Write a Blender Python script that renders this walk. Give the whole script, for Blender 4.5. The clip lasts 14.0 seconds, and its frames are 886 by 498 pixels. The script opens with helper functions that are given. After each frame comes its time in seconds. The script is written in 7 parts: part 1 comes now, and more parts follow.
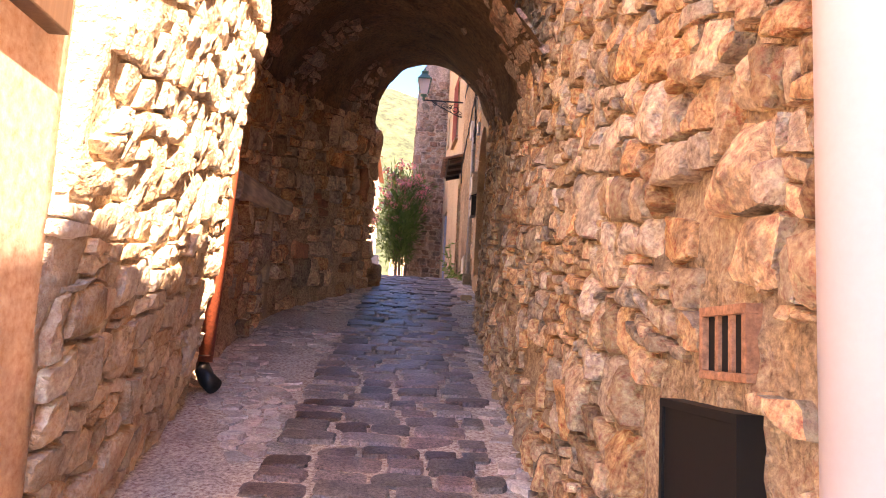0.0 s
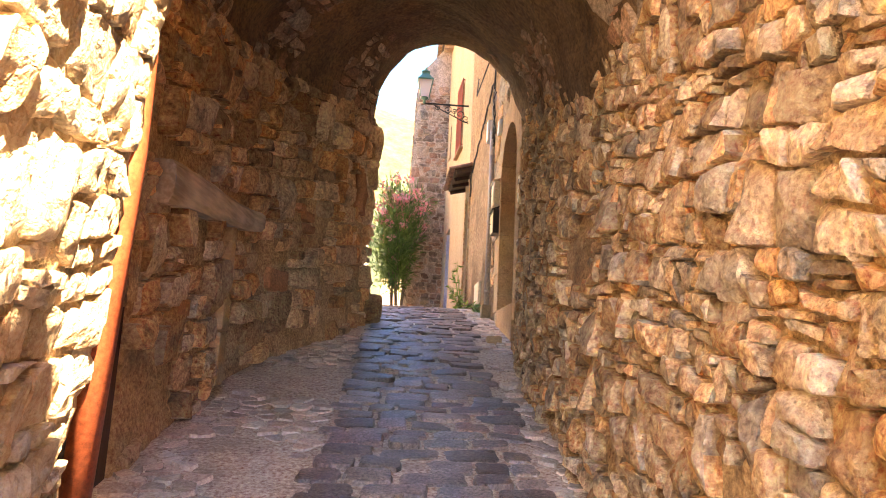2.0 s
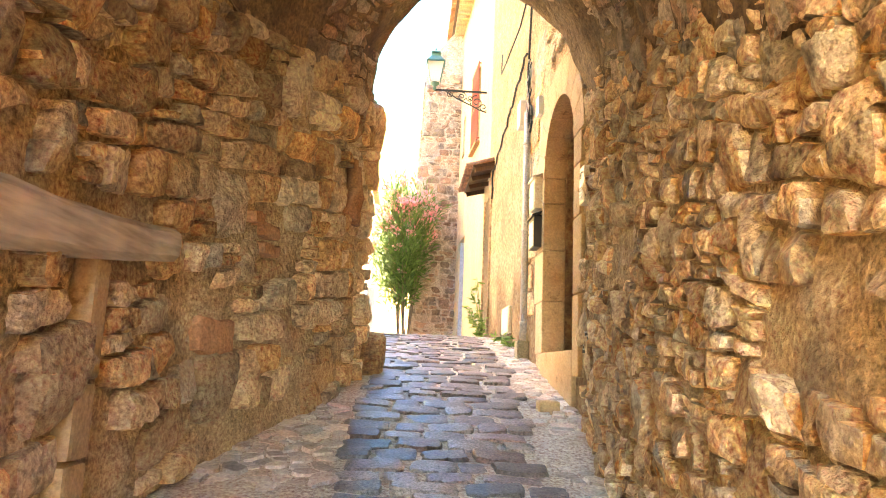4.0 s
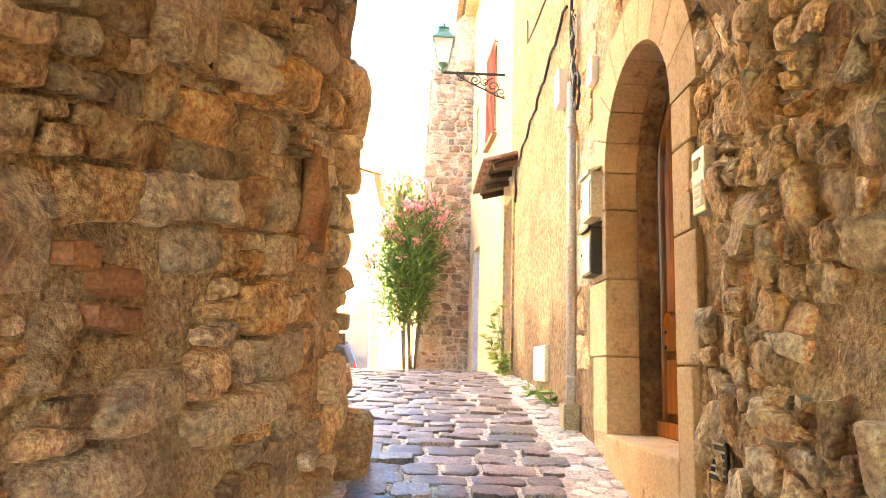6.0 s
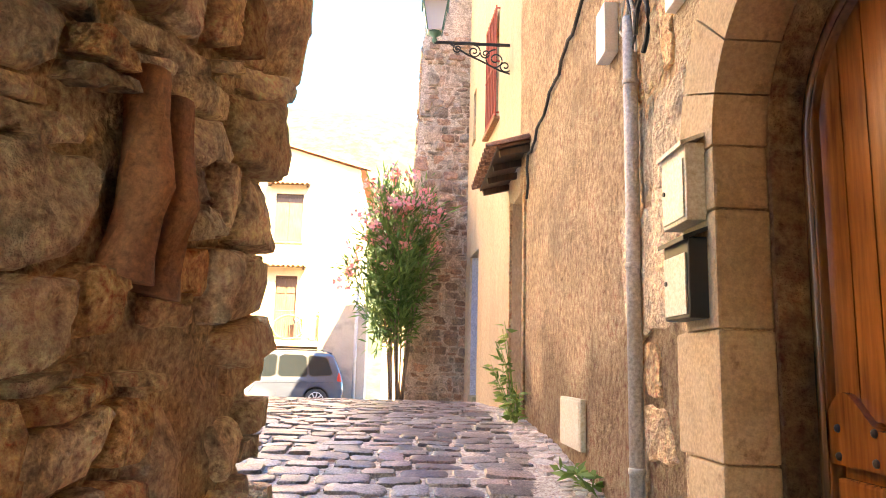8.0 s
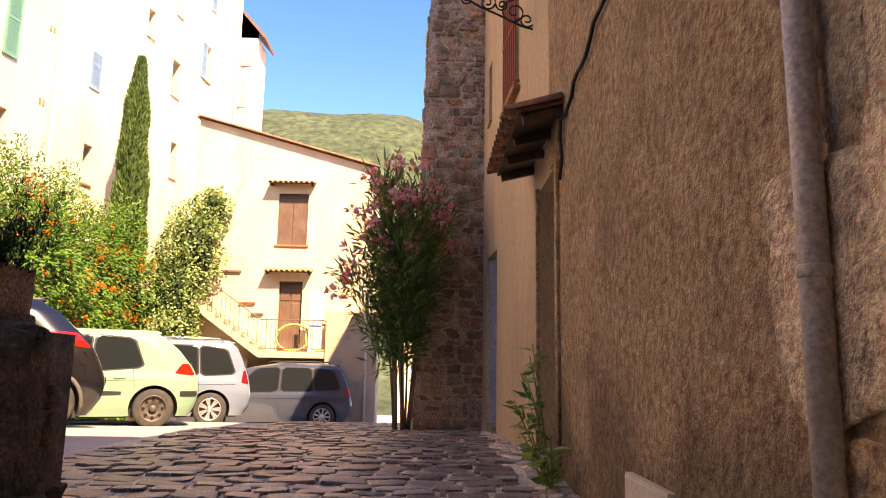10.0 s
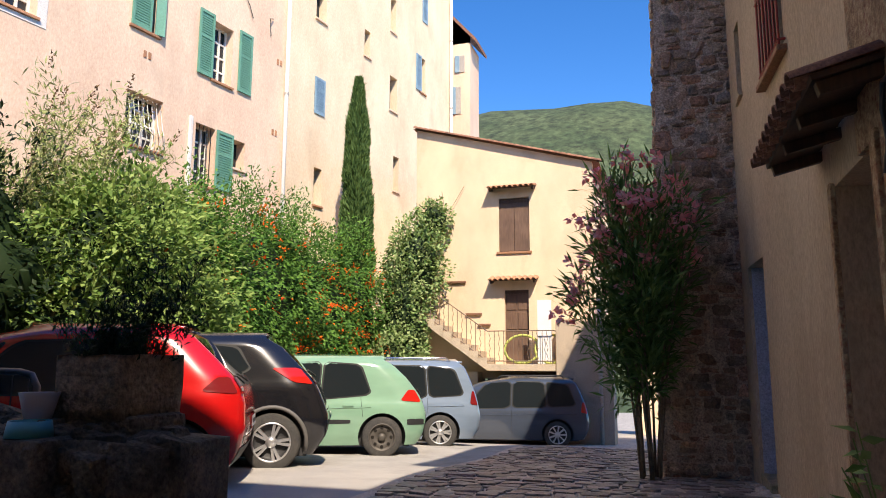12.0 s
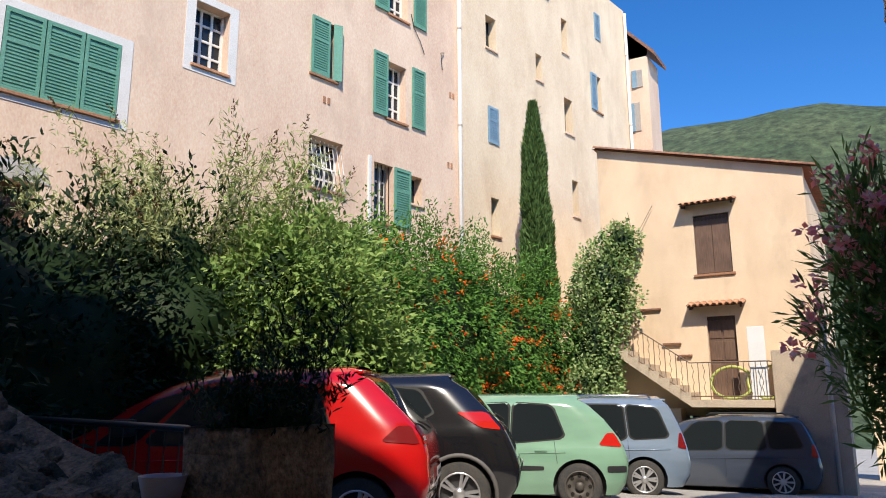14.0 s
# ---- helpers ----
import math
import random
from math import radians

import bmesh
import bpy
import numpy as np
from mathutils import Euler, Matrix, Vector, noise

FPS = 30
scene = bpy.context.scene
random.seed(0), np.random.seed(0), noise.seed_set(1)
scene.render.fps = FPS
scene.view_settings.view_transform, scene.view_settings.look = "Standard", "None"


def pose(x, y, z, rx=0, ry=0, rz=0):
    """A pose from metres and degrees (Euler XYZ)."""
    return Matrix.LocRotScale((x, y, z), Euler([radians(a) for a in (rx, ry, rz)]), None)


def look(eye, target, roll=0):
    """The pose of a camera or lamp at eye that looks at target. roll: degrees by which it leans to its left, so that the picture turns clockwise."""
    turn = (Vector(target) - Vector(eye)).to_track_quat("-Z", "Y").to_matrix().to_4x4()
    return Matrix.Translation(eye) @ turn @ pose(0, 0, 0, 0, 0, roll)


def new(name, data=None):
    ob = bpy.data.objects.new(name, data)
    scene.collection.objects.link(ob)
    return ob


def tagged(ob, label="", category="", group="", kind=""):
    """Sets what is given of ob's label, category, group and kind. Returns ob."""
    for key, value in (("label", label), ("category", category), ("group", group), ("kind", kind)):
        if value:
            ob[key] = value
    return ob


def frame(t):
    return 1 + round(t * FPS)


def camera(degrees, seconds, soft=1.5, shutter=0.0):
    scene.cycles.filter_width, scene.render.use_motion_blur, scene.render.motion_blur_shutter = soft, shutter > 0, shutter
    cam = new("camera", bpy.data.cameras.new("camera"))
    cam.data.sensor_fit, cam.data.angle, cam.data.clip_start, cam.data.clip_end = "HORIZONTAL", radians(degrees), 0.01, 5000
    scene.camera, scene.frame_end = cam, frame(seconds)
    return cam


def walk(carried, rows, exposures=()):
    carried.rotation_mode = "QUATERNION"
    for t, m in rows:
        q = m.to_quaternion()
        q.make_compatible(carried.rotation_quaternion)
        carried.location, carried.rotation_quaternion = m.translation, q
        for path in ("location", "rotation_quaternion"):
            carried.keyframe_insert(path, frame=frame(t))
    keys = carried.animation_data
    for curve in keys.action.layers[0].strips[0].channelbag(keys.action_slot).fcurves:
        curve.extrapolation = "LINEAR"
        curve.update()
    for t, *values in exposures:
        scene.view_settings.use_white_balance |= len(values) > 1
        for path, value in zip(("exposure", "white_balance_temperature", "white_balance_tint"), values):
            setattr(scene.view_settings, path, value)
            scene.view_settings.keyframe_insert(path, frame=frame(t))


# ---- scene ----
cam = camera(63.5, 14.0, soft=1.0)
METRES, EYE, TILT, LEAN, TURN = 12.0, 1.5, 0.0, 0.0, -2.3
ROWS = [
    (0.0, 0.0, 0.0, 0.0, -0.42, 7.63, -3.13),
    (0.5, -0.0075, 0.0434, 0.0032, -0.92, 8.24, -3.06),
    (1.0, -0.0157, 0.0845, 0.0129, -1.14, 8.65, -2.95),
    (1.5, -0.0206, 0.1278, 0.0223, -1.36, 9.14, -2.83),
    (2.0, -0.0269, 0.1696, 0.0273, -1.3, 9.27, -2.76),
    (2.5, -0.0314, 0.2116, 0.0373, -1.31, 9.35, -2.65),
    (3.0, -0.0345, 0.2573, 0.0497, -1.36, 9.38, -2.58),
    (5.5, -0.0418, 0.4723, 0.0976, 0.35, 9.59, -1.84),
    (6.0, -0.0395, 0.5115, 0.1103, 0.17, 9.57, -1.76),
    (6.5, -0.0417, 0.5511, 0.1171, -0.04, 9.52, -1.75),
    (7.0, -0.0435, 0.5861, 0.124, -0.22, 9.48, -1.68),
    (7.5, -0.0431, 0.6218, 0.1352, -0.43, 9.45, -1.52),
    (10.0, -0.0323, 0.7988, 0.1652, 1.27, 9.64, -1.03),
    (10.5, -0.032, 0.8289, 0.1753, 4.65, 9.45, -0.83),
    (11.0, -0.0351, 0.8541, 0.1816, 9.0, 9.32, -0.67),
    (11.5, -0.0419, 0.8785, 0.1964, 14.43, 9.11, -0.43),
    (12.0, -0.0455, 0.897, 0.2039, 19.66, 9.01, -0.19),
    (12.5, -0.0499, 0.9099, 0.2099, 29.07, 9.06, 0.17),
    (13.0, -0.0578, 0.9208, 0.2117, 33.38, 9.09, 0.23),
    (13.5, -0.0697, 0.9383, 0.215, 34.46, 10.54, 0.26),
    (14.0, -0.0792, 0.9579, 0.2145, 34.36, 11.44, 0.28),
]
walk(cam, [(t, pose(0, 0, EYE, TILT, LEAN, TURN) @ pose(METRES * x, METRES * y, METRES * z, 90 + pitch, roll, yaw)) for t, x, y, z, yaw, pitch, roll in ROWS],
     exposures=[(0.0, 3.5, 10300, 38), (1.0, 3.78, 10300, 37), (1.5, 3.9, 11000, 30), (2.2, 4.4, 13500, 18), (3.0, 5.15, 16000, 8), (5.5, 5.6, 18500, 9), (7.0, 5.05, 12300, 11), (7.7, 4.75, 12000, 13), (9.8, 2.5, 11800, 30), (11.0, 1.65, 9300, 27), (12.0, 1.25, 7400, 14), (12.5, 1.1, 7000, 12), (14.0, 0.95, 6800, 10)])

# ---- light ----
SUN_DIR = Vector((0.50, -0.80, 1.0)).normalized()
world = bpy.data.worlds.new("world")
scene.world = world
world.use_nodes = True
wn = world.node_tree.nodes
sky = wn.new("ShaderNodeTexSky")
sky.sky_type = "NISHITA"
sky.sun_disc = False
sky.sun_elevation = math.asin(SUN_DIR.z)
sky.sun_rotation = math.atan2(SUN_DIR.x, SUN_DIR.y)
sky.altitude, sky.air_density, sky.dust_density, sky.ozone_density = 1500, 1.0, 0.1, 4.0
scene.cycles.diffuse_bounces, scene.cycles.max_bounces = 8, 14
deep = wn.new("ShaderNodeHueSaturation")
deep.inputs["Hue"].default_value, deep.inputs["Saturation"].default_value = 0.507, 1.3
world.node_tree.links.new(sky.outputs[0], deep.inputs["Color"])
world.node_tree.links.new(deep.outputs[0], wn["Background"].inputs[0])
wn["Background"].inputs[1].default_value = 0.12
sun_data = bpy.data.lights.new("sun", "SUN")
sun_data.energy, sun_data.angle, sun_data.color = 3.2, radians(0.55), (1.0, 0.93, 0.82)
sun = new("sun", sun_data)
sun.matrix_world = look(SUN_DIR * 60, (0, 0, 0))


# ---- materials ----
def nodes_of(name):
    m = bpy.data.materials.new(name)
    m.use_nodes = True
    nt = m.node_tree
    return m, nt, nt.nodes["Principled BSDF"]


def surface(name, c1, c2, scale=3.0, fine=40.0, rough=0.8, bump=0.3, stain=None, stain_scale=1.2, stain_amount=0.5, vary=0.0, metal=0.0, island=0.0, dist=0.02, streak=1.0, hue=0.0, facet=0.0, pits=0.0, grain=0.45, relief=0.3, tide=0.0):
    """Two colours mixed by broad noise, fine grain and relief, optional stains and a shade for every piece."""
    m, nt, b = nodes_of(name)
    L, N = nt.links.new, nt.nodes.new
    co = N("ShaderNodeTexCoord")
    mp = N("ShaderNodeMapping")
    mp.inputs["Scale"].default_value = (1, 1, streak)
    geo = N("ShaderNodeNewGeometry")
    L(geo.outputs["Position"], mp.inputs[0])
    n1 = N("ShaderNodeTexNoise")
    n1.inputs["Scale"].default_value, n1.inputs["Detail"].default_value, n1.inputs["Roughness"].default_value = scale, 6, 0.65
    L(mp.outputs[0], n1.inputs["Vector"])
    n2 = N("ShaderNodeTexNoise")
    n2.inputs["Scale"].default_value, n2.inputs["Detail"].default_value, n2.inputs["Roughness"].default_value = fine, 5, 0.7
    L(mp.outputs[0], n2.inputs["Vector"])
    r1 = N("ShaderNodeValToRGB")
    r1.color_ramp.elements[0].position, r1.color_ramp.elements[1].position = 0.3, 0.7
    r1.color_ramp.elements[0].color, r1.color_ramp.elements[1].color = (*c1, 1), (*c2, 1)
    L(n1.outputs["Fac"], r1.inputs[0])
    out = r1.outputs[0]
    g = N("ShaderNodeMix")
    g.data_type, g.blend_type = "RGBA", "OVERLAY"
    g.inputs[0].default_value = grain
    L(out, g.inputs[6])
    r2 = N("ShaderNodeValToRGB")
    r2.color_ramp.elements[0].position, r2.color_ramp.elements[1].position = 0.3, 0.7
    L(n2.outputs["Fac"], r2.inputs[0])
    L(r2.outputs[0], g.inputs[7])
    out = g.outputs[2]
    if stain:
        n3 = N("ShaderNodeTexNoise")
        n3.inputs["Scale"].default_value, n3.inputs["Detail"].default_value, n3.inputs["Roughness"].default_value = stain_scale, 8, 0.7
        L(mp.outputs[0], n3.inputs["Vector"])
        r3 = N("ShaderNodeValToRGB")
        r3.color_ramp.elements[0].position, r3.color_ramp.elements[1].position = 0.52, 0.66
        r3.color_ramp.elements[1].color = (stain_amount,) * 3 + (1,)
        L(n3.outputs["Fac"], r3.inputs[0])
        s = N("ShaderNodeMix")
        s.data_type = "RGBA"
        L(r3.outputs[0], s.inputs[0])
        L(out, s.inputs[6])
        s.inputs[7].default_value = (*stain, 1)
        out = s.outputs[2]
    if pits:
        n4 = N("ShaderNodeTexNoise")
        n4.inputs["Scale"].default_value, n4.inputs["Detail"].default_value, n4.inputs["Roughness"].default_value = pits, 8, 0.75
        n4.inputs["Distortion"].default_value = 0.1
        L(mp.outputs[0], n4.inputs["Vector"])
        r4 = N("ShaderNodeValToRGB")
        r4.color_ramp.elements[0].position, r4.color_ramp.elements[1].position = 0.57, 0.70
        r4.color_ramp.elements[0].color, r4.color_ramp.elements[1].color = (1, 1, 1, 1), (0.50, 0.42, 0.35, 1)
        L(n4.outputs["Fac"], r4.inputs[0])
        pm = N("ShaderNodeMix")
        pm.data_type, pm.blend_type = "RGBA", "MULTIPLY"
        pm.inputs[0].default_value = 1.0
        L(out, pm.inputs[6])
        L(r4.outputs[0], pm.inputs[7])
        out = pm.outputs[2]
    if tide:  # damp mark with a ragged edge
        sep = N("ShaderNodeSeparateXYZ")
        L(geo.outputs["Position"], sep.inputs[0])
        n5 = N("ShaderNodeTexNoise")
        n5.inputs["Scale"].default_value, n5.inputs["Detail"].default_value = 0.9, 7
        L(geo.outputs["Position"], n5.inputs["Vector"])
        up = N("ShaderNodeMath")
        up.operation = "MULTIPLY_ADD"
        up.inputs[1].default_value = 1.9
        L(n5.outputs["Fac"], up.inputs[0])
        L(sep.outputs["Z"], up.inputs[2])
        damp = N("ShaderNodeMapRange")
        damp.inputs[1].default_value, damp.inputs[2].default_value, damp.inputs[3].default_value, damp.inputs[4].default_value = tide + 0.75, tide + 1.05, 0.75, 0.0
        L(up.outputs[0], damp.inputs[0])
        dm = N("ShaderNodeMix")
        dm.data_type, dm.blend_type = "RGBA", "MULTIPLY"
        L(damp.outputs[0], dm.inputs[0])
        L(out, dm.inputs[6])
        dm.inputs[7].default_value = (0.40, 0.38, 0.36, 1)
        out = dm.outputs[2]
    if vary or island:
        hsv = N("ShaderNodeHueSaturation")
        mr = N("ShaderNodeMapRange")
        mr.inputs[3].default_value, mr.inputs[4].default_value = 1 - (vary or island), 1 + (vary or island)
        info = N("ShaderNodeObjectInfo")
        src = info.outputs["Random"] if vary else geo.outputs["Random Per Island"]
        L(src, mr.inputs[0])
        L(mr.outputs[0], hsv.inputs["Value"])
        if hue:
            wv = N("ShaderNodeMath")
            wv.operation = "MULTIPLY"
            wv.inputs[1].default_value = 37.7
            L(src, wv.inputs[0])
            fr = N("ShaderNodeMath")
            fr.operation = "FRACT"
            L(wv.outputs[0], fr.inputs[0])
            m2 = N("ShaderNodeMapRange")
            m2.inputs[3].default_value, m2.inputs[4].default_value = 0.5 - hue, 0.5 + hue * 0.6
            L(fr.outputs[0], m2.inputs[0])
            L(m2.outputs[0], hsv.inputs["Hue"])
            m3 = N("ShaderNodeMapRange")
            m3.inputs[3].default_value, m3.inputs[4].default_value = 1.12, 0.62
            L(fr.outputs[0], m3.inputs[0])
            L(m3.outputs[0], hsv.inputs["Saturation"])
        L(out, hsv.inputs["Color"])
        out = hsv.outputs[0]
    L(out, b.inputs["Base Color"])
    b.inputs["Roughness"].default_value = rough
    b.inputs["Metallic"].default_value = metal
    if bump:
        ad = N("ShaderNodeMath")
        ad.operation = "MULTIPLY_ADD"
        ad.inputs[1].default_value = relief
        L(n2.outputs["Fac"], ad.inputs[0])
        L(n1.outputs["Fac"], ad.inputs[2])
        bp = N("ShaderNodeBump")
        bp.inputs["Strength"].default_value, bp.inputs["Distance"].default_value = bump, dist
        height = ad.outputs[0]
        if facet:
            cr = N("ShaderNodeTexNoise")
            cr.inputs["Scale"].default_value, cr.inputs["Detail"].default_value, cr.inputs["Roughness"].default_value = facet, 4, 0.55
            cr.inputs["Distortion"].default_value = 0.15
            L(mp.outputs[0], cr.inputs["Vector"])
            off = N("ShaderNodeMath")
            off.operation = "SUBTRACT"
            off.inputs[1].default_value = 0.5
            L(cr.outputs["Fac"], off.inputs[0])
            ab = N("ShaderNodeMath")
            ab.operation = "ABSOLUTE"
            L(off.outputs[0], ab.inputs[0])
            ad3 = N("ShaderNodeMath")
            ad3.operation = "MULTIPLY_ADD"
            ad3.inputs[1].default_value = 1.6
            L(ab.outputs[0], ad3.inputs[0])
            L(height, ad3.inputs[2])
            height = ad3.outputs[0]
        L(height, bp.inputs["Height"])
        L(bp.outputs[0], b.inputs["Normal"])
    return m


def plain(name, c, rough=0.5, metal=0.0, coat=0.0, trans=0.0, ior=1.45, bump=0.0):
    m, nt, b = nodes_of(name)
    b.inputs["Base Color"].default_value = (*c, 1)
    b.inputs["Roughness"].default_value, b.inputs["Metallic"].default_value = rough, metal
    b.inputs["Coat Weight"].default_value, b.inputs["Transmission Weight"].default_value, b.inputs["IOR"].default_value = coat, trans, ior
    if bump:
        n = nt.nodes.new("ShaderNodeTexNoise")
        n.inputs["Scale"].default_value = 60
        bp = nt.nodes.new("ShaderNodeBump")
        bp.inputs["Strength"].default_value = bump
        nt.links.new(n.outputs["Fac"], bp.inputs["Height"])
        nt.links.new(bp.outputs[0], b.inputs["Normal"])
    return m


M_STONE = surface("limestone", (0.50, 0.325, 0.165), (0.80, 0.56, 0.30), 8, 42, 0.92, 1.0, (0.14, 0.10, 0.07), 4.5, 0.8, vary=0.38, hue=0.014, dist=0.045, facet=13, pits=12, grain=0.65)
M_STONE_J = surface("limestone_joined", (0.50, 0.325, 0.165), (0.80, 0.56, 0.30), 8, 42, 0.92, 1.0, (0.14, 0.10, 0.07), 4.5, 0.8, island=0.38, hue=0.014, dist=0.045, facet=13, pits=12, grain=0.65)
M_MORTAR = surface("lime_mortar", (0.46, 0.32, 0.185), (0.68, 0.50, 0.31), 5, 50, 0.95, 1.0, (0.16, 0.12, 0.09), 2.6, 0.65, dist=0.04, facet=17, pits=11, grain=0.65)
M_LIME = surface("pale_limestone", (0.62, 0.47, 0.31), (0.84, 0.69, 0.50), 8, 42, 0.92, 1.0, (0.38, 0.28, 0.18), 6, 0.6, vary=0.24, hue=0.012, dist=0.035, facet=13, pits=11, grain=0.45)
M_LIME_J = surface("pale_limestone_joined", (0.62, 0.47, 0.31), (0.84, 0.69, 0.50), 8, 42, 0.92, 1.0, (0.38, 0.28, 0.18), 6, 0.6, island=0.24, hue=0.012, dist=0.035, facet=13, pits=11, grain=0.45)
# soot, with the vault's deep shade also put into the base colour
M_VAULT = surface("sooty_shaded_plaster", (0.10, 0.058, 0.032), (0.29, 0.19, 0.108), 1.3, 35, 0.95, 0.9, (0.045, 0.03, 0.02), 1.1, 0.85, dist=0.04, facet=7, pits=8, grain=0.7)
M_SETT = surface("porphyry_sett", (0.15, 0.118, 0.10), (0.30, 0.235, 0.195), 9, 70, 0.40, 0.6, (0.09, 0.085, 0.09), 4, 0.6, vary=0.48, hue=0.035, dist=0.012, pits=30, grain=0.8)
M_SETT_J = surface("porphyry_sett_joined", (0.15, 0.118, 0.10), (0.30, 0.235, 0.195), 9, 70, 0.40, 0.6, (0.09, 0.085, 0.09), 4, 0.6, island=0.48, hue=0.035, dist=0.012, pits=30, grain=0.8)
M_GROUT = surface("street_mortar", (0.50, 0.41, 0.33), (0.66, 0.56, 0.46), 3, 50, 0.9, 0.7, (0.28, 0.23, 0.19), 2, 0.6, pits=18, grain=0.8)
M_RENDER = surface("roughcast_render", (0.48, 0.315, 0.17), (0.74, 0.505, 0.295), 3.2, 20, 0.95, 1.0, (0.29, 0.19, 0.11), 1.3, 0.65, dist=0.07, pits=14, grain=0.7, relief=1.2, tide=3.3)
M_OCHRE = surface("yellow_ochre_render", (0.68, 0.50, 0.335), (0.80, 0.62, 0.43), 1.2, 60, 0.9, 0.35, (0.56, 0.41, 0.27), 0.9, 0.55, streak=0.5, grain=0.22)
M_PINK = surface("pale_pink_render", (0.66, 0.465, 0.345), (0.81, 0.63, 0.48), 0.8, 30, 0.9, 0.2, (0.56, 0.40, 0.30), 0.6, 0.6, streak=0.45, grain=0.22)
M_CREAMY = surface("pale_cream_render", (0.68, 0.53, 0.37), (0.82, 0.69, 0.51), 0.8, 30, 0.9, 0.2, (0.58, 0.44, 0.30), 0.6, 0.6, streak=0.45, grain=0.22)
M_ASPHALT = surface("pale_asphalt", (0.33, 0.31, 0.285), (0.43, 0.405, 0.37), 1.6, 110, 0.9, 0.5, (0.20, 0.185, 0.17), 0.7, 0.55)
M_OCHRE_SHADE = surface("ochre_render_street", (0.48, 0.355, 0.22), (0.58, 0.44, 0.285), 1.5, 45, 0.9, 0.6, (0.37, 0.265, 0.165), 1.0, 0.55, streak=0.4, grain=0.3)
M_PLASTER = surface("pinkish_plaster", (0.66, 0.52, 0.42), (0.76, 0.62, 0.51), 1.5, 30, 0.85, 0.3, (0.42, 0.32, 0.25), 2.0, 0.4)
M_PEBBLE = surface("pebbles", (0.44, 0.355, 0.29), (0.70, 0.59, 0.49), 9, 60, 0.7, 0.4, (0.26, 0.20, 0.165), 5, 0.5, island=0.34, hue=0.02)
M_PIER = surface("greyish_rubble", (0.32, 0.215, 0.14), (0.54, 0.385, 0.265), 8, 42, 0.92, 1.0, (0.13, 0.095, 0.075), 5, 0.7, vary=0.34, hue=0.02, dist=0.035, facet=13, pits=12, grain=0.6)
M_PIER_J = surface("greyish_rubble_joined", (0.32, 0.215, 0.14), (0.54, 0.385, 0.265), 8, 42, 0.92, 1.0, (0.13, 0.095, 0.075), 5, 0.7, island=0.34, hue=0.02, dist=0.035, facet=13, pits=12, grain=0.6)
M_HILL = surface("wooded_hill", (0.030, 0.052, 0.022), (0.075, 0.098, 0.045), 0.035, 0.22, 0.95, 0.0, (0.014, 0.027, 0.013), 0.14, 0.95, grain=0.8)


# ---- mesh helpers ----
def finish(name, bm, mat, smooth=False):
    me = bpy.data.meshes.new(name)
    bm.to_mesh(me)
    bm.free()
    if smooth:
        for p in me.polygons:
            p.use_smooth = True
    if mat:
        me.materials.append(mat)
    return me


def part(name, bm, material, parent, label="", smooth=False):
    ob = new(name, finish(name, bm, material, smooth))
    ob.parent = parent
    if label:
        ob["label"] = label
    return ob


def thing(name, label, category, m=None, group="", kind=""):
    ob = new(name)
    ob.matrix_world = m or Matrix.Identity(4)
    return tagged(ob, label, category, group, kind)


def structure(name, bm, mat, label, category, smooth=False):
    return tagged(new(name, finish(name, bm, mat, smooth)), label, category, "", "structure")


def box(bm, x0, x1, y0, y1, z0, z1, bevel=0.0, m=None):
    """A box, its edges rounded by bevel, added to bm."""
    vs = [bm.verts.new((x, y, z)) for x in (x0, x1) for y in (y0, y1) for z in (z0, z1)]
    fs = [bm.faces.new([vs[i] for i in f]) for f in ((0, 1, 3, 2), (4, 6, 7, 5), (0, 4, 5, 1), (2, 3, 7, 6), (0, 2, 6, 4), (1, 5, 7, 3))]
    if bevel:
        es = {e for f in fs for e in f.edges}
        r = bmesh.ops.bevel(bm, geom=list(es), offset=bevel, segments=2, profile=0.6, affect="EDGES")
        vs = list({v for f in r["faces"] for v in f.verts})
    if m:
        bmesh.ops.transform(bm, matrix=m, verts=vs)
    return bm


def tube(bm, pts, r, n=8, r2=None, closed=False):
    """A round bar along pts; r to r2 from start to end."""
    pts = [Vector(p) for p in pts]
    rings = []
    for i, p in enumerate(pts):
        a, b = pts[max(i - 1, 0)], pts[min(i + 1, len(pts) - 1)]
        if closed:
            a, b = pts[i - 1], pts[(i + 1) % len(pts)]
        d = (b - a).normalized()
        q = d.to_track_quat("Z", "Y")
        rr = r if r2 is None else r + (r2 - r) * i / max(len(pts) - 1, 1)
        rings.append([bm.verts.new(p + q @ Vector((rr * math.cos(k * math.tau / n), rr * math.sin(k * math.tau / n), 0))) for k in range(n)])
    count = len(rings)
    for i in range(count if closed else count - 1):
        A, B = rings[i], rings[(i + 1) % count]
        for k in range(n):
            bm.faces.new((A[k], A[(k + 1) % n], B[(k + 1) % n], B[k]))
    if not closed:
        bm.faces.new(rings[0][::-1])
        bm.faces.new(rings[-1])
    return bm


def lathe(bm, prof, n=24, m=None, caps=True):
    """Turns (r, z) pairs round z."""
    rings = []
    for r, z in prof:
        rings.append([bm.verts.new((r * math.cos(k * math.tau / n), r * math.sin(k * math.tau / n), z)) for k in range(n)])
    for A, B in zip(rings, rings[1:]):
        for k in range(n):
            bm.faces.new((A[k], A[(k + 1) % n], B[(k + 1) % n], B[k]))
    if caps:
        bm.faces.new(rings[0][::-1])
        bm.faces.new(rings[-1])
    if m:
        bmesh.ops.transform(bm, matrix=m, verts=[v for r in rings for v in r])
    return bm


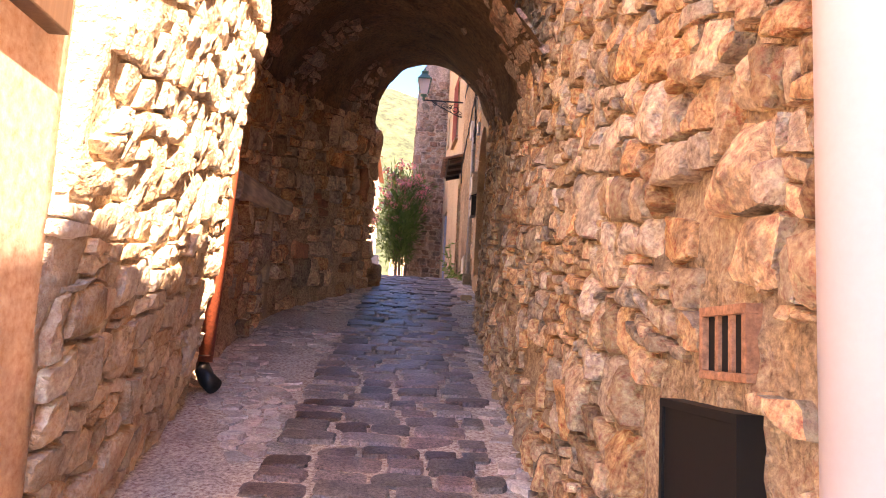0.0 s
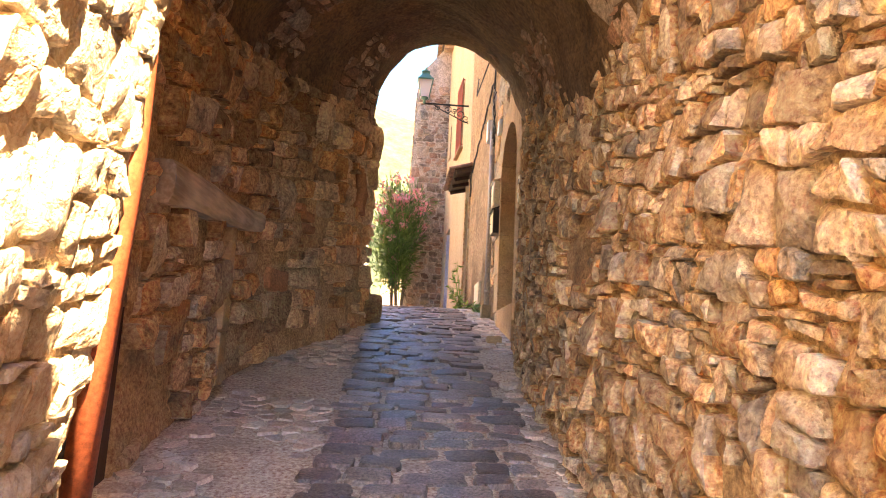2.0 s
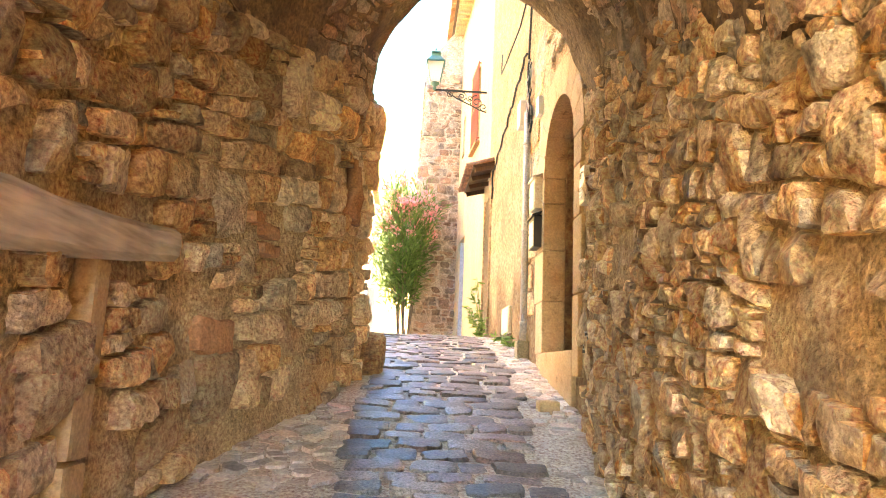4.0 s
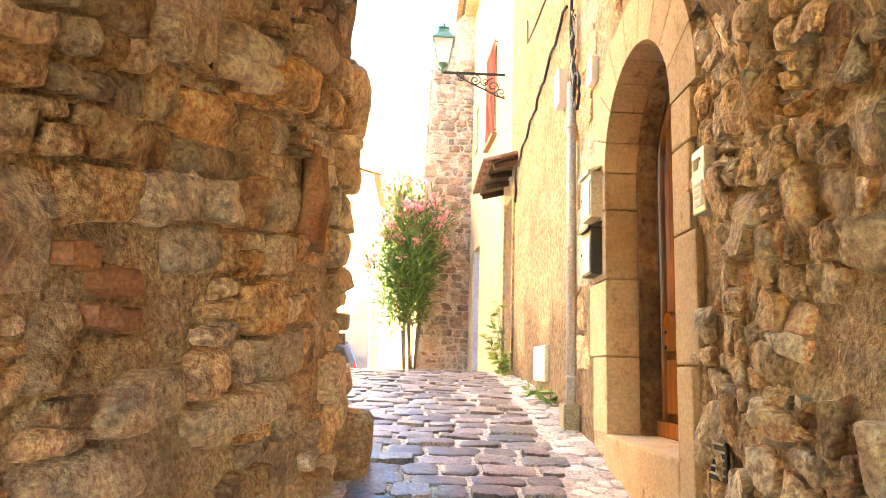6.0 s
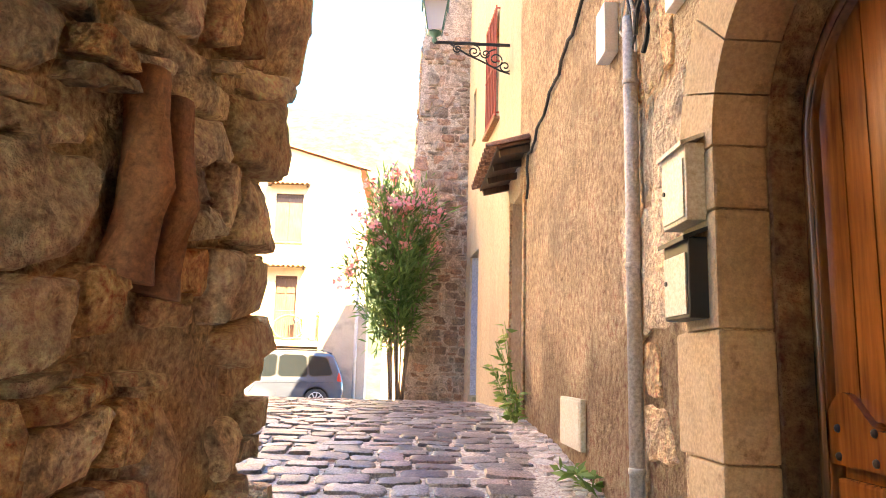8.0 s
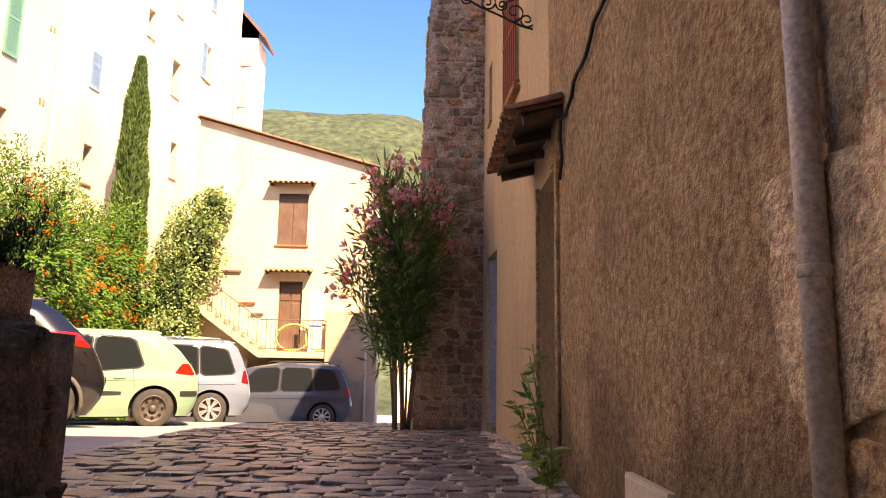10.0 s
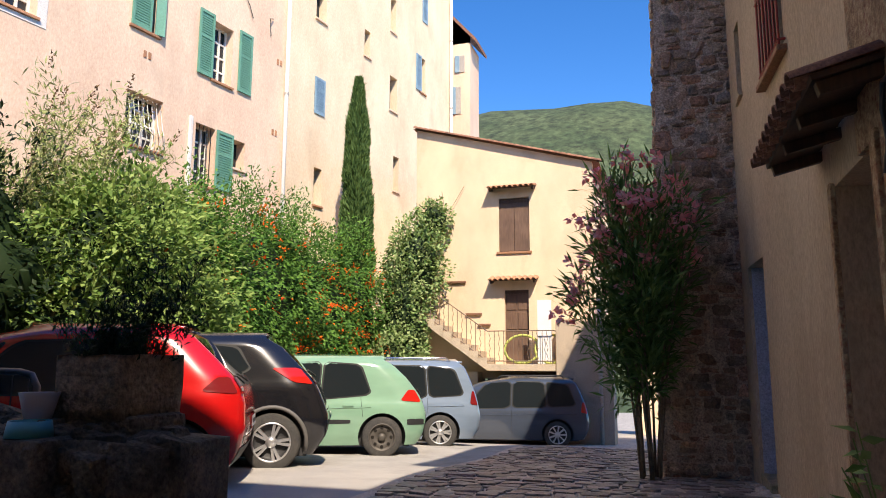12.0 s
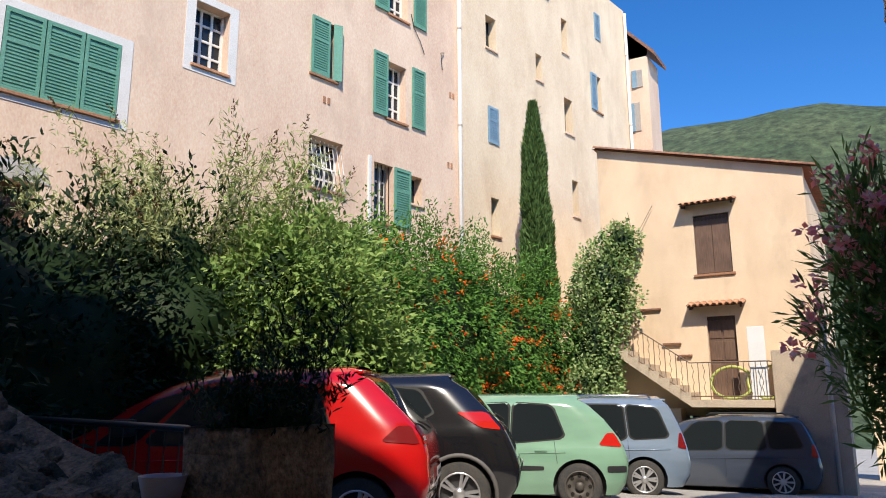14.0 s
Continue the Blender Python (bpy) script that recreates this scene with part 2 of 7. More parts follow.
def interp(x, pts):
    return float(np.interp(x, [p[0] for p in pts], [p[1] for p in pts]))


# ---- ground profile ----
RISE = [(-8, -1.45), (0, 0.22), (3, 0.83), (6, 1.44), (9.3, 2.12), (11.4, 2.5), (12.85, 2.68), (15, 2.80), (18.5, 2.745), (21.3, 2.54), (23.8, 2.46), (28, 2.04), (32, 1.8), (45, 1.0), (60, -6)]


def ground(y):
    return sum(interp(y + d, RISE) for d in (-0.6, -0.3, 0, 0.3, 0.6)) / 5


def left_wall_x(y):
    return interp(y, [(2.4, -1.08), (3.0, -1.10), (4.4, -1.22), (4.41, -1.40), (7.0, -1.38), (7.6, -1.30), (8.2, -1.09), (8.7, -0.92), (9.3, -0.76), (10.2, -0.64)])


def right_wall_x(y, z):
    h = z - ground(y)
    foot = interp(y, [(1, 0.66), (3, 0.62), (5, 0.60), (7, 0.66), (8.3, 0.78), (8.7, 0.88)])
    lean = interp(y, [(1, 0.05), (5, 0.085), (8, 0.05), (8.7, 0.0)])
    return foot + lean * h


def vault_end(s):
    return 10.2 + (8.55 - 10.2) * s


# ---- structure ----
def ground_sheet(name, xs, ys, dz, mat, label, category, bumpy=0.0):
    bm = bmesh.new()
    grid = [[bm.verts.new((x, y, ground(y) + dz + bumpy * noise.noise((x * 2, y * 2, 0)))) for x in xs] for y in ys]
    for a, b in zip(grid, grid[1:]):
        for i in range(len(xs) - 1):
            bm.faces.new((a[i], a[i + 1], b[i + 1], b[i]))
    return structure(name, bm, mat, label, category, True)


ground_sheet("ground", np.r_[-4000, -600, -120, np.linspace(-40, 30, 30), 120, 600, 4000], np.r_[-4000, -600, -60, np.linspace(-8, 60, 100), 120, 600, 4000], -0.02, M_ASPHALT, "pale sunlit asphalt of the car park", "ground")
street = ground_sheet("road", np.linspace(-2.85, 1.3, 50), np.linspace(-3, 31, 240), 0.0, M_GROUT, "mortar bed of the sloping cobbled street", "street", 0.012)


def solid_quad(name, pts, thick, mat, label, cat):
    """An upright wall along plan points (x, y, bottom, top), thick to its back."""
    bm = bmesh.new()
    fr, bk = [], []
    for i, (x, y, b, t) in enumerate(pts):
        a, c = pts[max(i - 1, 0)], pts[min(i + 1, len(pts) - 1)]
        d = Vector((c[0] - a[0], c[1] - a[1], 0)).normalized()
        nrm = Vector((d.y, -d.x, 0)) * thick
        fr.append((bm.verts.new((x, y, b)), bm.verts.new((x, y, t))))
        bk.append((bm.verts.new((x + nrm.x, y + nrm.y, b)), bm.verts.new((x + nrm.x, y + nrm.y, t))))
    for i in range(len(pts) - 1):
        for q in ((fr[i][0], fr[i + 1][0], fr[i + 1][1], fr[i][1]), (bk[i + 1][0], bk[i][0], bk[i][1], bk[i + 1][1]),
                  (fr[i][1], fr[i + 1][1], bk[i + 1][1], bk[i][1]), (fr[i + 1][0], fr[i][0], bk[i][0], bk[i + 1][0])):
            bm.faces.new(q)
    bm.faces.new((fr[0][0], fr[0][1], bk[0][1], bk[0][0]))
    bm.faces.new((fr[-1][1], fr[-1][0], bk[-1][0], bk[-1][1]))
    bmesh.ops.recalc_face_normals(bm, faces=bm.faces)
    return structure(name, bm, mat, label, cat)


# ---- rubble masonry ----
def clip_cell(poly, p, q, keep=0.5):
    """The part of poly nearer to p than to q."""
    mx, my, nx, ny = p[0] + (q[0] - p[0]) * keep, p[1] + (q[1] - p[1]) * keep, q[0] - p[0], q[1] - p[1]
    out = []
    for i, a in enumerate(poly):
        b = poly[i - 1]
        da, db = (a[0] - mx) * nx + (a[1] - my) * ny, (b[0] - mx) * nx + (b[1] - my) * ny
        if (da <= 0) != (db <= 0):
            k = db / (db - da)
            out.append((b[0] + (a[0] - b[0]) * k, b[1] + (a[1] - b[1]) * k))
        if da <= 0:
            out.append(a)
    return out


def stone_cells(u0, u1, v0, v1, su, sv, rng, big=0.22, jitter=0.36):
    """Interlocking stones of about su by sv in a field, as outlines."""
    pts, row, v = [], 0, v0
    while v < v1 + sv:
        u = u0 - su * rng.random()
        while u < u1 + su:
            w = su * rng.uniform(0.55, 1.5)
            if rng.random() > big:
                pts.append((u + w / 2, v + sv * rng.uniform(-jitter, jitter)))
            u += w
        v += sv * rng.uniform(0.75, 1.2)
    k = su / sv
    sp = [(u, v * k) for u, v in pts]
    grid = {}
    for i, p in enumerate(sp):
        grid.setdefault((int(p[0] // su), int(p[1] // su)), []).append(i)
    cells = []
    for i, p in enumerate(sp):
        if not (u0 <= p[0] <= u1 and v0 <= pts[i][1] <= v1):
            continue
        c = (int(p[0] // su), int(p[1] // su))
        r = 1.6 * su
        poly = [(p[0] - r, p[1] - r), (p[0] + r, p[1] - r), (p[0] + r, p[1] + r), (p[0] - r, p[1] + r)]
        for dx in (-3, -2, -1, 0, 1, 2, 3):
            for dy in (-3, -2, -1, 0, 1, 2, 3):
                for j in grid.get((c[0] + dx, c[1] + dy), ()):
                    if j != i and poly:
                        poly = clip_cell(poly, p, sp[j])
        if len(poly) >= 3:
            cells.append([(a, b / k) for a, b in poly])
    return cells


def courses(u0, u1, v0, v1, su, sv, rng, wave=0.45):
    """Roughly squared stones of about su by sv in wavy broken courses, as outlines."""
    lines, v = [], v0 - sv
    while v < v1 + 2 * sv:
        lines.append(v)
        v += sv * rng.uniform(0.6, 1.45)
    shift = rng.uniform(0, 50)

    def line(i, u):
        return lines[i] + wave * sv * (noise.noise((u * 0.45 / su, i * 5.3, shift)) + 0.5 * noise.noise((u * 1.3 / su, i * 3.1, shift)))

    cells, taken = [], []
    for i in range(len(lines) - 2):
        nxt, u, lean = [], u0 - su * rng.random(), 0.0
        while u < u1 + su:
            w = su * rng.choice((rng.uniform(0.35, 0.8), rng.uniform(0.7, 1.3), rng.uniform(1.1, 1.9)))
            hit = [q for q in taken if q[0] < u + w and u < q[1]]
            if hit:
                a, b = min(hit)
                if a - u < 0.4 * su:
                    u = b
                    continue
                w = a - u
            tall = rng.random() < 0.15
            top = i + 2 if tall else i + 1
            if tall:
                nxt.append((u, u + w))
            new_lean = rng.uniform(-0.22, 0.22) * sv
            b0, b1, t0, t1 = line(i, u), line(i, u + w), line(top, u), line(top, u + w)
            drop = rng.uniform(0, 0.14) * sv
            quad = [(u - lean, b0), (u + w - new_lean, b1), (u + w + new_lean, t1 - drop), (u + lean, t0 - drop * rng.random())]
            if not tall and w > 0.6 * su and rng.random() < 0.24:
                k0, k1 = rng.uniform(0.35, 0.65), rng.uniform(0.35, 0.65)
                ml = (quad[0][0] + (quad[3][0] - quad[0][0]) * k0, quad[0][1] + (quad[3][1] - quad[0][1]) * k0)
                mr = (quad[1][0] + (quad[2][0] - quad[1][0]) * k1, quad[1][1] + (quad[2][1] - quad[1][1]) * k1)
                polys = [[quad[0], quad[1], mr, ml], [ml, mr, quad[2], quad[3]]]
            else:
                polys = [quad]
            for p in polys:
                if u0 <= u + w / 2 <= u1 and v0 <= (p[0][1] + p[2][1]) / 2 <= v1:
                    cells.append(p)
            u, lean = u + w, new_lean
        taken = nxt
    return cells


def stone_mesh(poly, place, rng, gap=0.014, depth=0.05, tilt=0.25, rough=1.0):
    """Vertices and faces of one rough stone on the outline poly; place(u, v, d) puts a point d proud of the wall."""
    cx, cy = sum(p[0] for p in poly) / len(poly), sum(p[1] for p in poly) / len(poly)
    out = []
    broken = rough > 0.5
    for i, a in enumerate(poly):
        b = poly[(i + 1) % len(poly)]
        l = math.hypot(b[0] - a[0], b[1] - a[1])
        if l < 0.012:
            continue
        k = rng.uniform(0.04, 0.22) if broken else rng.uniform(0.08, 0.16)
        steps = [k, 1 - k * rng.uniform(0.5, 1.1)]
        for extra in range(min(3, int(l / 0.065))):
            steps.append(rng.uniform(0.28, 0.72))
        for q in sorted(steps):
            w = rng.uniform(-0.075, 0.06) if q not in steps[:2] else rng.uniform(-0.02, 0.02)
            out.append((a[0] + (b[0] - a[0]) * q - (b[1] - a[1]) * w, a[1] + (b[1] - a[1]) * q + (b[0] - a[0]) * w))
    if len(out) < 4:
        return None
    size = min(max(p[0] for p in out) - min(p[0] for p in out), max(p[1] for p in out) - min(p[1] for p in out))
    if size < 0.035:
        return None
    shrink = max(0.55, 1 - 2 * gap / size)
    tx, ty = rng.uniform(-tilt, tilt), rng.uniform(-tilt, tilt)
    depth *= rng.uniform(0.25, 1.45) * min(1.3, 0.5 + size * 4)
    cuts = []
    for k in range(rng.choice((1, 2, 2, 3)) if broken else 0):
        a = rng.uniform(0, math.tau)
        cuts.append((math.cos(a), math.sin(a), size * rng.uniform(-0.05, 0.32), rng.uniform(0.2, 0.75) * min(1.0, tilt * 5)))
    verts, faces, n = [], [], len(out)
    seed = rng.uniform(0, 50)
    rings = ((1.0, -1), (0.99, 0.5), (0.94, 0.92), (0.78, 1.0), (0.52, 1.0), (0.26, 1.0)) if broken else ((1.0, -1), (0.985, 0.5), (0.92, 0.9), (0.7, 1.0))

    def rise(pu, pv, d):
        h = depth * d + tx * (pu - cx) + ty * (pv - cy)
        for c, sn, o, slope in cuts:
            h = min(h, depth * d - slope * ((pu - cx) * c + (pv - cy) * sn - o))
        return h + rough * (0.012 * noise.noise((pu * 13, pv * 13, seed)) + 0.010 * noise.noise((pu * 31, pv * 31, seed)))

    for f, d in rings:
        for u, v in out:
            pu, pv = cx + (u - cx) * shrink * f, cy + (v - cy) * shrink * f
            verts.append(place(pu, pv, -0.045) if d < 0 else place(pu, pv, max(rise(pu, pv, d), -0.02)))
    verts.append(place(cx, cy, max(rise(cx, cy, 1.0), -0.02)))
    for r in range(len(rings) - 1):
        for i in range(n):
            a, b = r * n + i, r * n + (i + 1) % n
            faces.append((a, b, b + n, a + n))
    top = (len(rings) - 1) * n
    for i in range(n):
        faces.append((top + i, top + (i + 1) % n, top + n))
    return verts, faces


def mesh_of(name, verts, faces, mat, smooth=True):
    me = bpy.data.meshes.new(name)
    me.from_pydata([tuple(v) for v in verts], [], faces)
    if smooth:
        me.polygons.foreach_set("use_smooth", [True] * len(me.polygons))
    me.materials.append(mat)
    me.update()
    if smooth:
        me.set_sharp_from_angle(angle=radians(36))
    return me


def lay(parent, cells, place, seed, single, gap=0.014, depth=0.05, tilt=0.25, mats=None, keep=None, name="stone", flip=False):
    """Lays stones on cells: those where single(u, v) holds as parts, the others joined."""
    rng = random.Random(seed)
    one, many = mats or (M_STONE, M_STONE_J)
    V, F, count = [], [], 0
    for poly in cells:
        cx, cy = sum(p[0] for p in poly) / len(poly), sum(p[1] for p in poly) / len(poly)
        if keep and not keep(cx, cy):
            continue
        got = stone_mesh(poly, place, rng, gap, depth, tilt, 1.0 if name == "stone" else 0.18)
        if not got:
            continue
        v, f = got
        if flip:
            f = [q[::-1] for q in f]
        if single(cx, cy) and count < 300:
            count += 1
            new(name, mesh_of(name, v, f, one)).parent = parent
        else:
            o = len(V)
            V += v
            F += [tuple(i + o for i in q) for q in f]
    if V:
        ob = new(name + "_field", mesh_of(name + "_field", V, F, many))
        ob.parent = parent
        ob["kind"] = "stuff"


def sheet(us, vs, place, flip=False):
    bm = bmesh.new()
    g = [[bm.verts.new(place(u, v)) for v in vs] for u in us]
    for a, b in zip(g, g[1:]):
        for i in range(len(vs) - 1):
            q = (a[i], b[i], b[i + 1], a[i + 1])
            bm.faces.new(q[::-1] if flip else q)
    return bm


def thicken(bm, d):
    """Gives a sheet a back, d behind it."""
    r = bmesh.ops.solidify(bm, geom=bm.faces[:], thickness=d)
    return bm


# right wall of the passage: y along, height over the street
VAULT_H = 1.95


def right_place(u, v, d=0.0):
    z = ground(u) + v
    x = right_wall_x(u, z) + 0.03 * noise.noise((u * 1.3, v * 1.3, 3.0))
    return (x - d, u, z)


def slab_wall(name, us, vs, place, back, mat, label, cat):
    """A wall with a modelled face and a flat back at back(u, v)."""
    bm = bmesh.new()
    f = [[bm.verts.new(place(u, v)) for v in vs] for u in us]
    b = [[bm.verts.new(back(u, v)) for v in (vs[0], vs[-1])] for u in us]
    n, m = len(us), len(vs)
    for i in range(n - 1):
        for j in range(m - 1):
            bm.faces.new((f[i][j], f[i + 1][j], f[i + 1][j + 1], f[i][j + 1]))
        bm.faces.new((b[i][0], b[i][1], b[i + 1][1], b[i + 1][0]))
        bm.faces.new((f[i][-1], f[i + 1][-1], b[i + 1][1], b[i][1]))
        bm.faces.new((f[i][0], b[i][0], b[i + 1][0], f[i + 1][0]))
    bm.faces.new([f[0][j] for j in range(m)] + [b[0][1], b[0][0]])
    bm.faces.new(([f[-1][j] for j in range(m)] + [b[-1][1], b[-1][0]])[::-1])
    bmesh.ops.recalc_face_normals(bm, faces=bm.faces)
    return structure(name, bm, mat, label, cat, True)


# Top of an unseen wall, shaped to set the shadow edge on the left wall.
def right_top(y):
    return interp(y, [(-6, 4.2), (-1.6, 4.75), (-0.7, 5.2), (-0.3, 5.16), (0.3, 5.1), (0.7, 5.3), (1.0, 5.6)])


wall_right = slab_wall("wall_right", np.linspace(1.0, 8.75, 230), np.linspace(-0.4, 5.2, 130),
                       lambda u, v: (lambda p: (p[0] + 0.02 * noise.noise((u * 7, v * 7, 1)) + 0.014 * noise.noise((u * 19, v * 19, 4)), p[1], p[2]))(right_place(u, v, -interp(u, [(6.0, 0.026), (7.4, 0.006)]))),
                       lambda u, v: (1.6, u, ground(u) + v), M_MORTAR, "ochre lime-mortared rubble wall of the passage", "wall")
wall_corner = solid_quad("wall_corner", [(0.66, y, ground(y) - 0.5, right_top(y)) for y in np.linspace(-6, 1.0, 20)][::-1], -0.9, M_MORTAR, "plain unseen wall beside the foot of the street, added for its shadow", "wall")

# left wall: rubble pier by the entrance, then the passage side


def left_near(u, v, d=0.0):
    return (left_wall_x(u) - 0.06 + 0.11 * v + d + 0.02 * noise.noise((u * 2, v * 2, 8)), u, ground(u) + v)


def left_far(u, v, d=0.0):
    return (left_wall_x(u) + d + 0.03 * noise.noise((u * 1.5, v * 1.5, 5)), u, ground(u) + v)


wall_left_front = slab_wall("wall_left_front", np.linspace(2.10, 4.39, 78), np.linspace(-0.4, 6.2, 150),
                            lambda u, v: (lambda p: (p[0] + 0.02 * noise.noise((u * 7, v * 7, 1)) + 0.014 * noise.noise((u * 19, v * 19, 4)), p[1], p[2]))(left_near(u, v, -0.016)),
                            lambda u, v: (-2.2, u, ground(u) + v), M_LIME_J, "sunlit rubble wall at the mouth of the passage", "wall")


wall_left = slab_wall("wall_left", np.linspace(5.27, 10.2, 180), np.linspace(-0.4, 2.9, 100),
                      lambda u, v: (lambda p: (p[0] + 0.02 * noise.noise((u * 7, v * 7, 1)) + 0.014 * noise.noise((u * 19, v * 19, 4)), p[1], p[2]))(left_far(u, v, -0.034)),
                      lambda u, v: (min(-1.2 if u > 9.3 else -2.2, left_wall_x(u) - 0.5), u, ground(u) + v), M_MORTAR, "rubble side wall of the covered passage", "wall")
bm = bmesh.new()
box(bm, -2.2, -1.40, 4.39, 5.27, 2.04, 4.2)
box(bm, -2.2, -1.40, 4.39, 4.50, 0.7, 2.04)
wall_door = structure("wall_left_door", bm, M_MORTAR, "mortared wall over a low cellar door", "wall")

# vault
def vault_point(y, s, d=0.0):
    """A point of the vault: s runs from the left springing to the right one; d into the passage."""
    xl, spring = left_wall_x(max(y, 4.41)) - 0.03, 2.15 - 0.3 * s
    xr = right_wall_x(y, ground(y) + spring) + 0.03
    c, sn = math.cos(math.pi * (1 - s)), abs(math.sin(math.pi * (1 - s)))
    x, z = (xl + xr) / 2 + (xr - xl) / 2 * c, ground(y) + spring + 1.15 * sn
    w = 0.05 * noise.noise((x * 2, y * 1.5, z * 2)) + 0.03 * noise.noise((x * 6, y * 6, z * 6)) - d
    return (x + w * c, y, z + w * sn)


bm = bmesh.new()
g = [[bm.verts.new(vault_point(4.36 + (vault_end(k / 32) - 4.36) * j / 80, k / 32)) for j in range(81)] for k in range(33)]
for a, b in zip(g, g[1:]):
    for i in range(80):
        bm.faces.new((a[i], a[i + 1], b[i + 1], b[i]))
vault = structure("ceiling", bm, M_VAULT, "rough plastered barrel vault, sooty and darkened for shade", "vault", True)
# building over the passage, plus unseen blocks added to shape the sun's shadows
bm = bmesh.new()
# unseen block on the right wall, added to shade the passage mouth
box(bm, 0.78, 1.6, 1.45, 4.36, 5.4, 7.4)
box(bm, -2.2, 4.5, 4.36, 8.5, 6.1, 13.8)
box(bm, -3.5, -2.2, 0.0, 9.9, 0.2, 13.2)
box(bm, -2.2, -0.7, 8.5, 9.9, 6.1, 13.2)
# unseen block placed to shade the bushes by the car park
box(bm, -10.0, -4.6, 4.4, 9.9, 0.2, 13.2)
# small unseen block that stops a sun leak beside the vault
box(bm, -1.5, -0.74, 4.3, 4.37, 3.68, 6.1)
structure("wall_upper", bm, M_MORTAR, "storey above the passage with unseen blocks added for shade", "wall")
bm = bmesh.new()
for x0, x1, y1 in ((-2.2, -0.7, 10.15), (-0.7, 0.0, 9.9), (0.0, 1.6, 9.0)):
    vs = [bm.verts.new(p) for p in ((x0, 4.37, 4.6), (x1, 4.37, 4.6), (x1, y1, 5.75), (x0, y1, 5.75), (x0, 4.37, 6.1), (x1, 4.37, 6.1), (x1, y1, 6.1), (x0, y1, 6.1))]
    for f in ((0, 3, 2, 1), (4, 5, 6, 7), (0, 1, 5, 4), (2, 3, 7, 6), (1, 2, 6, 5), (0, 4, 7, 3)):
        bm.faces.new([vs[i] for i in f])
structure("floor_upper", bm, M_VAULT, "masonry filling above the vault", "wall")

# plastered jamb at the foot of the street
bm = sheet(np.linspace(0.2, 2.14, 24), np.linspace(-0.4, 6.0, 40), lambda u, v: (-1.06 - 0.02 * v * 0.2 + 0.008 * noise.noise((u * 3, v * 3, 2)), u, ground(u) + v))
thicken(bm, 0.5)
structure("wall_plaster", bm, M_PLASTER, "smooth pinkish plastered jamb", "wall", True)

# ---- house with the arched door ----
DOOR_Y0, DOOR_Y1, SILL, SPRING, CROWN = 9.18, 10.31, 2.48, 4.03, 4.55


def merge_blocks(bm):
    """Welds touching blocks and removes the faces between them."""
    bmesh.ops.remove_doubles(bm, verts=bm.verts[:], dist=1e-5)
    bm.verts.index_update()
    seen = {}
    for f in bm.faces[:]:
        seen.setdefault(tuple(sorted(v.index for v in f.verts)), []).append(f)
    for fs in seen.values():
        if len(fs) > 1:
            bmesh.ops.delete(bm, geom=fs, context="FACES_ONLY")


SKEW = 0.055


def street_front(y):
    """The front of the yellow wall, which runs slightly askew."""
    return 0.93 - SKEW * max(0.0, y - 15.72)


def wall_with_holes(name, y0, y1, z0, z1, holes, xf, xb, mat, label, skew=False):
    """A wall in the plane x = xf to xb, with holes (y0, y1, z0, z1)."""
    ys = sorted({y0, y1, *(h[0] for h in holes), *(h[1] for h in holes)})
    zs = sorted({z0, z1, *(h[2] for h in holes), *(h[3] for h in holes)})
    bm = bmesh.new()
    for a, b in zip(ys, ys[1:]):
        for c, d in zip(zs, zs[1:]):
            if not any(h[0] <= a and b <= h[1] and h[2] <= c and d <= h[3] for h in holes):
                box(bm, xf, xb, a, b, c, d)
    merge_blocks(bm)
    if skew:
        for v in bm.verts:
            if v.co.x < 1.2:
                v.co.x = street_front(v.co.y)
    return structure(name, bm, mat, label, "wall")


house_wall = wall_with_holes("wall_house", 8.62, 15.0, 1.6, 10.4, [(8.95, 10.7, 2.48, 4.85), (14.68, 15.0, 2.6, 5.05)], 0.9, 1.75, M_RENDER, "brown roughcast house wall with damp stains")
house_wall_2 = wall_with_holes("wall_house_2", 15.0, 21.2, 1.6, 10.0, [(15.0, 15.72, 2.6, 5.05), (16.75, 17.5, 6.5, 7.95), (18.78, 19.08, 6.85, 7.68), (18.25, 19.12, 2.4, 4.97)], 0.93, 1.75, M_OCHRE_SHADE, "yellow ochre rendered house wall", True)
bm = bmesh.new()
box(bm, 1.76, 5.5, 8.62, 21.2, 1.6, 9.0)
# unseen block beyond the pier, added to lengthen the house's shadow
box(bm, 0.95, 5.5, 21.2, 27.0, 1.0, 10.0)
structure("wall_inner", bm, M_RENDER, "rooms behind the house walls and an unseen block added for shade", "wall")


# ---- pier at the end of the house ----
def pier_x0(z):
    return -0.24 + 0.022 * (z - 2.8)


bm = bmesh.new()
prof = [(pier_x0(2.4), 2.4), (pier_x0(9.05), 9.05), (-0.02, 9.3), (0.40, 9.8), (0.8, 10.3), (1.2, 10.3), (1.2, 2.4)]
fr = [bm.verts.new((x, 19.6, z)) for x, z in prof]
bk = [bm.verts.new((x, 21.1, z)) for x, z in prof]
bm.faces.new(fr[::-1])
bm.faces.new(bk)
for i in range(len(prof)):
    j = (i + 1) % len(prof)
    bm.faces.new((fr[i], fr[j], bk[j], bk[i]))
bmesh.ops.recalc_face_normals(bm, faces=bm.faces)
pier = structure("wall_pier", bm, M_PIER, "tall battered rubble buttress with a sloping top", "wall")

# ---- walls' stones ----
def on_right(u, v):
    if 1.28 < u < 2.02 and v < 0.88:
        return False
    if 1.40 < u < 1.78 and 0.82 < v < 1.18:
        return False
    return v < 3.4 and noise.noise((u * 1.4, v * 1.4, 31)) < 0.4


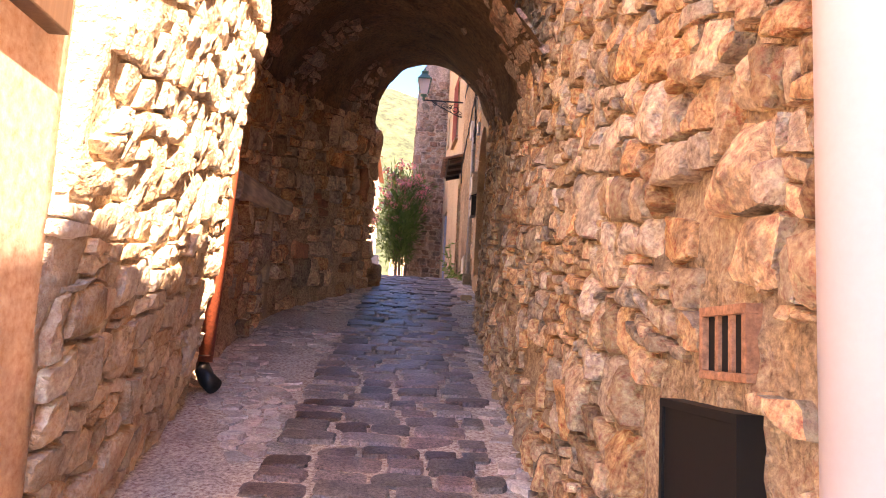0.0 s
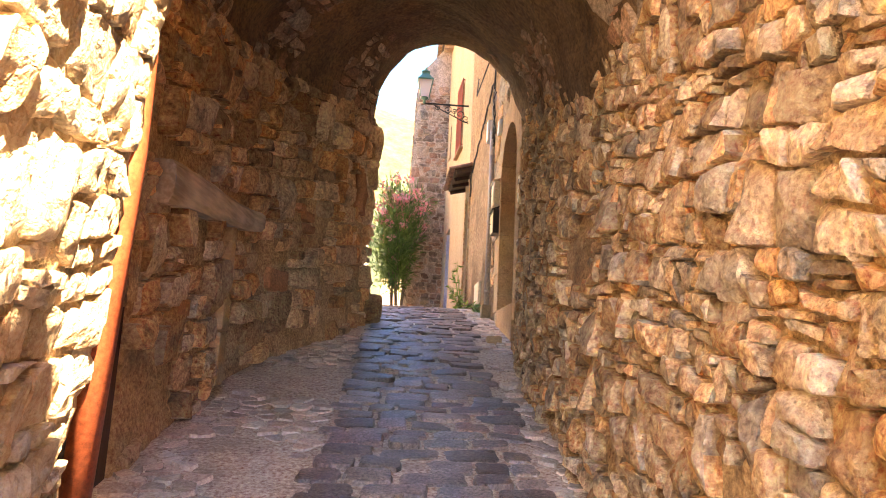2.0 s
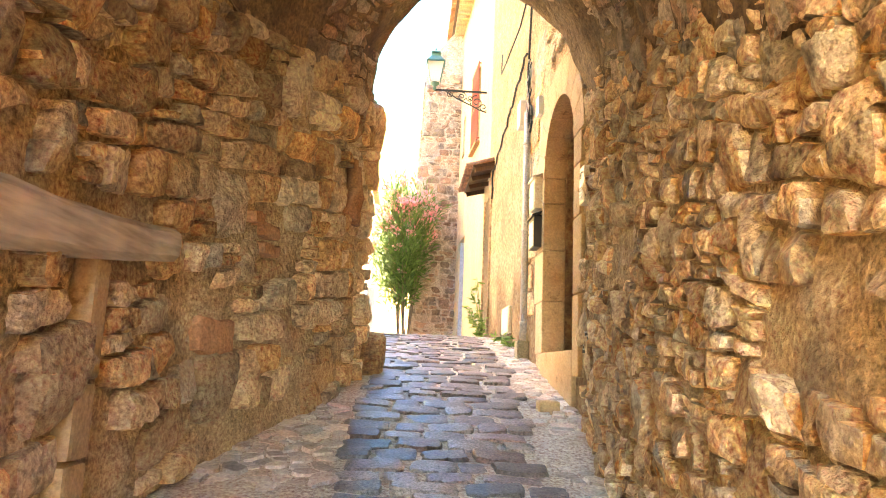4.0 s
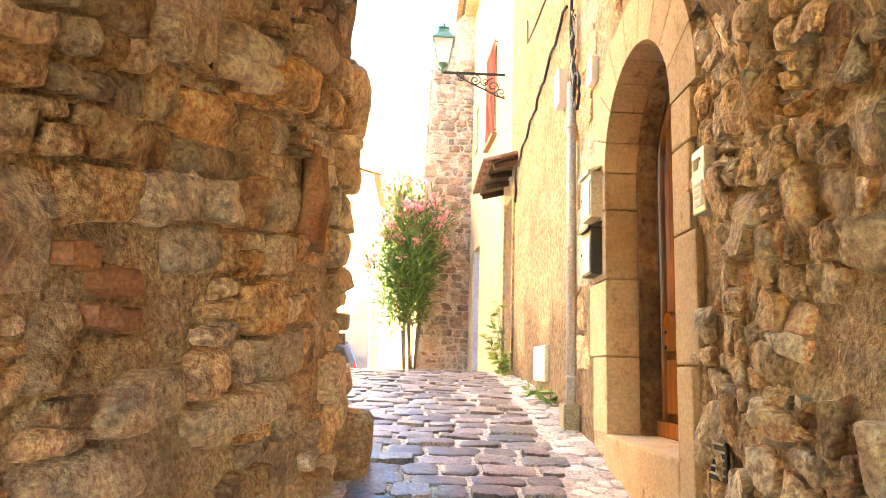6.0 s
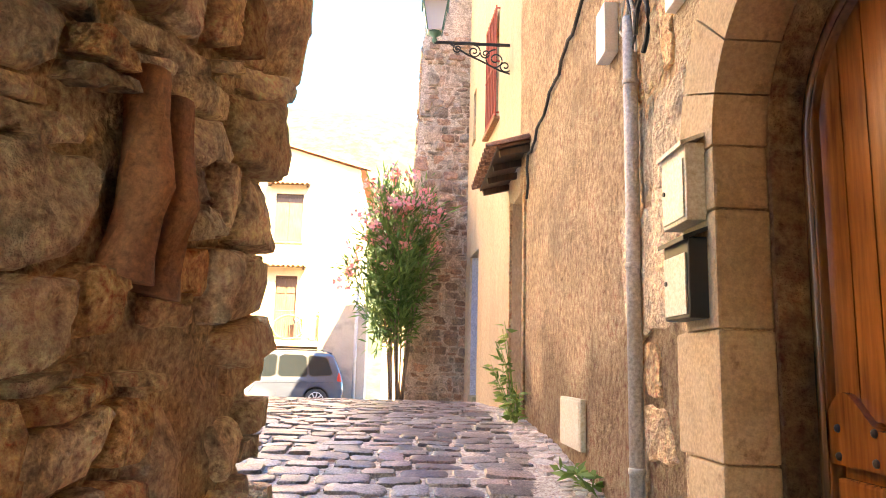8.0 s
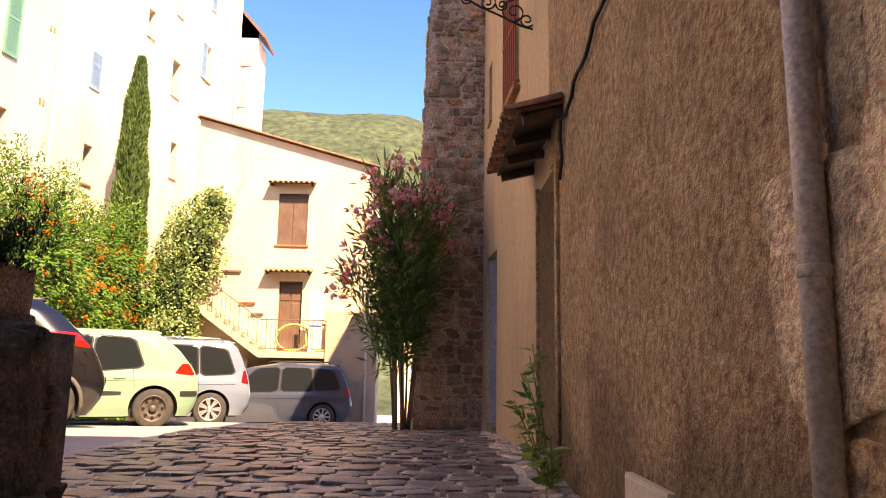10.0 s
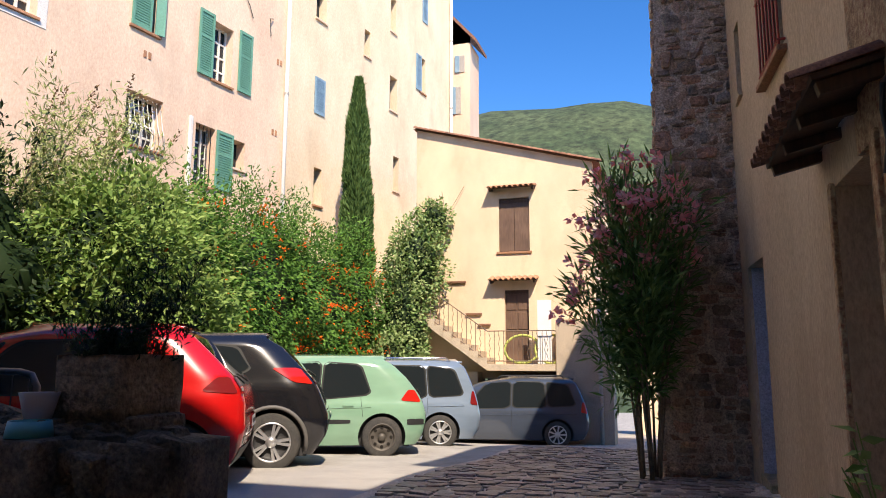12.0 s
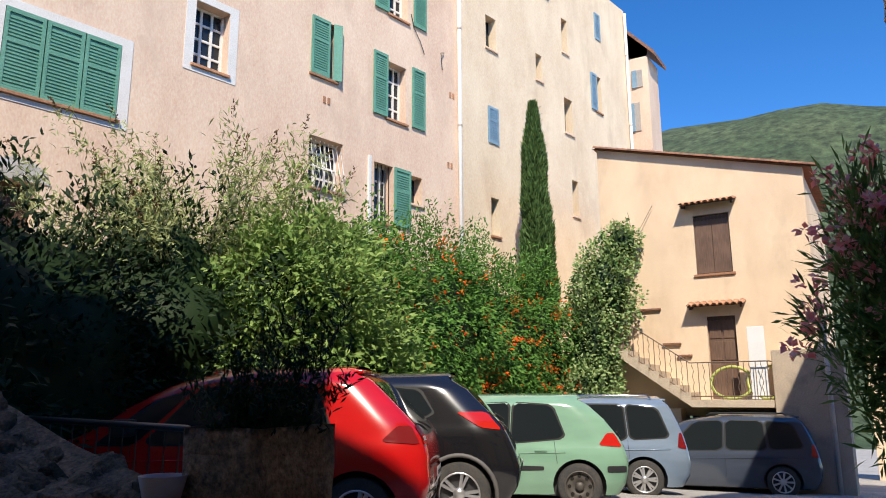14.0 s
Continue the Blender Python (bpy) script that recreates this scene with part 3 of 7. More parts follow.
lay(wall_right, courses(1.05, 8.7, 0.0, 3.4, 0.13, 0.092, random.Random(4), 0.75), right_place, 5, lambda u, v: 1.9 < u < 3.9 and v < 2.4, 0.005, 0.036, 0.26, keep=on_right, flip=True)
lay(wall_left_front, courses(2.16, 4.36, 0.0, 5.4, 0.16, 0.12, random.Random(7), 0.6), left_near, 8, lambda u, v: v < 2.8, 0.005, 0.022, 0.09, (M_LIME, M_LIME_J))


def on_left(u, v):
    z = ground(u) + v
    if 5.3 < u < 7.3 and abs(z - (2.70 + (u - 5.3) * 0.065)) < 0.13:
        return False
    if 6.6 < u < 6.82 and z < 2.7:
        return False
    if 9.27 < u < 9.58 and 3.34 < z < 3.84 or 8.40 < u < 8.60 and 3.79 < z < 3.96:
        return False
    if 7.68 < u < 7.95 and 2.34 < z < 2.54 or 8.0 < u < 8.3 and 2.9 < z < 3.14:
        return False
    if v < 1.15 and noise.noise((u * 1.6, v * 1.9, 61)) > 0.12:
        return False
    return v < 2.35


lay(wall_left, courses(5.32, 10.2, 0.0, 2.4, 0.235, 0.155, random.Random(11), 0.5), left_far, 12, lambda u, v: u > 6.8, 0.009, 0.042, 0.16, keep=on_left)
lay(wall_door, courses(4.5, 5.3, 2.1, 4.0, 0.2, 0.14, random.Random(19), 0.5), lambda u, v, d=0.0: (-1.40 + d, u, v), 20, lambda u, v: True, 0.007, 0.04, 0.18)
# rubble on the lower flanks of the vault
lay(wall_right, courses(4.45, 8.45, 0.0, 1.3, 0.15, 0.10, random.Random(13), 0.7), lambda u, v, d=0.0: vault_point(u, 1 - v / 3.3, d), 14, lambda u, v: False, 0.006, 0.022, 0.2, (M_PIER, M_PIER_J), keep=lambda u, v: noise.noise((u * 1.3, v * 1.3, 44)) < 0.35 - 0.55 * v, flip=True)
lay(wall_left, courses(4.6, 9.9, 0.0, 1.3, 0.18, 0.11, random.Random(23), 0.6), lambda u, v, d=0.0: vault_point(u, v / 3.3, d), 24, lambda u, v: False, 0.006, 0.025, 0.2, (M_PIER, M_PIER_J), keep=lambda u, v: noise.noise((u * 1.3, v * 1.3, 45)) < 0.3 - 0.5 * v and u < vault_end(v / 3.3) - 0.1)
lay(pier, courses(-0.2, 0.75, 2.6, 9.0, 0.19, 0.11, random.Random(15)), lambda u, v, d=0.0: (u, 19.6 - d, v), 16, lambda u, v: True, 0.010, 0.04, 0.2, (M_PIER, M_PIER_J), keep=lambda u, v: u > pier_x0(v) + 0.07)
lay(pier, courses(19.65, 21.1, 2.6, 8.9, 0.22, 0.14, random.Random(17)), lambda u, v, d=0.0: (pier_x0(v) - d, u, v), 18, lambda u, v: False, 0.012, 0.03, 0.15, (M_PIER, M_PIER_J), flip=True)
# rubble between the arched door and the passage, and beside the mailboxes
lay(house_wall, courses(8.66, 11.33, 2.1, 5.9, 0.16, 0.10, random.Random(21), 0.6), lambda u, v, d=0.0: (0.9 - d, u, v), 22, lambda u, v: v < 4.9, 0.005, 0.034, 0.2,
    keep=lambda u, v: v > ground(u) and not (8.93 < u < 10.72 and 2.2 < v < 4.95) and (u < 8.95 or v > 4.95) and u < 10.2 and noise.noise((u * 1.7, v * 1.7, 77)) < 0.3, flip=True)
lay(house_wall, courses(10.74, 11.34, 2.75, 5.6, 0.42, 0.36, random.Random(26), 0.12), lambda u, v, d=0.0: (0.9 - d, u, v), 27, lambda u, v: True, 0.007, 0.012, 0.02, flip=True)


# ---- street paving ----
def street_place(u, v, d=0.0):
    return (u, v, ground(v) + d)


def sett_rows(y0, y1, xl, xr, rng):
    y = y0
    while y < y1:
        dep = rng.uniform(0.13, 0.185)
        x = xl(y) + rng.uniform(-0.05, 0.05)
        while x < xr(y) - 0.1:
            w = rng.uniform(0.16, 0.36)
            if x + w > xr(y) + 0.12:
                w = max(0.14, xr(y) - x)
            yield [(x, y + rng.uniform(-0.01, 0.01)), (x + w, y + rng.uniform(-0.01, 0.01)), (x + w + rng.uniform(-0.012, 0.012), y + dep), (x + rng.uniform(-0.012, 0.012), y + dep)]
            x += w
        y += dep


sett_l = lambda y: interp(y, [(0, -0.69), (8, -0.60), (10.5, -0.58), (11.2, -0.9), (11.6, -1.6), (13.0, -1.65), (13.6, -2.7), (22, -2.75), (26, -2.6)])
sett_r = lambda y: interp(y, [(0, 0.40), (8, 0.48), (11, 0.62), (14, 0.60), (20, 0.60)])
setts = list(sett_rows(1.6, 25.0, sett_l, sett_r, random.Random(31)))
lay(street, setts, street_place, 32, lambda u, v: 2.0 < v < 9.0, 0.010, 0.015, 0.07, (M_SETT, M_SETT_J), name="sett")
# pebbles set in mortar along both margins
rngp = random.Random(41)
peb = stone_cells(-1.6, 1.0, 2.0, 22.0, 0.095, 0.085, rngp, 0.3)
lay(street, peb, street_place, 42, lambda u, v: False, 0.008, 0.016, 0.05, (M_PEBBLE, M_PEBBLE), name="pebble",
    keep=lambda u, v: (u < sett_l(v) - 0.03 or u > sett_r(v) + 0.06) and u > (left_wall_x(min(max(v, 2.45), 10.2)) if v < 10.5 else -1.6) and u < (right_wall_x(min(v, 8.7), ground(v) + 0.1) if v < 8.7 else 0.9)
    and (noise.noise((u * 1.6, v * 0.9, 50)) > -0.12 if v < 10 else True))


# ---- more materials ----
def wood(name, c1, c2, rough=0.45, axis="Z", scale=6.0):
    """Wood with long grain along one axis."""
    m, nt, b = nodes_of(name)
    L, N = nt.links.new, nt.nodes.new
    co = N("ShaderNodeNewGeometry")
    mp = N("ShaderNodeMapping")
    mp.inputs["Scale"].default_value = tuple(0.08 if a == axis else 1.0 for a in "XYZ")
    L(co.outputs["Position"], mp.inputs[0])
    n = N("ShaderNodeTexNoise")
    n.inputs["Scale"].default_value, n.inputs["Detail"].default_value = scale * 8, 6
    L(mp.outputs[0], n.inputs["Vector"])
    n2 = N("ShaderNodeTexNoise")
    n2.inputs["Scale"].default_value = 2.5
    L(co.outputs["Position"], n2.inputs["Vector"])
    ad = N("ShaderNodeMath")
    ad.operation = "MULTIPLY_ADD"
    ad.inputs[1].default_value, ad.inputs[2].default_value = 0.5, 0.0
    L(n2.outputs["Fac"], ad.inputs[0])
    ad2 = N("ShaderNodeMath")
    ad2.operation = "MULTIPLY_ADD"
    ad2.inputs[1].default_value = 0.5
    L(n.outputs["Fac"], ad2.inputs[0])
    L(ad.outputs[0], ad2.inputs[2])
    r = N("ShaderNodeValToRGB")
    r.color_ramp.elements[0].position, r.color_ramp.elements[1].position = 0.36, 0.62
    r.color_ramp.elements[0].color, r.color_ramp.elements[1].color = (*c1, 1), (*c2, 1)
    L(ad2.outputs[0], r.inputs[0])
    L(r.outputs[0], b.inputs["Base Color"])
    b.inputs["Roughness"].default_value = rough
    bp = N("ShaderNodeBump")
    bp.inputs["Strength"].default_value, bp.inputs["Distance"].default_value = 0.25, 0.006
    L(n.outputs["Fac"], bp.inputs["Height"])
    L(bp.outputs[0], b.inputs["Normal"])
    return m


M_DOOR = wood("varnished_door_wood", (0.15, 0.042, 0.009), (0.34, 0.115, 0.026), 0.25)
M_BEAM = wood("grey_weathered_beam", (0.30, 0.24, 0.18), (0.72, 0.62, 0.50), 0.85, "Y", 5)
M_DARKWOOD = wood("dark_brown_wood", (0.045, 0.022, 0.012), (0.10, 0.05, 0.028), 0.6)
M_SHUTBROWN = wood("brown_shutter_wood", (0.10, 0.055, 0.035), (0.17, 0.10, 0.065), 0.6)
M_ASHLAR = surface("dressed_limestone", (0.44, 0.30, 0.165), (0.60, 0.44, 0.27), 4, 60, 0.9, 0.8, (0.40, 0.27, 0.16), 4, 0.5, vary=0.1, dist=0.01, pits=9, grain=0.3)
M_WHITEPIPE = surface("white_plastic_pipe", (0.74, 0.66, 0.62), (0.80, 0.73, 0.69), 1.5, 90, 0.4, 0.03, grain=0.05)
M_REDPIPE = surface("red_brown_painted_pipe", (0.30, 0.07, 0.035), (0.38, 0.10, 0.05), 4, 60, 0.5, 0.1)
M_BLACK = plain("black_painted_metal", (0.005, 0.006, 0.005), 0.6, 0.0, bump=0.1)
M_BLACKP = plain("black_plastic", (0.015, 0.015, 0.016), 0.45)
M_IRON = plain("dark_wrought_iron", (0.03, 0.03, 0.032), 0.5, 0.5, bump=0.1)
M_TERRA = surface("terracotta", (0.36, 0.17, 0.09), (0.48, 0.25, 0.14), 8, 60, 0.85, 0.5, (0.30, 0.14, 0.08), 6, 0.5, vary=0.18)
M_TERRADARK = surface("weathered_roof_tile", (0.20, 0.09, 0.055), (0.34, 0.17, 0.10), 8, 60, 0.9, 0.5, (0.08, 0.05, 0.04), 5, 0.6, vary=0.2)
M_CREAM = surface("cream_painted_steel", (0.62, 0.55, 0.42), (0.68, 0.61, 0.48), 3, 80, 0.4, 0.05)
M_WHITE = surface("white_paint", (0.76, 0.75, 0.72), (0.82, 0.81, 0.78), 3, 80, 0.5, 0.05)
M_GREYPIPE = surface("grey_zinc_pipe", (0.40, 0.36, 0.32), (0.52, 0.47, 0.42), 3, 60, 0.5, 0.1, (0.35, 0.26, 0.18), 5, 0.4)
M_CABLE = plain("black_cable", (0.02, 0.02, 0.02), 0.6)
M_CABLEW = plain("white_cable", (0.6, 0.55, 0.48), 0.6)
M_STEEL = plain("steel", (0.5, 0.5, 0.5), 0.35, 1.0)
M_RED = plain("red_painted_iron", (0.35, 0.05, 0.04), 0.5, bump=0.1)
M_LAMPGREEN = plain("green_painted_metal", (0.07, 0.20, 0.15), 0.45, bump=0.1)
M_FROST = plain("frosted_lamp_glass", (0.75, 0.74, 0.70), 0.4, trans=0.3)
M_GLASS = plain("window_glass", (0.02, 0.025, 0.03), 0.05)
M_GREY = surface("grey_painted_door", (0.36, 0.33, 0.30), (0.42, 0.39, 0.36), 3, 60, 0.6, 0.1)
# near-black for solids that stand in for the shade inside openings
M_GAP = plain("interior_shade_black", (0.01, 0.008, 0.006), 0.9)
M_YELLOW = plain("yellow_print", (0.7, 0.5, 0.05), 0.5)
M_CONC = surface("mossy_concrete", (0.24, 0.20, 0.13), (0.36, 0.30, 0.20), 9, 60, 0.95, 0.6, (0.12, 0.12, 0.05), 6, 0.6)
M_CONC2 = surface("rendered_stair", (0.46, 0.37, 0.27), (0.56, 0.46, 0.34), 4, 60, 0.9, 0.4, (0.30, 0.24, 0.18), 3, 0.5)
M_ANNEX = surface("stained_grey_render", (0.40, 0.32, 0.24), (0.52, 0.42, 0.31), 2, 50, 0.9, 0.4, (0.26, 0.22, 0.18), 1.5, 0.7)
M_IRONB = plain("rusty_brown_iron", (0.16, 0.11, 0.08), 0.7)
M_HOSE = plain("yellow_green_plastic", (0.45, 0.48, 0.12), 0.5)
# weathered stone, with the low wall's shade put into a darker base colour
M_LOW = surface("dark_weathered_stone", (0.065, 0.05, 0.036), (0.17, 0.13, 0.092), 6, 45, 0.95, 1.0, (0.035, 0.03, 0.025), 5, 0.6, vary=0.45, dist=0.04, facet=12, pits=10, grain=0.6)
M_TROUGH = surface("brown_weathered_trough", (0.20, 0.15, 0.10), (0.38, 0.29, 0.20), 5, 45, 0.95, 1.0, (0.09, 0.075, 0.06), 4, 0.7, dist=0.03, facet=12, pits=10, grain=0.6)
M_STEELG = plain("dark_grey_painted_tube", (0.06, 0.06, 0.065), 0.35, 0.2)
M_PAPER = plain("grey_label", (0.5, 0.5, 0.48), 0.6)


def one(name, label, category, bm, mat, smooth=False, group=""):
    """A thing of a single mesh."""
    return tagged(new(name, finish(name, bm, mat, smooth)), label, category, group)


# ---- passage: right side ----
def on_r(y, z):
    return right_wall_x(y, z)


pipe = thing("downpipe", "thick white plastic downpipe fixed to the rubble wall", "pipe", pose(0.582, 0.844, 0))
bm = bmesh.new()
tube(bm, [(0, 0, 0.4), (0, 0, 1.33)], 0.085, 32)
tube(bm, [(0, 0, 1.33), (0, 0, 5.2)], 0.081, 32)
part("pipe_length", bm, M_WHITEPIPE, pipe, smooth=True)
bm = bmesh.new()
lathe(bm, [(0.085, 1.325), (0.089, 1.327), (0.089, 1.333), (0.083, 1.336)], 32)
part("joint_ring", bm, M_WHITEPIPE, pipe, smooth=True)
for z in (1.86, 2.2):
    bm = bmesh.new()
    box(bm, -0.01, 0.01, -0.095, -0.08, z - 0.012, z + 0.012, 0.003)
    part("clip", bm, M_STEEL, pipe)

hatch = thing("meter_hatch", "black painted metal meter hatch set low in the wall", "hatch")
xh = on_r(1.6, 1.1) - 0.012
bm = bmesh.new()
box(bm, xh, xh + 0.012, 1.45, 1.85, 0.72, 1.375, 0.004)
part("door_leaf", bm, M_BLACK, hatch)
bm = bmesh.new()
for a in ((1.43, 1.45, 0.7, 1.395), (1.85, 1.87, 0.7, 1.395), (1.45, 1.85, 1.375, 1.395)):
    box(bm, xh - 0.006, xh + 0.08, a[0], a[1], a[2], a[3])
part("frame", bm, M_BLACK, hatch)
bm = bmesh.new()
lathe(bm, [(0.012, 0), (0.012, 0.012), (0.006, 0.014)], 16, pose(xh, 1.49, 1.13, 0, -90, 0))
part("lock", bm, M_STEEL, hatch, "small steel lock")

vent = thing("wall_vent", "terracotta vent with three slots in the wall", "vent")
xv = on_r(1.58, 1.54) - 0.010
bm = bmesh.new()
for a in ((1.46, 1.70, 1.60, 1.622), (1.46, 1.70, 1.455, 1.475), (1.46, 1.48, 1.475, 1.60), (1.68, 1.70, 1.475, 1.60)):
    box(bm, xv, xv + 0.10, *a, 0.003)
part("frame", bm, M_TERRA, vent)
for y in (1.538, 1.607):
    bm = bmesh.new()
    box(bm, xv + 0.006, xv + 0.10, y, y + 0.018, 1.475, 1.60, 0.002)
    part("bar", bm, M_TERRA, vent)
# black block in place of the shade behind the bars
bm = bmesh.new()
box(bm, xv + 0.016, xv + 0.09, 1.478, 1.682, 1.473, 1.602)
part("hole", bm, M_GAP, vent, "black block standing in for the shaded hole behind the bars")

bm = bmesh.new()
tube(bm, [(0.70, 5.2, 4.3), (0.73, 6.2, 4.35), (0.74, 7.2, 4.50), (0.72, 8.0, 4.70), (0.80, 8.6, 4.60), (0.87, 8.85, 4.55)], 0.006, 6)
one("wire", "thin pale wire slung under the vault", "cable", bm, M_CABLEW)
bm = bmesh.new()
box(bm, 0.62, 0.76, 9.0, 9.16, 2.02, 2.14, 0.02)
one("kerb_stone", "small worn stone at the foot of the wall", "stone", bm, M_ASHLAR)
bm = bmesh.new()
box(bm, 0.56, 0.64, 4.66, 4.76, 1.14, 1.22, 0.015)
one("loose_stone", "pale squared stone beside the street wall", "stone", bm, M_ASHLAR)

# ---- passage: left side ----
bm = bmesh.new()
box(bm, -1.06, -1.0, 1.5, 1.96, 2.3, 4.2, 0.006)
one("wooden_shutter", "dark brown wooden shutter on the plastered jamb", "shutter", bm, M_SHUTBROWN)
rp = thing("downpipe", "red-brown painted downpipe in the wall's corner", "pipe", pose(-1.235, 4.47, 0))
bm = bmesh.new()
tube(bm, [(0, 0, 1.32), (0.05, 0, 2.5), (0.05, 0, 5.2)], 0.05, 20)
part("pipe_length", bm, M_REDPIPE, rp, smooth=True)
bm = bmesh.new()
tube(bm, [(0, 0, 1.36), (0, 0.0, 1.27), (0.03, -0.02, 1.22), (0.09, -0.06, 1.18)], 0.052, 20)
part("shoe", bm, M_BLACKP, rp, "black plastic outlet shoe", True)
bm = bmesh.new()
tube(bm, [(0.0, -0.0, 2.28), (0.07, 0, 2.28)], 0.018, 12)
lathe(bm, [(0.056, 2.26), (0.058, 2.265), (0.058, 2.295), (0.056, 2.30)], 20)
part("bracket", bm, M_STEEL, rp, "grey metal bracket", True)

cellar = thing("door_1", "low dark brown plank cellar door", "door", kind="structure")
for i in range(5):
    bm = bmesh.new()
    box(bm, -1.47, -1.445, 4.505 + i * 0.153, 4.653 + i * 0.153, ground(4.6 + i * 0.15) - 0.1, 2.035, 0.004)
    part("plank", bm, M_DARKWOOD, cellar)
# black sheet for the shade between the planks
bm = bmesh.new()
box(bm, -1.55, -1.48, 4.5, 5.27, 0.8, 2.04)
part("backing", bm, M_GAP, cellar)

bm = bmesh.new()
N_B = 24
rings = []
for i in range(N_B + 1):
    k = i / N_B
    y = 5.30 + 1.93 * k
    zc = 2.60 + 0.185 * k + 0.008 * math.sin(k * 7)
    xw = left_wall_x(y)
    hh = 0.105 - 0.035 * k + 0.008 * noise.noise((k * 9, 0, 0))
    rings.append([bm.verts.new((xw + dx + 0.006 * noise.noise((k * 12, dz * 9, 3)), y, zc + dz)) for dx, dz in ((-0.05, -hh), (0.07, -hh * 0.98), (0.09, -hh * 0.6), (0.094, 0.0), (0.088, hh * 0.7), (0.065, hh), (-0.05, hh))])
for a, b in zip(rings, rings[1:]):
    for j in range(7):
        bm.faces.new((a[j], a[(j + 1) % 7], b[(j + 1) % 7], b[j]))
bm.faces.new(rings[0])
bm.faces.new(rings[-1][::-1])
bmesh.ops.recalc_face_normals(bm, faces=bm.faces)
one("lintel_beam", "old grey cracked oak lintel beam in the wall", "beam", bm, M_BEAM)
post = thing("door_jamb", "jamb stones of a walled-up doorway", "stonework")
for z0, z1, dy in ((2.24, 2.66, 0.0), (1.98, 2.23, -0.05), (1.64, 1.97, -0.07)):
    bm = bmesh.new()
    box(bm, left_wall_x(6.7) - 0.05, left_wall_x(6.7) + 0.045, 6.64 + dy, 6.76 + dy * 0.3, z0, z1, 0.02)
    part("block", bm, M_ASHLAR, post)
for k, (y, z) in enumerate(((9.36, 3.38), (9.48, 3.36))):
    bm = bmesh.new()
    xw = left_wall_x(y)
    tube(bm, [(xw + 0.0, y - 0.01, z), (xw + 0.03, y + 0.0, z + 0.2), (xw + 0.0, y + 0.02, z + 0.44)], 0.064, 12, 0.05)
    one("clay_pipe", "red clay pipe built into the rubble wall", "pipe", bm, M_TERRA, True, "clay pipes in the wall")
bm = bmesh.new()
box(bm, left_wall_x(5.8) - 0.02, left_wall_x(5.8) + 0.035, 5.74, 5.93, 2.02, 2.10, 0.012)
one("hollow_brick", "broken red hollow brick in the wall", "brick", bm, M_TERRA)
# bricks patched into the wall
patches = ((7.69, 7.94, 2.35, 2.53), (8.0, 8.13, 3.06, 3.13), (8.12, 8.29, 3.0, 3.09), (8.10, 8.28, 2.9, 2.975))
lay(wall_left, [[(a, c - ground(a)), (b, c - ground(b)), (b, d - ground(b)), (a, d - ground(a))] for a, b, c, d in patches], left_far, 71, lambda u, v: True, 0.004, 0.03, 0.06, (M_TERRA, M_TERRA), name="stone")
hole = thing("drain_hole", "dark open putlog hole between the stones", "hole")
xw = left_wall_x(8.5)
bm = bmesh.new()
for a in ((8.41, 8.43, 3.80, 3.95), (8.57, 8.59, 3.80, 3.95), (8.43, 8.57, 3.80, 3.82), (8.43, 8.57, 3.93, 3.95)):
    box(bm, xw - 0.05, xw + 0.02, *a, 0.006)
part("rim", bm, M_MORTAR, hole)
# black block that fills the rim in place of shade
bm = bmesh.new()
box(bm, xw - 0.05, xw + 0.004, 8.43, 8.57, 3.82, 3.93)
part("cavity", bm, M_GAP, hole, "black block standing in for the shade in the hole")
# boulders at the foot of the wall's end
lay(wall_left, [[(9.95, 0.0), (10.6, 0.0), (10.5, 0.30), (10.1, 0.36)], [(10.4, 0.0), (11.1, 0.0), (10.95, 0.22), (10.5, 0.26)]], lambda u, v, d=0.0: (-0.75 + d, u, ground(u) + v - 0.05), 99, lambda u, v: True, 0.004, 0.16, 0.1)

# ---- arched door ----
YC, HW = (DOOR_Y0 + DOOR_Y1) / 2, (DOOR_Y1 - DOOR_Y0) / 2
XI = 0.9
surround = thing("door_surround", "dressed limestone surround of an arched doorway", "stonework")


def jamb_block(y0, y1, z0, z1, depth=0.17):
    bm = bmesh.new()
    box(bm, XI - 0.03, XI + depth, y0, y1, z0 + 0.003, z1 - 0.003, 0.012)
    part("block", bm, M_ASHLAR, surround)


for zs, far in (((2.48, 2.93, 3.38, 3.80, 4.03), (10.62, 10.70, 10.60, 10.70)),):
    for z0, z1, e in zip(zs, zs[1:], far):
        jamb_block(DOOR_Y1, e, z0, z1)
for z0, z1, e in zip((2.30, 2.87, 3.42, 3.80, 4.03), (2.87, 3.42, 3.80, 4.03), (9.0, 8.93, 8.98, 8.95)):
    jamb_block(e, DOOR_Y0, z0, z1)
NV = 9
RISE_A = CROWN - SPRING
for i in range(NV):
    a0, a1 = math.pi * i / NV + 0.006, math.pi * (i + 1) / NV - 0.006
    bm = bmesh.new()
    pts = []
    for r in (0.0, 0.30):
        for k in range(5):
            a = a0 + (a1 - a0) * k / 4
            pts.append((YC - (HW + r) * math.cos(a), SPRING + (RISE_A + r) * math.sin(a)))
    idx = list(range(5)) + list(range(9, 4, -1))
    fr = [bm.verts.new((XI - 0.03, *pts[j])) for j in idx]
    bk = [bm.verts.new((XI + 0.17, *pts[j])) for j in idx]
    bm.faces.new(fr)
    bm.faces.new(bk[::-1])
    for j in range(10):
        bm.faces.new((fr[j], bk[j], bk[(j + 1) % 10], fr[(j + 1) % 10]))
    bmesh.ops.recalc_face_normals(bm, faces=bm.faces)
    part("voussoir", bm, M_ASHLAR, surround)
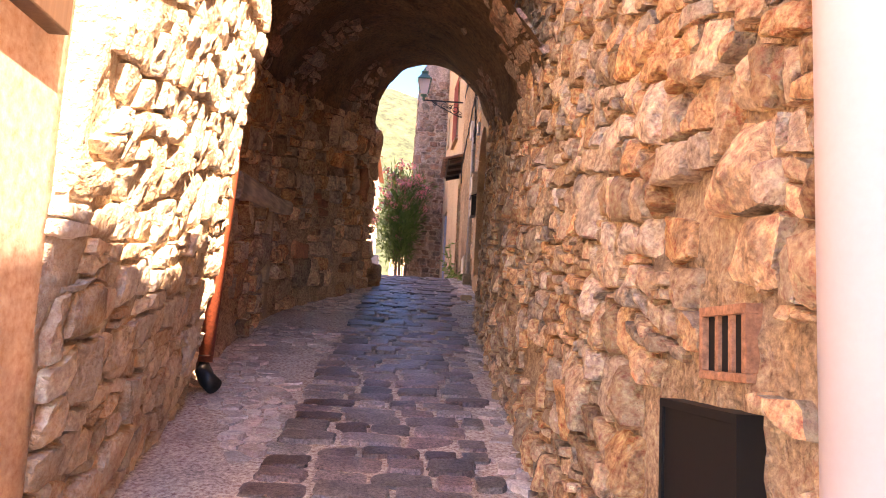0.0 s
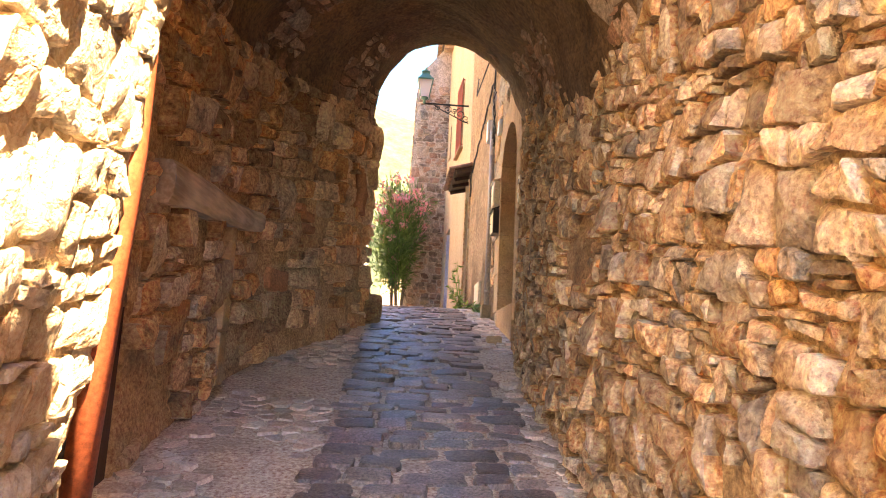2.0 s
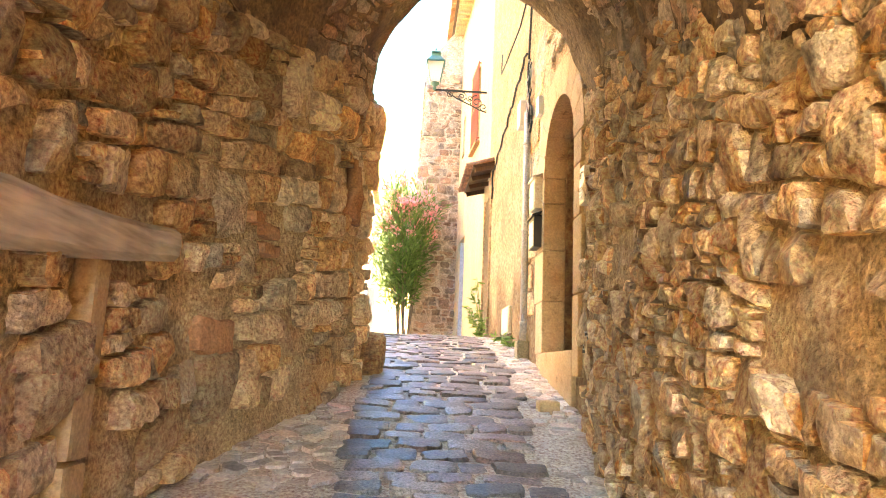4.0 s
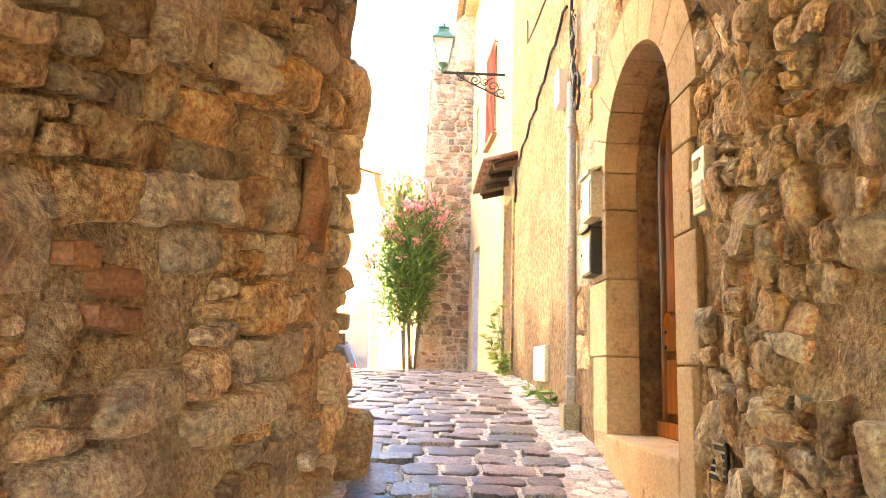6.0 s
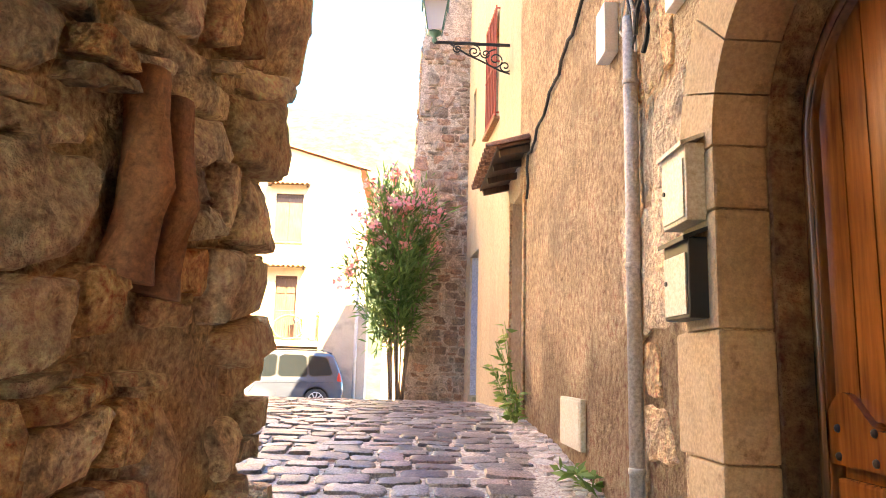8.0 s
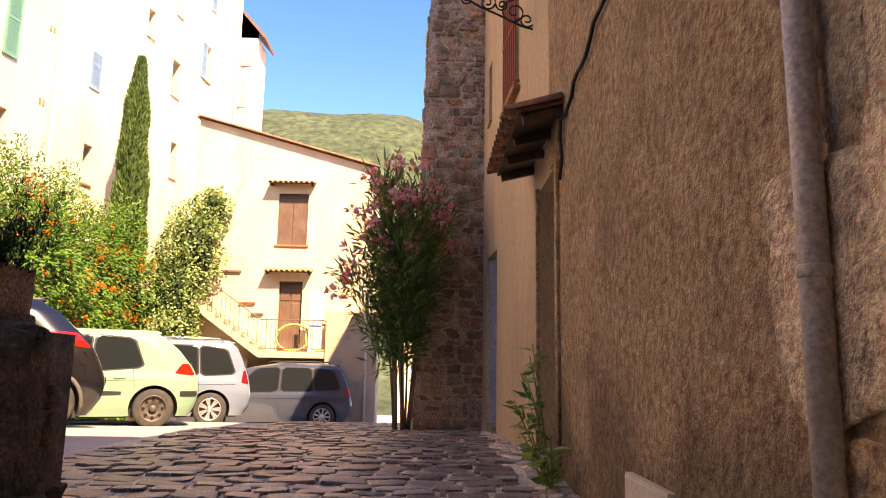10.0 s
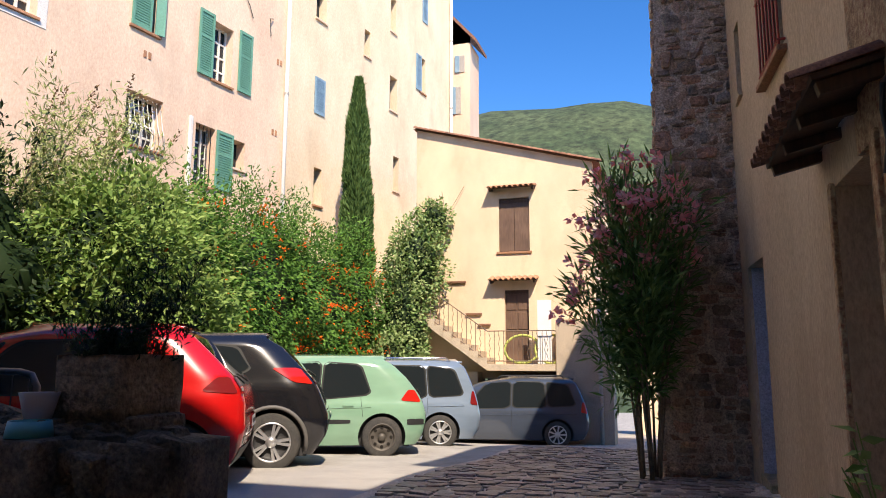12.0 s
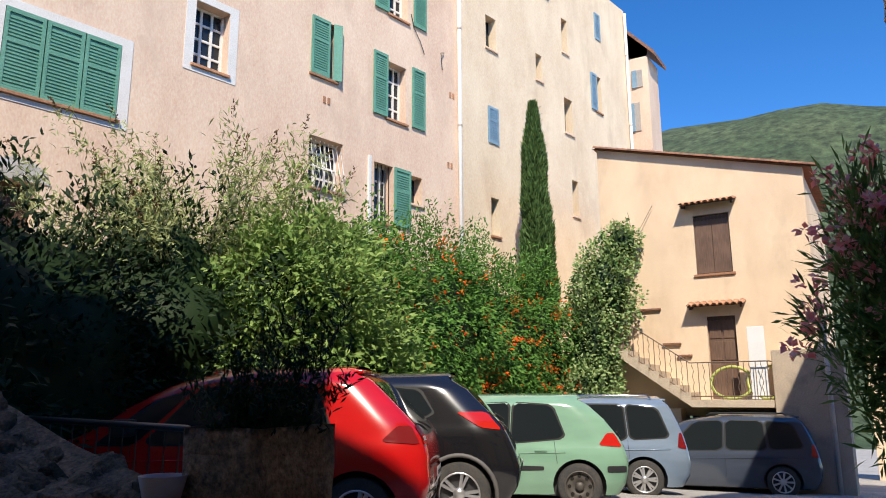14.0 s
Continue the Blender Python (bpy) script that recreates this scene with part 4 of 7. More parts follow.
# masonry round the arch, between hole and voussoirs
bm = bmesh.new()
ring = [(YC - (HW + 0.22) * math.cos(math.pi * k / 16), SPRING + (RISE_A + 0.22) * math.sin(math.pi * k / 16)) for k in range(17)]
poly = [(8.94, 4.03), (8.94, 4.86), (10.71, 4.86), (10.71, 4.03)] + ring[::-1]
fr = [bm.verts.new((XI - 0.002, *p)) for p in poly]
f = bm.faces.new(fr)
bmesh.ops.triangulate(bm, faces=[f])
r = bmesh.ops.extrude_face_region(bm, geom=bm.faces[:])
bmesh.ops.translate(bm, vec=(0.3, 0, 0), verts=[v for v in r["geom"] if isinstance(v, bmesh.types.BMVert)])
bmesh.ops.recalc_face_normals(bm, faces=bm.faces)
part("spandrel", bm, M_MORTAR, surround)
for y0, y1 in ((8.94, DOOR_Y0 - 0.02), (DOOR_Y1 + 0.02, 10.71)):
    bm = bmesh.new()
    box(bm, XI - 0.001, XI + 0.34, y0, y1, 2.3, 4.05)
    part("backing", bm, M_MORTAR, surround)
bm = bmesh.new()
box(bm, XI - 0.035, XI + 0.75, DOOR_Y0 - 0.02, DOOR_Y1 + 0.02, 2.1, 2.49, 0.015)
one("doorstep", "worn limestone doorstep under the arched door", "step", bm, M_ASHLAR)
# inner render reveal
bm = bmesh.new()
box(bm, XI + 0.17, XI + 0.45, DOOR_Y1 - 0.02, DOOR_Y1 + 0.06, 2.48, 4.2)
box(bm, XI + 0.17, XI + 0.45, DOOR_Y0 - 0.06, DOOR_Y0 + 0.02, 2.48, 4.2)
for k in range(16):
    a0, a1 = math.pi * k / 16, math.pi * (k + 1) / 16
    q = [(YC - HW * r * math.cos(a), SPRING + (RISE_A + (r - 1) * HW) * math.sin(a)) for r in (0.985, 1.12) for a in (a0, a1)]
    vs = [bm.verts.new((x, *p)) for x in (XI + 0.17, XI + 0.45) for p in q]
    for f in ((0, 1, 3, 2), (4, 6, 7, 5), (0, 4, 5, 1), (2, 3, 7, 6)):
        bm.faces.new([vs[i] for i in f])
bmesh.ops.recalc_face_normals(bm, faces=bm.faces)
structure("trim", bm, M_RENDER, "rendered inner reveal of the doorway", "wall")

DX = XI + 0.28
door = thing("door_2", "varnished orange-brown arched wooden plank door, shut", "door", kind="structure")


def arch_panel(y0, y1, z0, off, spring=SPRING, rise=RISE_A, hw=HW, thick=0.04, n=6):
    """A board from y0 to y1 with its top cut by the arch."""
    bm = bmesh.new()
    ys = [y0 + (y1 - y0) * k / n for k in range(n + 1)]
    pts = [(y0, z0)] + [(y, spring + rise * math.sqrt(max(0, 1 - ((y - YC) / hw) ** 2))) for y in ys] + [(y1, z0)]
    fr = [bm.verts.new((DX + off, *p)) for p in pts]
    bk = [bm.verts.new((DX + off + thick, *p)) for p in pts]
    bm.faces.new(fr)
    bm.faces.new(bk[::-1])
    for j in range(len(pts)):
        bm.faces.new((fr[j], bk[j], bk[(j + 1) % len(pts)], fr[(j + 1) % len(pts)]))
    bmesh.ops.recalc_face_normals(bm, faces=bm.faces)
    return bm


part("leaf", arch_panel(DOOR_Y0 + 0.0, DOOR_Y1 - 0.0, 2.49, 0.03, n=16), M_DOOR, door)
NP = 7
w = (2 * HW - 0.24) / NP
for i in range(NP):
    y0 = DOOR_Y0 + 0.12 + i * w
    part("plank", arch_panel(y0 + 0.003, y0 + w - 0.003, 3.10, 0.012, rise=RISE_A - 0.1, hw=HW - 0.1, thick=0.03), M_DOOR, door)
# moulded frame round the planks
for r0, dx, wd in ((0.105, -0.012, 0.03), (0.05, -0.004, 0.06)):
    bm = bmesh.new()
    path = [(DOOR_Y0 + r0, 2.49)] + [(YC - (HW - r0) * math.cos(math.pi * k / 20), SPRING + (RISE_A - r0) * math.sin(math.pi * k / 20)) for k in range(21)] + [(DOOR_Y1 - r0, 2.49)]
    rings = []
    for i, (y, z) in enumerate(path):
        ny, nz = (YC - y), (SPRING - z if z > SPRING else 0.0)
        l = math.hypot(ny, nz) or 1
        ny, nz = ny / l * wd / 2, nz / l * wd / 2
        rings.append([bm.verts.new(p) for p in ((DX + 0.03, y - ny, z - nz), (DX + dx, y - ny * 0.5, z - nz * 0.5), (DX + dx, y + ny * 0.5, z + nz * 0.5), (DX + 0.03, y + ny, z + nz))])
    for a, b in zip(rings, rings[1:]):
        for j in range(3):
            bm.faces.new((a[j], a[j + 1], b[j + 1], b[j]))
    bmesh.ops.recalc_face_normals(bm, faces=bm.faces)
    part("moulding", bm, M_DOOR, door, smooth=True)
# scrolled rail and lower panels
bm = bmesh.new()
tops = []
for k in range(41):
    y = DOOR_Y0 + 0.10 + (2 * HW - 0.2) * k / 40
    q = abs((y - YC) / (HW - 0.1))
    tops.append((y, 3.12 + 0.07 * math.cos(q * 8.0) * (0.4 + 0.6 * q)))
pts = [(DOOR_Y0 + 0.10, 2.96)] + tops + [(DOOR_Y1 - 0.10, 2.96)]
fr = [bm.verts.new((DX - 0.012, *p)) for p in pts]
bk = [bm.verts.new((DX + 0.03, *p)) for p in pts]
bm.faces.new(fr)
for j in range(len(pts)):
    bm.faces.new((fr[j], bk[j], bk[(j + 1) % len(pts)], fr[(j + 1) % len(pts)]))
bmesh.ops.recalc_face_normals(bm, faces=bm.faces)
part("rail", bm, M_DOOR, door)
for y0, y1 in ((DOOR_Y0 + 0.15, YC - 0.06), (YC + 0.06, DOOR_Y1 - 0.13)):
    bm = bmesh.new()
    box(bm, DX - 0.006, DX + 0.03, y0, y1, 2.62, 2.92, 0.012)
    part("panel", bm, M_DOOR, door)
bm = bmesh.new()
box(bm, DX - 0.022, DX + 0.03, YC - 0.022, YC + 0.022, 2.55, 2.94, 0.006)
part("stile", bm, M_DARKWOOD, door, "dark centre stile")
bm = bmesh.new()
box(bm, DX - 0.03, DX + 0.03, DOOR_Y0 + 0.02, DOOR_Y1 - 0.02, 2.49, 2.58, 0.012)
part("kick_rail", bm, M_DOOR, door)
for y in (DOOR_Y1 - 0.16, DOOR_Y1 - 0.34, YC + 0.1, YC - 0.1, DOOR_Y0 + 0.34, DOOR_Y0 + 0.16):
    for z in ((3.02,) if abs(y - YC) < 0.2 else (2.985, 3.07)):
        bm = bmesh.new()
        lathe(bm, [(0.014, 0), (0.012, 0.006), (0.005, 0.010)], 12, pose(DX - 0.012, y, z, 0, -90, 0))
        part("stud", bm, M_IRON, door, "black iron stud")
bm = bmesh.new()
box(bm, DX - 0.03, DX + 0.02, YC - 0.30, YC + 0.02, 3.69, 3.77, 0.008)
slot = part("letter_slot", bm, M_BLACKP, door, "black letter slot with a printed label")
for dz, c, l in ((0.012, M_YELLOW, 0.16), (-0.004, M_PAPER, 0.2)):
    bm = bmesh.new()
    box(bm, DX - 0.033, DX - 0.03, YC - 0.25, YC - 0.25 + l, 3.73 + dz, 3.738 + dz)
    part("print", bm, c, slot)

# ---- fittings on the house wall ----
pad = thing("intercom", "cream entry intercom panel with name buttons", "intercom")
bm = bmesh.new()
box(bm, 0.842, 0.90, 8.755, 8.88, 3.45, 3.705, 0.008)
part("case", bm, M_CREAM, pad)
bm = bmesh.new()
box(bm, 0.837, 0.842, 8.775, 8.86, 3.475, 3.575, 0.002)
plate = part("button_plate", bm, M_WHITE, pad, "white name plate")
for k in range(4):
    bm = bmesh.new()
    box(bm, 0.835, 0.838, 8.785, 8.845, 3.483 + k * 0.023, 3.497 + k * 0.023)
    part("name_strip", bm, M_PAPER, plate)
for k in range(6):
    bm = bmesh.new()
    box(bm, 0.8375, 0.841, 8.81, 8.86, 3.625 + k * 0.008, 3.628 + k * 0.008)
    part("speaker_slot", bm, M_BLACKP, pad)
bm = bmesh.new()
lathe(bm, [(0.008, 0), (0.007, 0.004)], 12, pose(0.84, 8.79, 3.66, 0, -90, 0))
part("push_button", bm, M_BLACKP, pad)


def mailbox(z, dark):
    ob = thing("mailbox", "black steel mailbox with a cream front" if dark else "cream steel mailbox on the stone wall", "mailbox", group="mailboxes")
    side = M_BLACKP if dark else M_CREAM
    bm = bmesh.new()
    box(bm, 0.80, 0.875, 10.38, 10.62, z, z + 0.29, 0.006)
    part("body", bm, side, ob)
    bm = bmesh.new()
    vs = [bm.verts.new(p) for p in ((0.78, 10.37, z + 0.275), (0.78, 10.63, z + 0.275), (0.875, 10.63, z + 0.315), (0.875, 10.37, z + 0.315), (0.78, 10.37, z + 0.292), (0.78, 10.63, z + 0.292), (0.875, 10.63, z + 0.33), (0.875, 10.37, z + 0.33))]
    for f in ((0, 3, 2, 1), (4, 5, 6, 7), (0, 1, 5, 4), (2, 3, 7, 6), (1, 2, 6, 5), (0, 4, 7, 3)):
        bm.faces.new([vs[i] for i in f])
    part("lid", bm, side, ob)
    bm = bmesh.new()
    box(bm, 0.793, 0.80, 10.395, 10.605, z + 0.015, z + 0.235, 0.002)
    fr = part("front", bm, M_CREAM, ob, "cream front plate")
    bm = bmesh.new()
    lathe(bm, [(0.009, 0), (0.009, 0.006)], 12, pose(0.793, 10.58, z + 0.14, 0, -90, 0))
    part("lock", bm, M_IRON, fr)
    for y in (10.44, 10.55):
        bm = bmesh.new()
        box(bm, 0.862, 0.89, y, y + 0.02, z + 0.1, z + 0.2)
        part("bracket", bm, M_IRON, ob)
    return ob


mailbox(3.77, False)
mailbox(3.42, True)

dp = thing("downpipe", "grey zinc downpipe on the house wall with a concrete foot", "pipe", pose(0.85, 11.16, 0))
bm = bmesh.new()
tube(bm, [(0, 0, 2.62), (0, 0, 4.95)], 0.034, 20)
part("pipe_length", bm, M_GREYPIPE, dp, smooth=True)
bm = bmesh.new()
box(bm, -0.07, 0.05, -0.08, 0.08, 2.44, 2.62, 0.015)
part("foot_block", bm, M_CONC, dp, "mossy concrete foot")
for z in (2.78, 3.7, 4.6):
    bm = bmesh.new()
    lathe(bm, [(0.036, z), (0.039, z + 0.005), (0.039, z + 0.025), (0.036, z + 0.03)], 20)
    part("collar", bm, M_GREYPIPE, dp, smooth=True)
bm = bmesh.new()
tube(bm, [(0.0, 0.0, 4.9), (0.0, 0.03, 5.4), (0.02, 0.0, 6.2), (0.02, 0.0, 9.0)], 0.012, 8)
part("conduit", bm, M_CABLE, dp, "black conduit running up")

jb = thing("junction_box", "white electrical junction box with loose cables", "junction box")
bm = bmesh.new()
box(bm, 0.82, 0.897, 11.50, 11.68, 4.93, 5.22, 0.008)
part("case", bm, M_WHITE, jb)
rc = random.Random(5)
for k in range(9):
    bm = bmesh.new()
    y = 11.14 + rc.uniform(-0.05, 0.12)
    pts = [(0.86 + rc.uniform(-0.02, 0.02), y + rc.uniform(-0.1, 0.1) * math.sin(i), 5.5 - 0.11 * i + rc.uniform(-0.02, 0.02)) for i in range(rc.randint(5, 9))]
    tube(bm, pts, 0.007, 6)
    part("cable", bm, M_CABLE if k % 2 else M_CABLEW, jb)
bm = bmesh.new()
tube(bm, [(0.84, 10.95 + 0.09 * math.cos(a * 0.5), 4.80 + 0.14 * math.sin(a * 0.5)) for a in range(10)], 0.012, 8)
part("cable_loop", bm, M_CABLE, jb, "black cable loop")
bm = bmesh.new()
box(bm, 0.85, 0.897, 10.55, 10.68, 4.72, 4.90, 0.006)
one("wall_box", "small white plastic box on the wall", "box", bm, M_WHITE)
mb = thing("meter_box", "pale cream meter box low on the wall", "meter box")
bm = bmesh.new()
box(bm, 0.86, 0.897, 12.27, 12.84, 2.75, 3.06, 0.006)
part("case", bm, M_CREAM, mb)
bm = bmesh.new()
box(bm, 0.855, 0.861, 12.29, 12.82, 2.77, 3.045, 0.002)
part("door_leaf", bm, M_CREAM, mb)
gr = thing("vent_grille", "black perforated vent grille near the ground", "vent")
bm = bmesh.new()
box(bm, 0.868, 0.88, 8.70, 8.86, 2.46, 2.62, 0.003)
part("plate", bm, M_BLACK, gr)
for k in range(5):
    bm = bmesh.new()
    box(bm, 0.864, 0.868, 8.715, 8.845, 2.48 + k * 0.027, 2.488 + k * 0.027)
    part("slat", bm, M_PAPER, gr)

# cable along the facade
bm = bmesh.new()
pts = []
for k in range(26):
    q = k / 25
    y = 11.5 + (14.35 - 11.5) * q
    pts.append((0.885 - 0.012 * abs(math.sin(k * 1.7)), y, 5.75 - 0.55 * q + 0.03 * math.sin(k * 1.3)))
pts += [(0.87, 14.38, 5.1), (0.88, 14.37, 4.95), (0.88, 14.45, 4.82)]
tube(bm, pts, 0.013, 8)
one("facade_cable", "black cable clipped along the house wall", "cable", bm, M_CABLE)
bm = bmesh.new()
tube(bm, [(0.85, 10.9, 6.4), (0.8, 11.5, 6.05), (0.75, 12.2, 5.95), (0.78, 12.9, 6.1), (0.85, 13.4, 6.6)], 0.009, 6)
one("slung_cable", "black cable hanging in a loop from the house", "cable", bm, M_CABLE)


# ---- canopy door ----
def tile_bm(length, r, m):
    """One half-round roof tile, thick, along +x, its back up."""
    bm = bmesh.new()
    rows = []
    for x, rr in ((0, r), (length, r * 0.82)):
        o = [bm.verts.new((x, rr * math.cos(math.pi * k / 6), rr * 0.8 * math.sin(math.pi * k / 6))) for k in range(7)]
        i = [bm.verts.new((x, (rr - 0.012) * math.cos(math.pi * k / 6), (rr - 0.012) * 0.8 * math.sin(math.pi * k / 6))) for k in range(7)]
        rows.append((o, i))
    for k in range(6):
        bm.faces.new((rows[0][0][k], rows[1][0][k], rows[1][0][k + 1], rows[0][0][k + 1]))
        bm.faces.new((rows[0][1][k + 1], rows[1][1][k + 1], rows[1][1][k], rows[0][1][k]))
        for r_ in (0, 1):
            q = (rows[r_][0][k], rows[r_][0][k + 1], rows[r_][1][k + 1], rows[r_][1][k])
            bm.faces.new(q if r_ == 0 else q[::-1])
    bmesh.ops.transform(bm, matrix=m, verts=bm.verts[:])
    return bm


def canopy(m, width, out, label, mat, beams=2):
    """A little tiled roof over an opening: local x out of the wall, y along it."""
    ob = thing("door_canopy", label, "canopy", m)
    bm = bmesh.new()
    box(bm, 0, out - 0.03, -width / 2 + 0.02, width / 2 - 0.02, -0.03, 0.0, 0.004, m=pose(0, 0, 0, 0, 14, 0))
    part("board", bm, M_DARKWOOD, ob)
    for k in range(beams):
        y = -width / 2 + 0.08 + (width - 0.16) * k / max(1, beams - 1)
        bm = bmesh.new()
        box(bm, -0.05, out - 0.05, y - 0.03, y + 0.03, -0.10, -0.033, 0.005, m=pose(0, 0, 0, 0, 14, 0))
        part("rafter", bm, M_DARKWOOD, ob)
    n = max(3, round(width / 0.15))
    for k in range(n):
        y = -width / 2 + width * (k + 0.5) / n
        part("tile", tile_bm(out + 0.06, width / n * 0.52, pose(0, y, 0.01, 0, 14, 0)), mat, ob, smooth=True)
    for k in range(n - 1):
        y = -width / 2 + width * (k + 1.0) / n
        part("gutter_tile", tile_bm(out + 0.03, width / n * 0.5, pose(0, y, 0.035, 0, 14, 0) @ pose(0, 0, 0, 180, 0, 0)), mat, ob, smooth=True)
    return ob


canopy(pose(0.9, 15.2, 5.38, 0, 0, 180), 1.70, 0.36, "small tiled canopy on dark rafters over a doorway", M_TERRADARK, 4)
grey = thing("door_3", "plain grey painted door in a deep reveal", "door", kind="structure")
bm = bmesh.new()
box(bm, 1.30, 1.34, 14.66, 15.74, 2.5, 5.06)
part("leaf", bm, M_GREY, grey)
bm = bmesh.new()
for a in ((14.69, 14.74, 2.7, 5.04), (15.66, 15.71, 2.7, 5.04), (14.74, 15.66, 4.98, 5.04)):
    box(bm, 1.24, 1.30, *a, 0.006)
part("frame", bm, M_GREY, grey)
bm = bmesh.new()
box(bm, 0.84, 1.3, 14.66, 15.74, 2.6, 2.84, 0.01)
part("doorstep", bm, M_CONC, grey)
bm = bmesh.new()
box(bm, 0.875, 0.899, 14.58, 14.68, 2.7, 5.08, 0.004)
box(bm, 0.90, 0.93, 15.72, 15.80, 2.7, 5.08, 0.004)
part("reveal_trim", bm, M_RENDER, grey)

door4 = thing("door_4", "pale blue-grey door at the end of the house", "door", kind="structure")
M_BLUEGREY = surface("blue_grey_paint", (0.36, 0.38, 0.44), (0.46, 0.48, 0.53), 3, 60, 0.6, 0.1, (0.3, 0.3, 0.33), 2, 0.4)
bm = bmesh.new()
box(bm, 0.98, 1.02, 18.2, 19.2, 2.5, 5.0)
part("leaf", bm, M_BLUEGREY, door4)
bm = bmesh.new()
box(bm, 0.775, 1.0, 19.09, 19.118, 2.6, 4.965, 0.004)
part("reveal_board", bm, M_BLUEGREY, door4)
bm = bmesh.new()
box(bm, 0.74, 1.0, 18.27, 19.08, 2.6, 2.83, 0.01)
part("doorstep", bm, M_CONC, door4)
slit = thing("window_2", "narrow unglazed slit window high on the ochre wall", "window", kind="structure")
bm = bmesh.new()
box(bm, 1.05, 1.08, 18.7, 19.15, 6.8, 7.72)
part("pane", bm, M_GLASS, slit)
bm = bmesh.new()
box(bm, 0.72, 0.80, 18.74, 19.12, 6.80, 6.845, 0.006)
part("sill", bm, M_OCHRE_SHADE, slit)

rw = thing("window_1", "red iron-barred window high on the ochre wall", "window", kind="structure")
bm = bmesh.new()
box(bm, 1.02, 1.05, 16.7, 17.55, 6.45, 8.0)
part("pane", bm, M_GLASS, rw)
for k in range(7):
    bm = bmesh.new()
    y = 16.72 + k * 0.13
    tube(bm, [(street_front(y) - 0.045, y, 6.45), (street_front(y) - 0.045, y, 8.0)], 0.011, 6)
    part("bar", bm, M_RED, rw)
for z in (6.5, 7.2, 7.95):
    bm = bmesh.new()
    x0, x1 = street_front(16.7) - 0.05, street_front(17.52) - 0.05
    tube(bm, [(x0 + 0.06, 16.7, z), (x0, 16.7, z), (x1, 17.52, z), (x1 + 0.06, 17.52, z)], 0.013, 6)
    part("crossbar", bm, M_RED, rw)
bm = bmesh.new()
box(bm, -0.08, 0.012, 0.0, 0.95, 6.39, 6.44, 0.01, pose(street_front(16.65), 16.65, 0, 0, 0, math.degrees(math.atan(SKEW))))
part("sill", bm, M_TERRA, rw)

# eaves of the house
eaves = thing("roof_edge", "clay-tiled eaves of the ochre house", "roof")
bm = bmesh.new()
# deck runs on unseen past the pier to carry its shadow further
box(bm, 0.45, 3.0, 13.9, 27.1, 10.0, 10.06)
part("deck", bm, M_DARKWOOD, eaves)
tile0 = None
for k in range(37):
    y = 14.0 + k * 0.2
    ob = part("tile", tile_bm(0.9, 0.1, pose(0, 0, 0, 0, -16, 0)), M_TERRA, eaves, smooth=True) if tile0 is None else new("tile", tile0.data)
    tile0 = tile0 or ob
    ob.parent = eaves
    ob.matrix_basis = pose(0.36, y, 10.06)
bm = bmesh.new()
for k in range(36):
    box(bm, 0.5, 0.93, 14.1 + k * 0.2, 14.17 + k * 0.2, 9.86, 9.97)
part("cornice", bm, M_OCHRE_SHADE, eaves)
bm = bmesh.new()
vs = [bm.verts.new(p) for p in ((1.0, 8.7, 10.4), (5.5, 8.7, 10.4), (5.5, 27.1, 10.1), (1.0, 27.1, 10.1), (3.2, 8.7, 11.4), (3.2, 27.1, 11.1))]
for f in ((0, 3, 5, 4), (1, 4, 5, 2), (0, 4, 1), (3, 2, 5), (0, 1, 2, 3)):
    bm.faces.new([vs[i] for i in f])
part("slope", bm, M_TERRADARK, eaves)


# ---- street lantern ----
lamp = thing("street_lamp", "green lantern on a scrolled wrought-iron wall bracket", "street lamp", pose(0, 16.0, 0))
bm = bmesh.new()
box(bm, 0.0, 0.96, -0.014, 0.014, 7.075, 7.105)
box(bm, 0.94, 0.965, -0.02, 0.02, 6.70, 7.16)
part("arm", bm, M_IRON, lamp)


def scroll(cx, cz, r, turns, start, sgn):
    return [(cx + r * (1 - 0.8 * k / 30) * math.cos(start + sgn * turns * math.tau * k / 30), 0, cz + r * (1 - 0.8 * k / 30) * math.sin(start + sgn * turns * math.tau * k / 30)) for k in range(31)]


for cx, cz, r, t_, s0, sg in ((0.74, 6.90, 0.13, 1.6, 1.57, 1), (0.48, 6.99, 0.085, 1.6, 1.57, -1), (0.28, 7.02, 0.06, 1.6, 1.57, 1), (0.86, 6.82, 0.08, 1.4, 0.0, -1), (0.62, 6.97, 0.06, 1.5, 3.1, 1)):
    bm = bmesh.new()
    tube(bm, scroll(cx, cz, r, t_, s0, sg), 0.009, 6)
    part("scroll", bm, M_IRON, lamp, smooth=True)
bm = bmesh.new()
tube(bm, [(0.94, 0, 6.72), (0.80, 0, 6.76), (0.6, 0, 6.86), (0.4, 0, 6.95), (0.2, 0, 7.07)], 0.011, 6)
part("brace", bm, M_IRON, lamp, smooth=True)
bm = bmesh.new()
lathe(bm, [(0.02, 7.08), (0.035, 7.12), (0.02, 7.15), (0.075, 7.19), (0.08, 7.215)], 12)
part("socket", bm, M_LAMPGREEN, lamp, smooth=True)


def frustum(bm, z0, h0, z1, h1, m=None):
    a = [bm.verts.new((sx * h0, sy * h0, z0)) for sx, sy in ((-1, -1), (1, -1), (1, 1), (-1, 1))]
    b = [bm.verts.new((sx * h1, sy * h1, z1)) for sx, sy in ((-1, -1), (1, -1), (1, 1), (-1, 1))]
    bm.faces.new(a[::-1])
    bm.faces.new(b)
    for k in range(4):
        bm.faces.new((a[k], a[(k + 1) % 4], b[(k + 1) % 4], b[k]))
    return bm


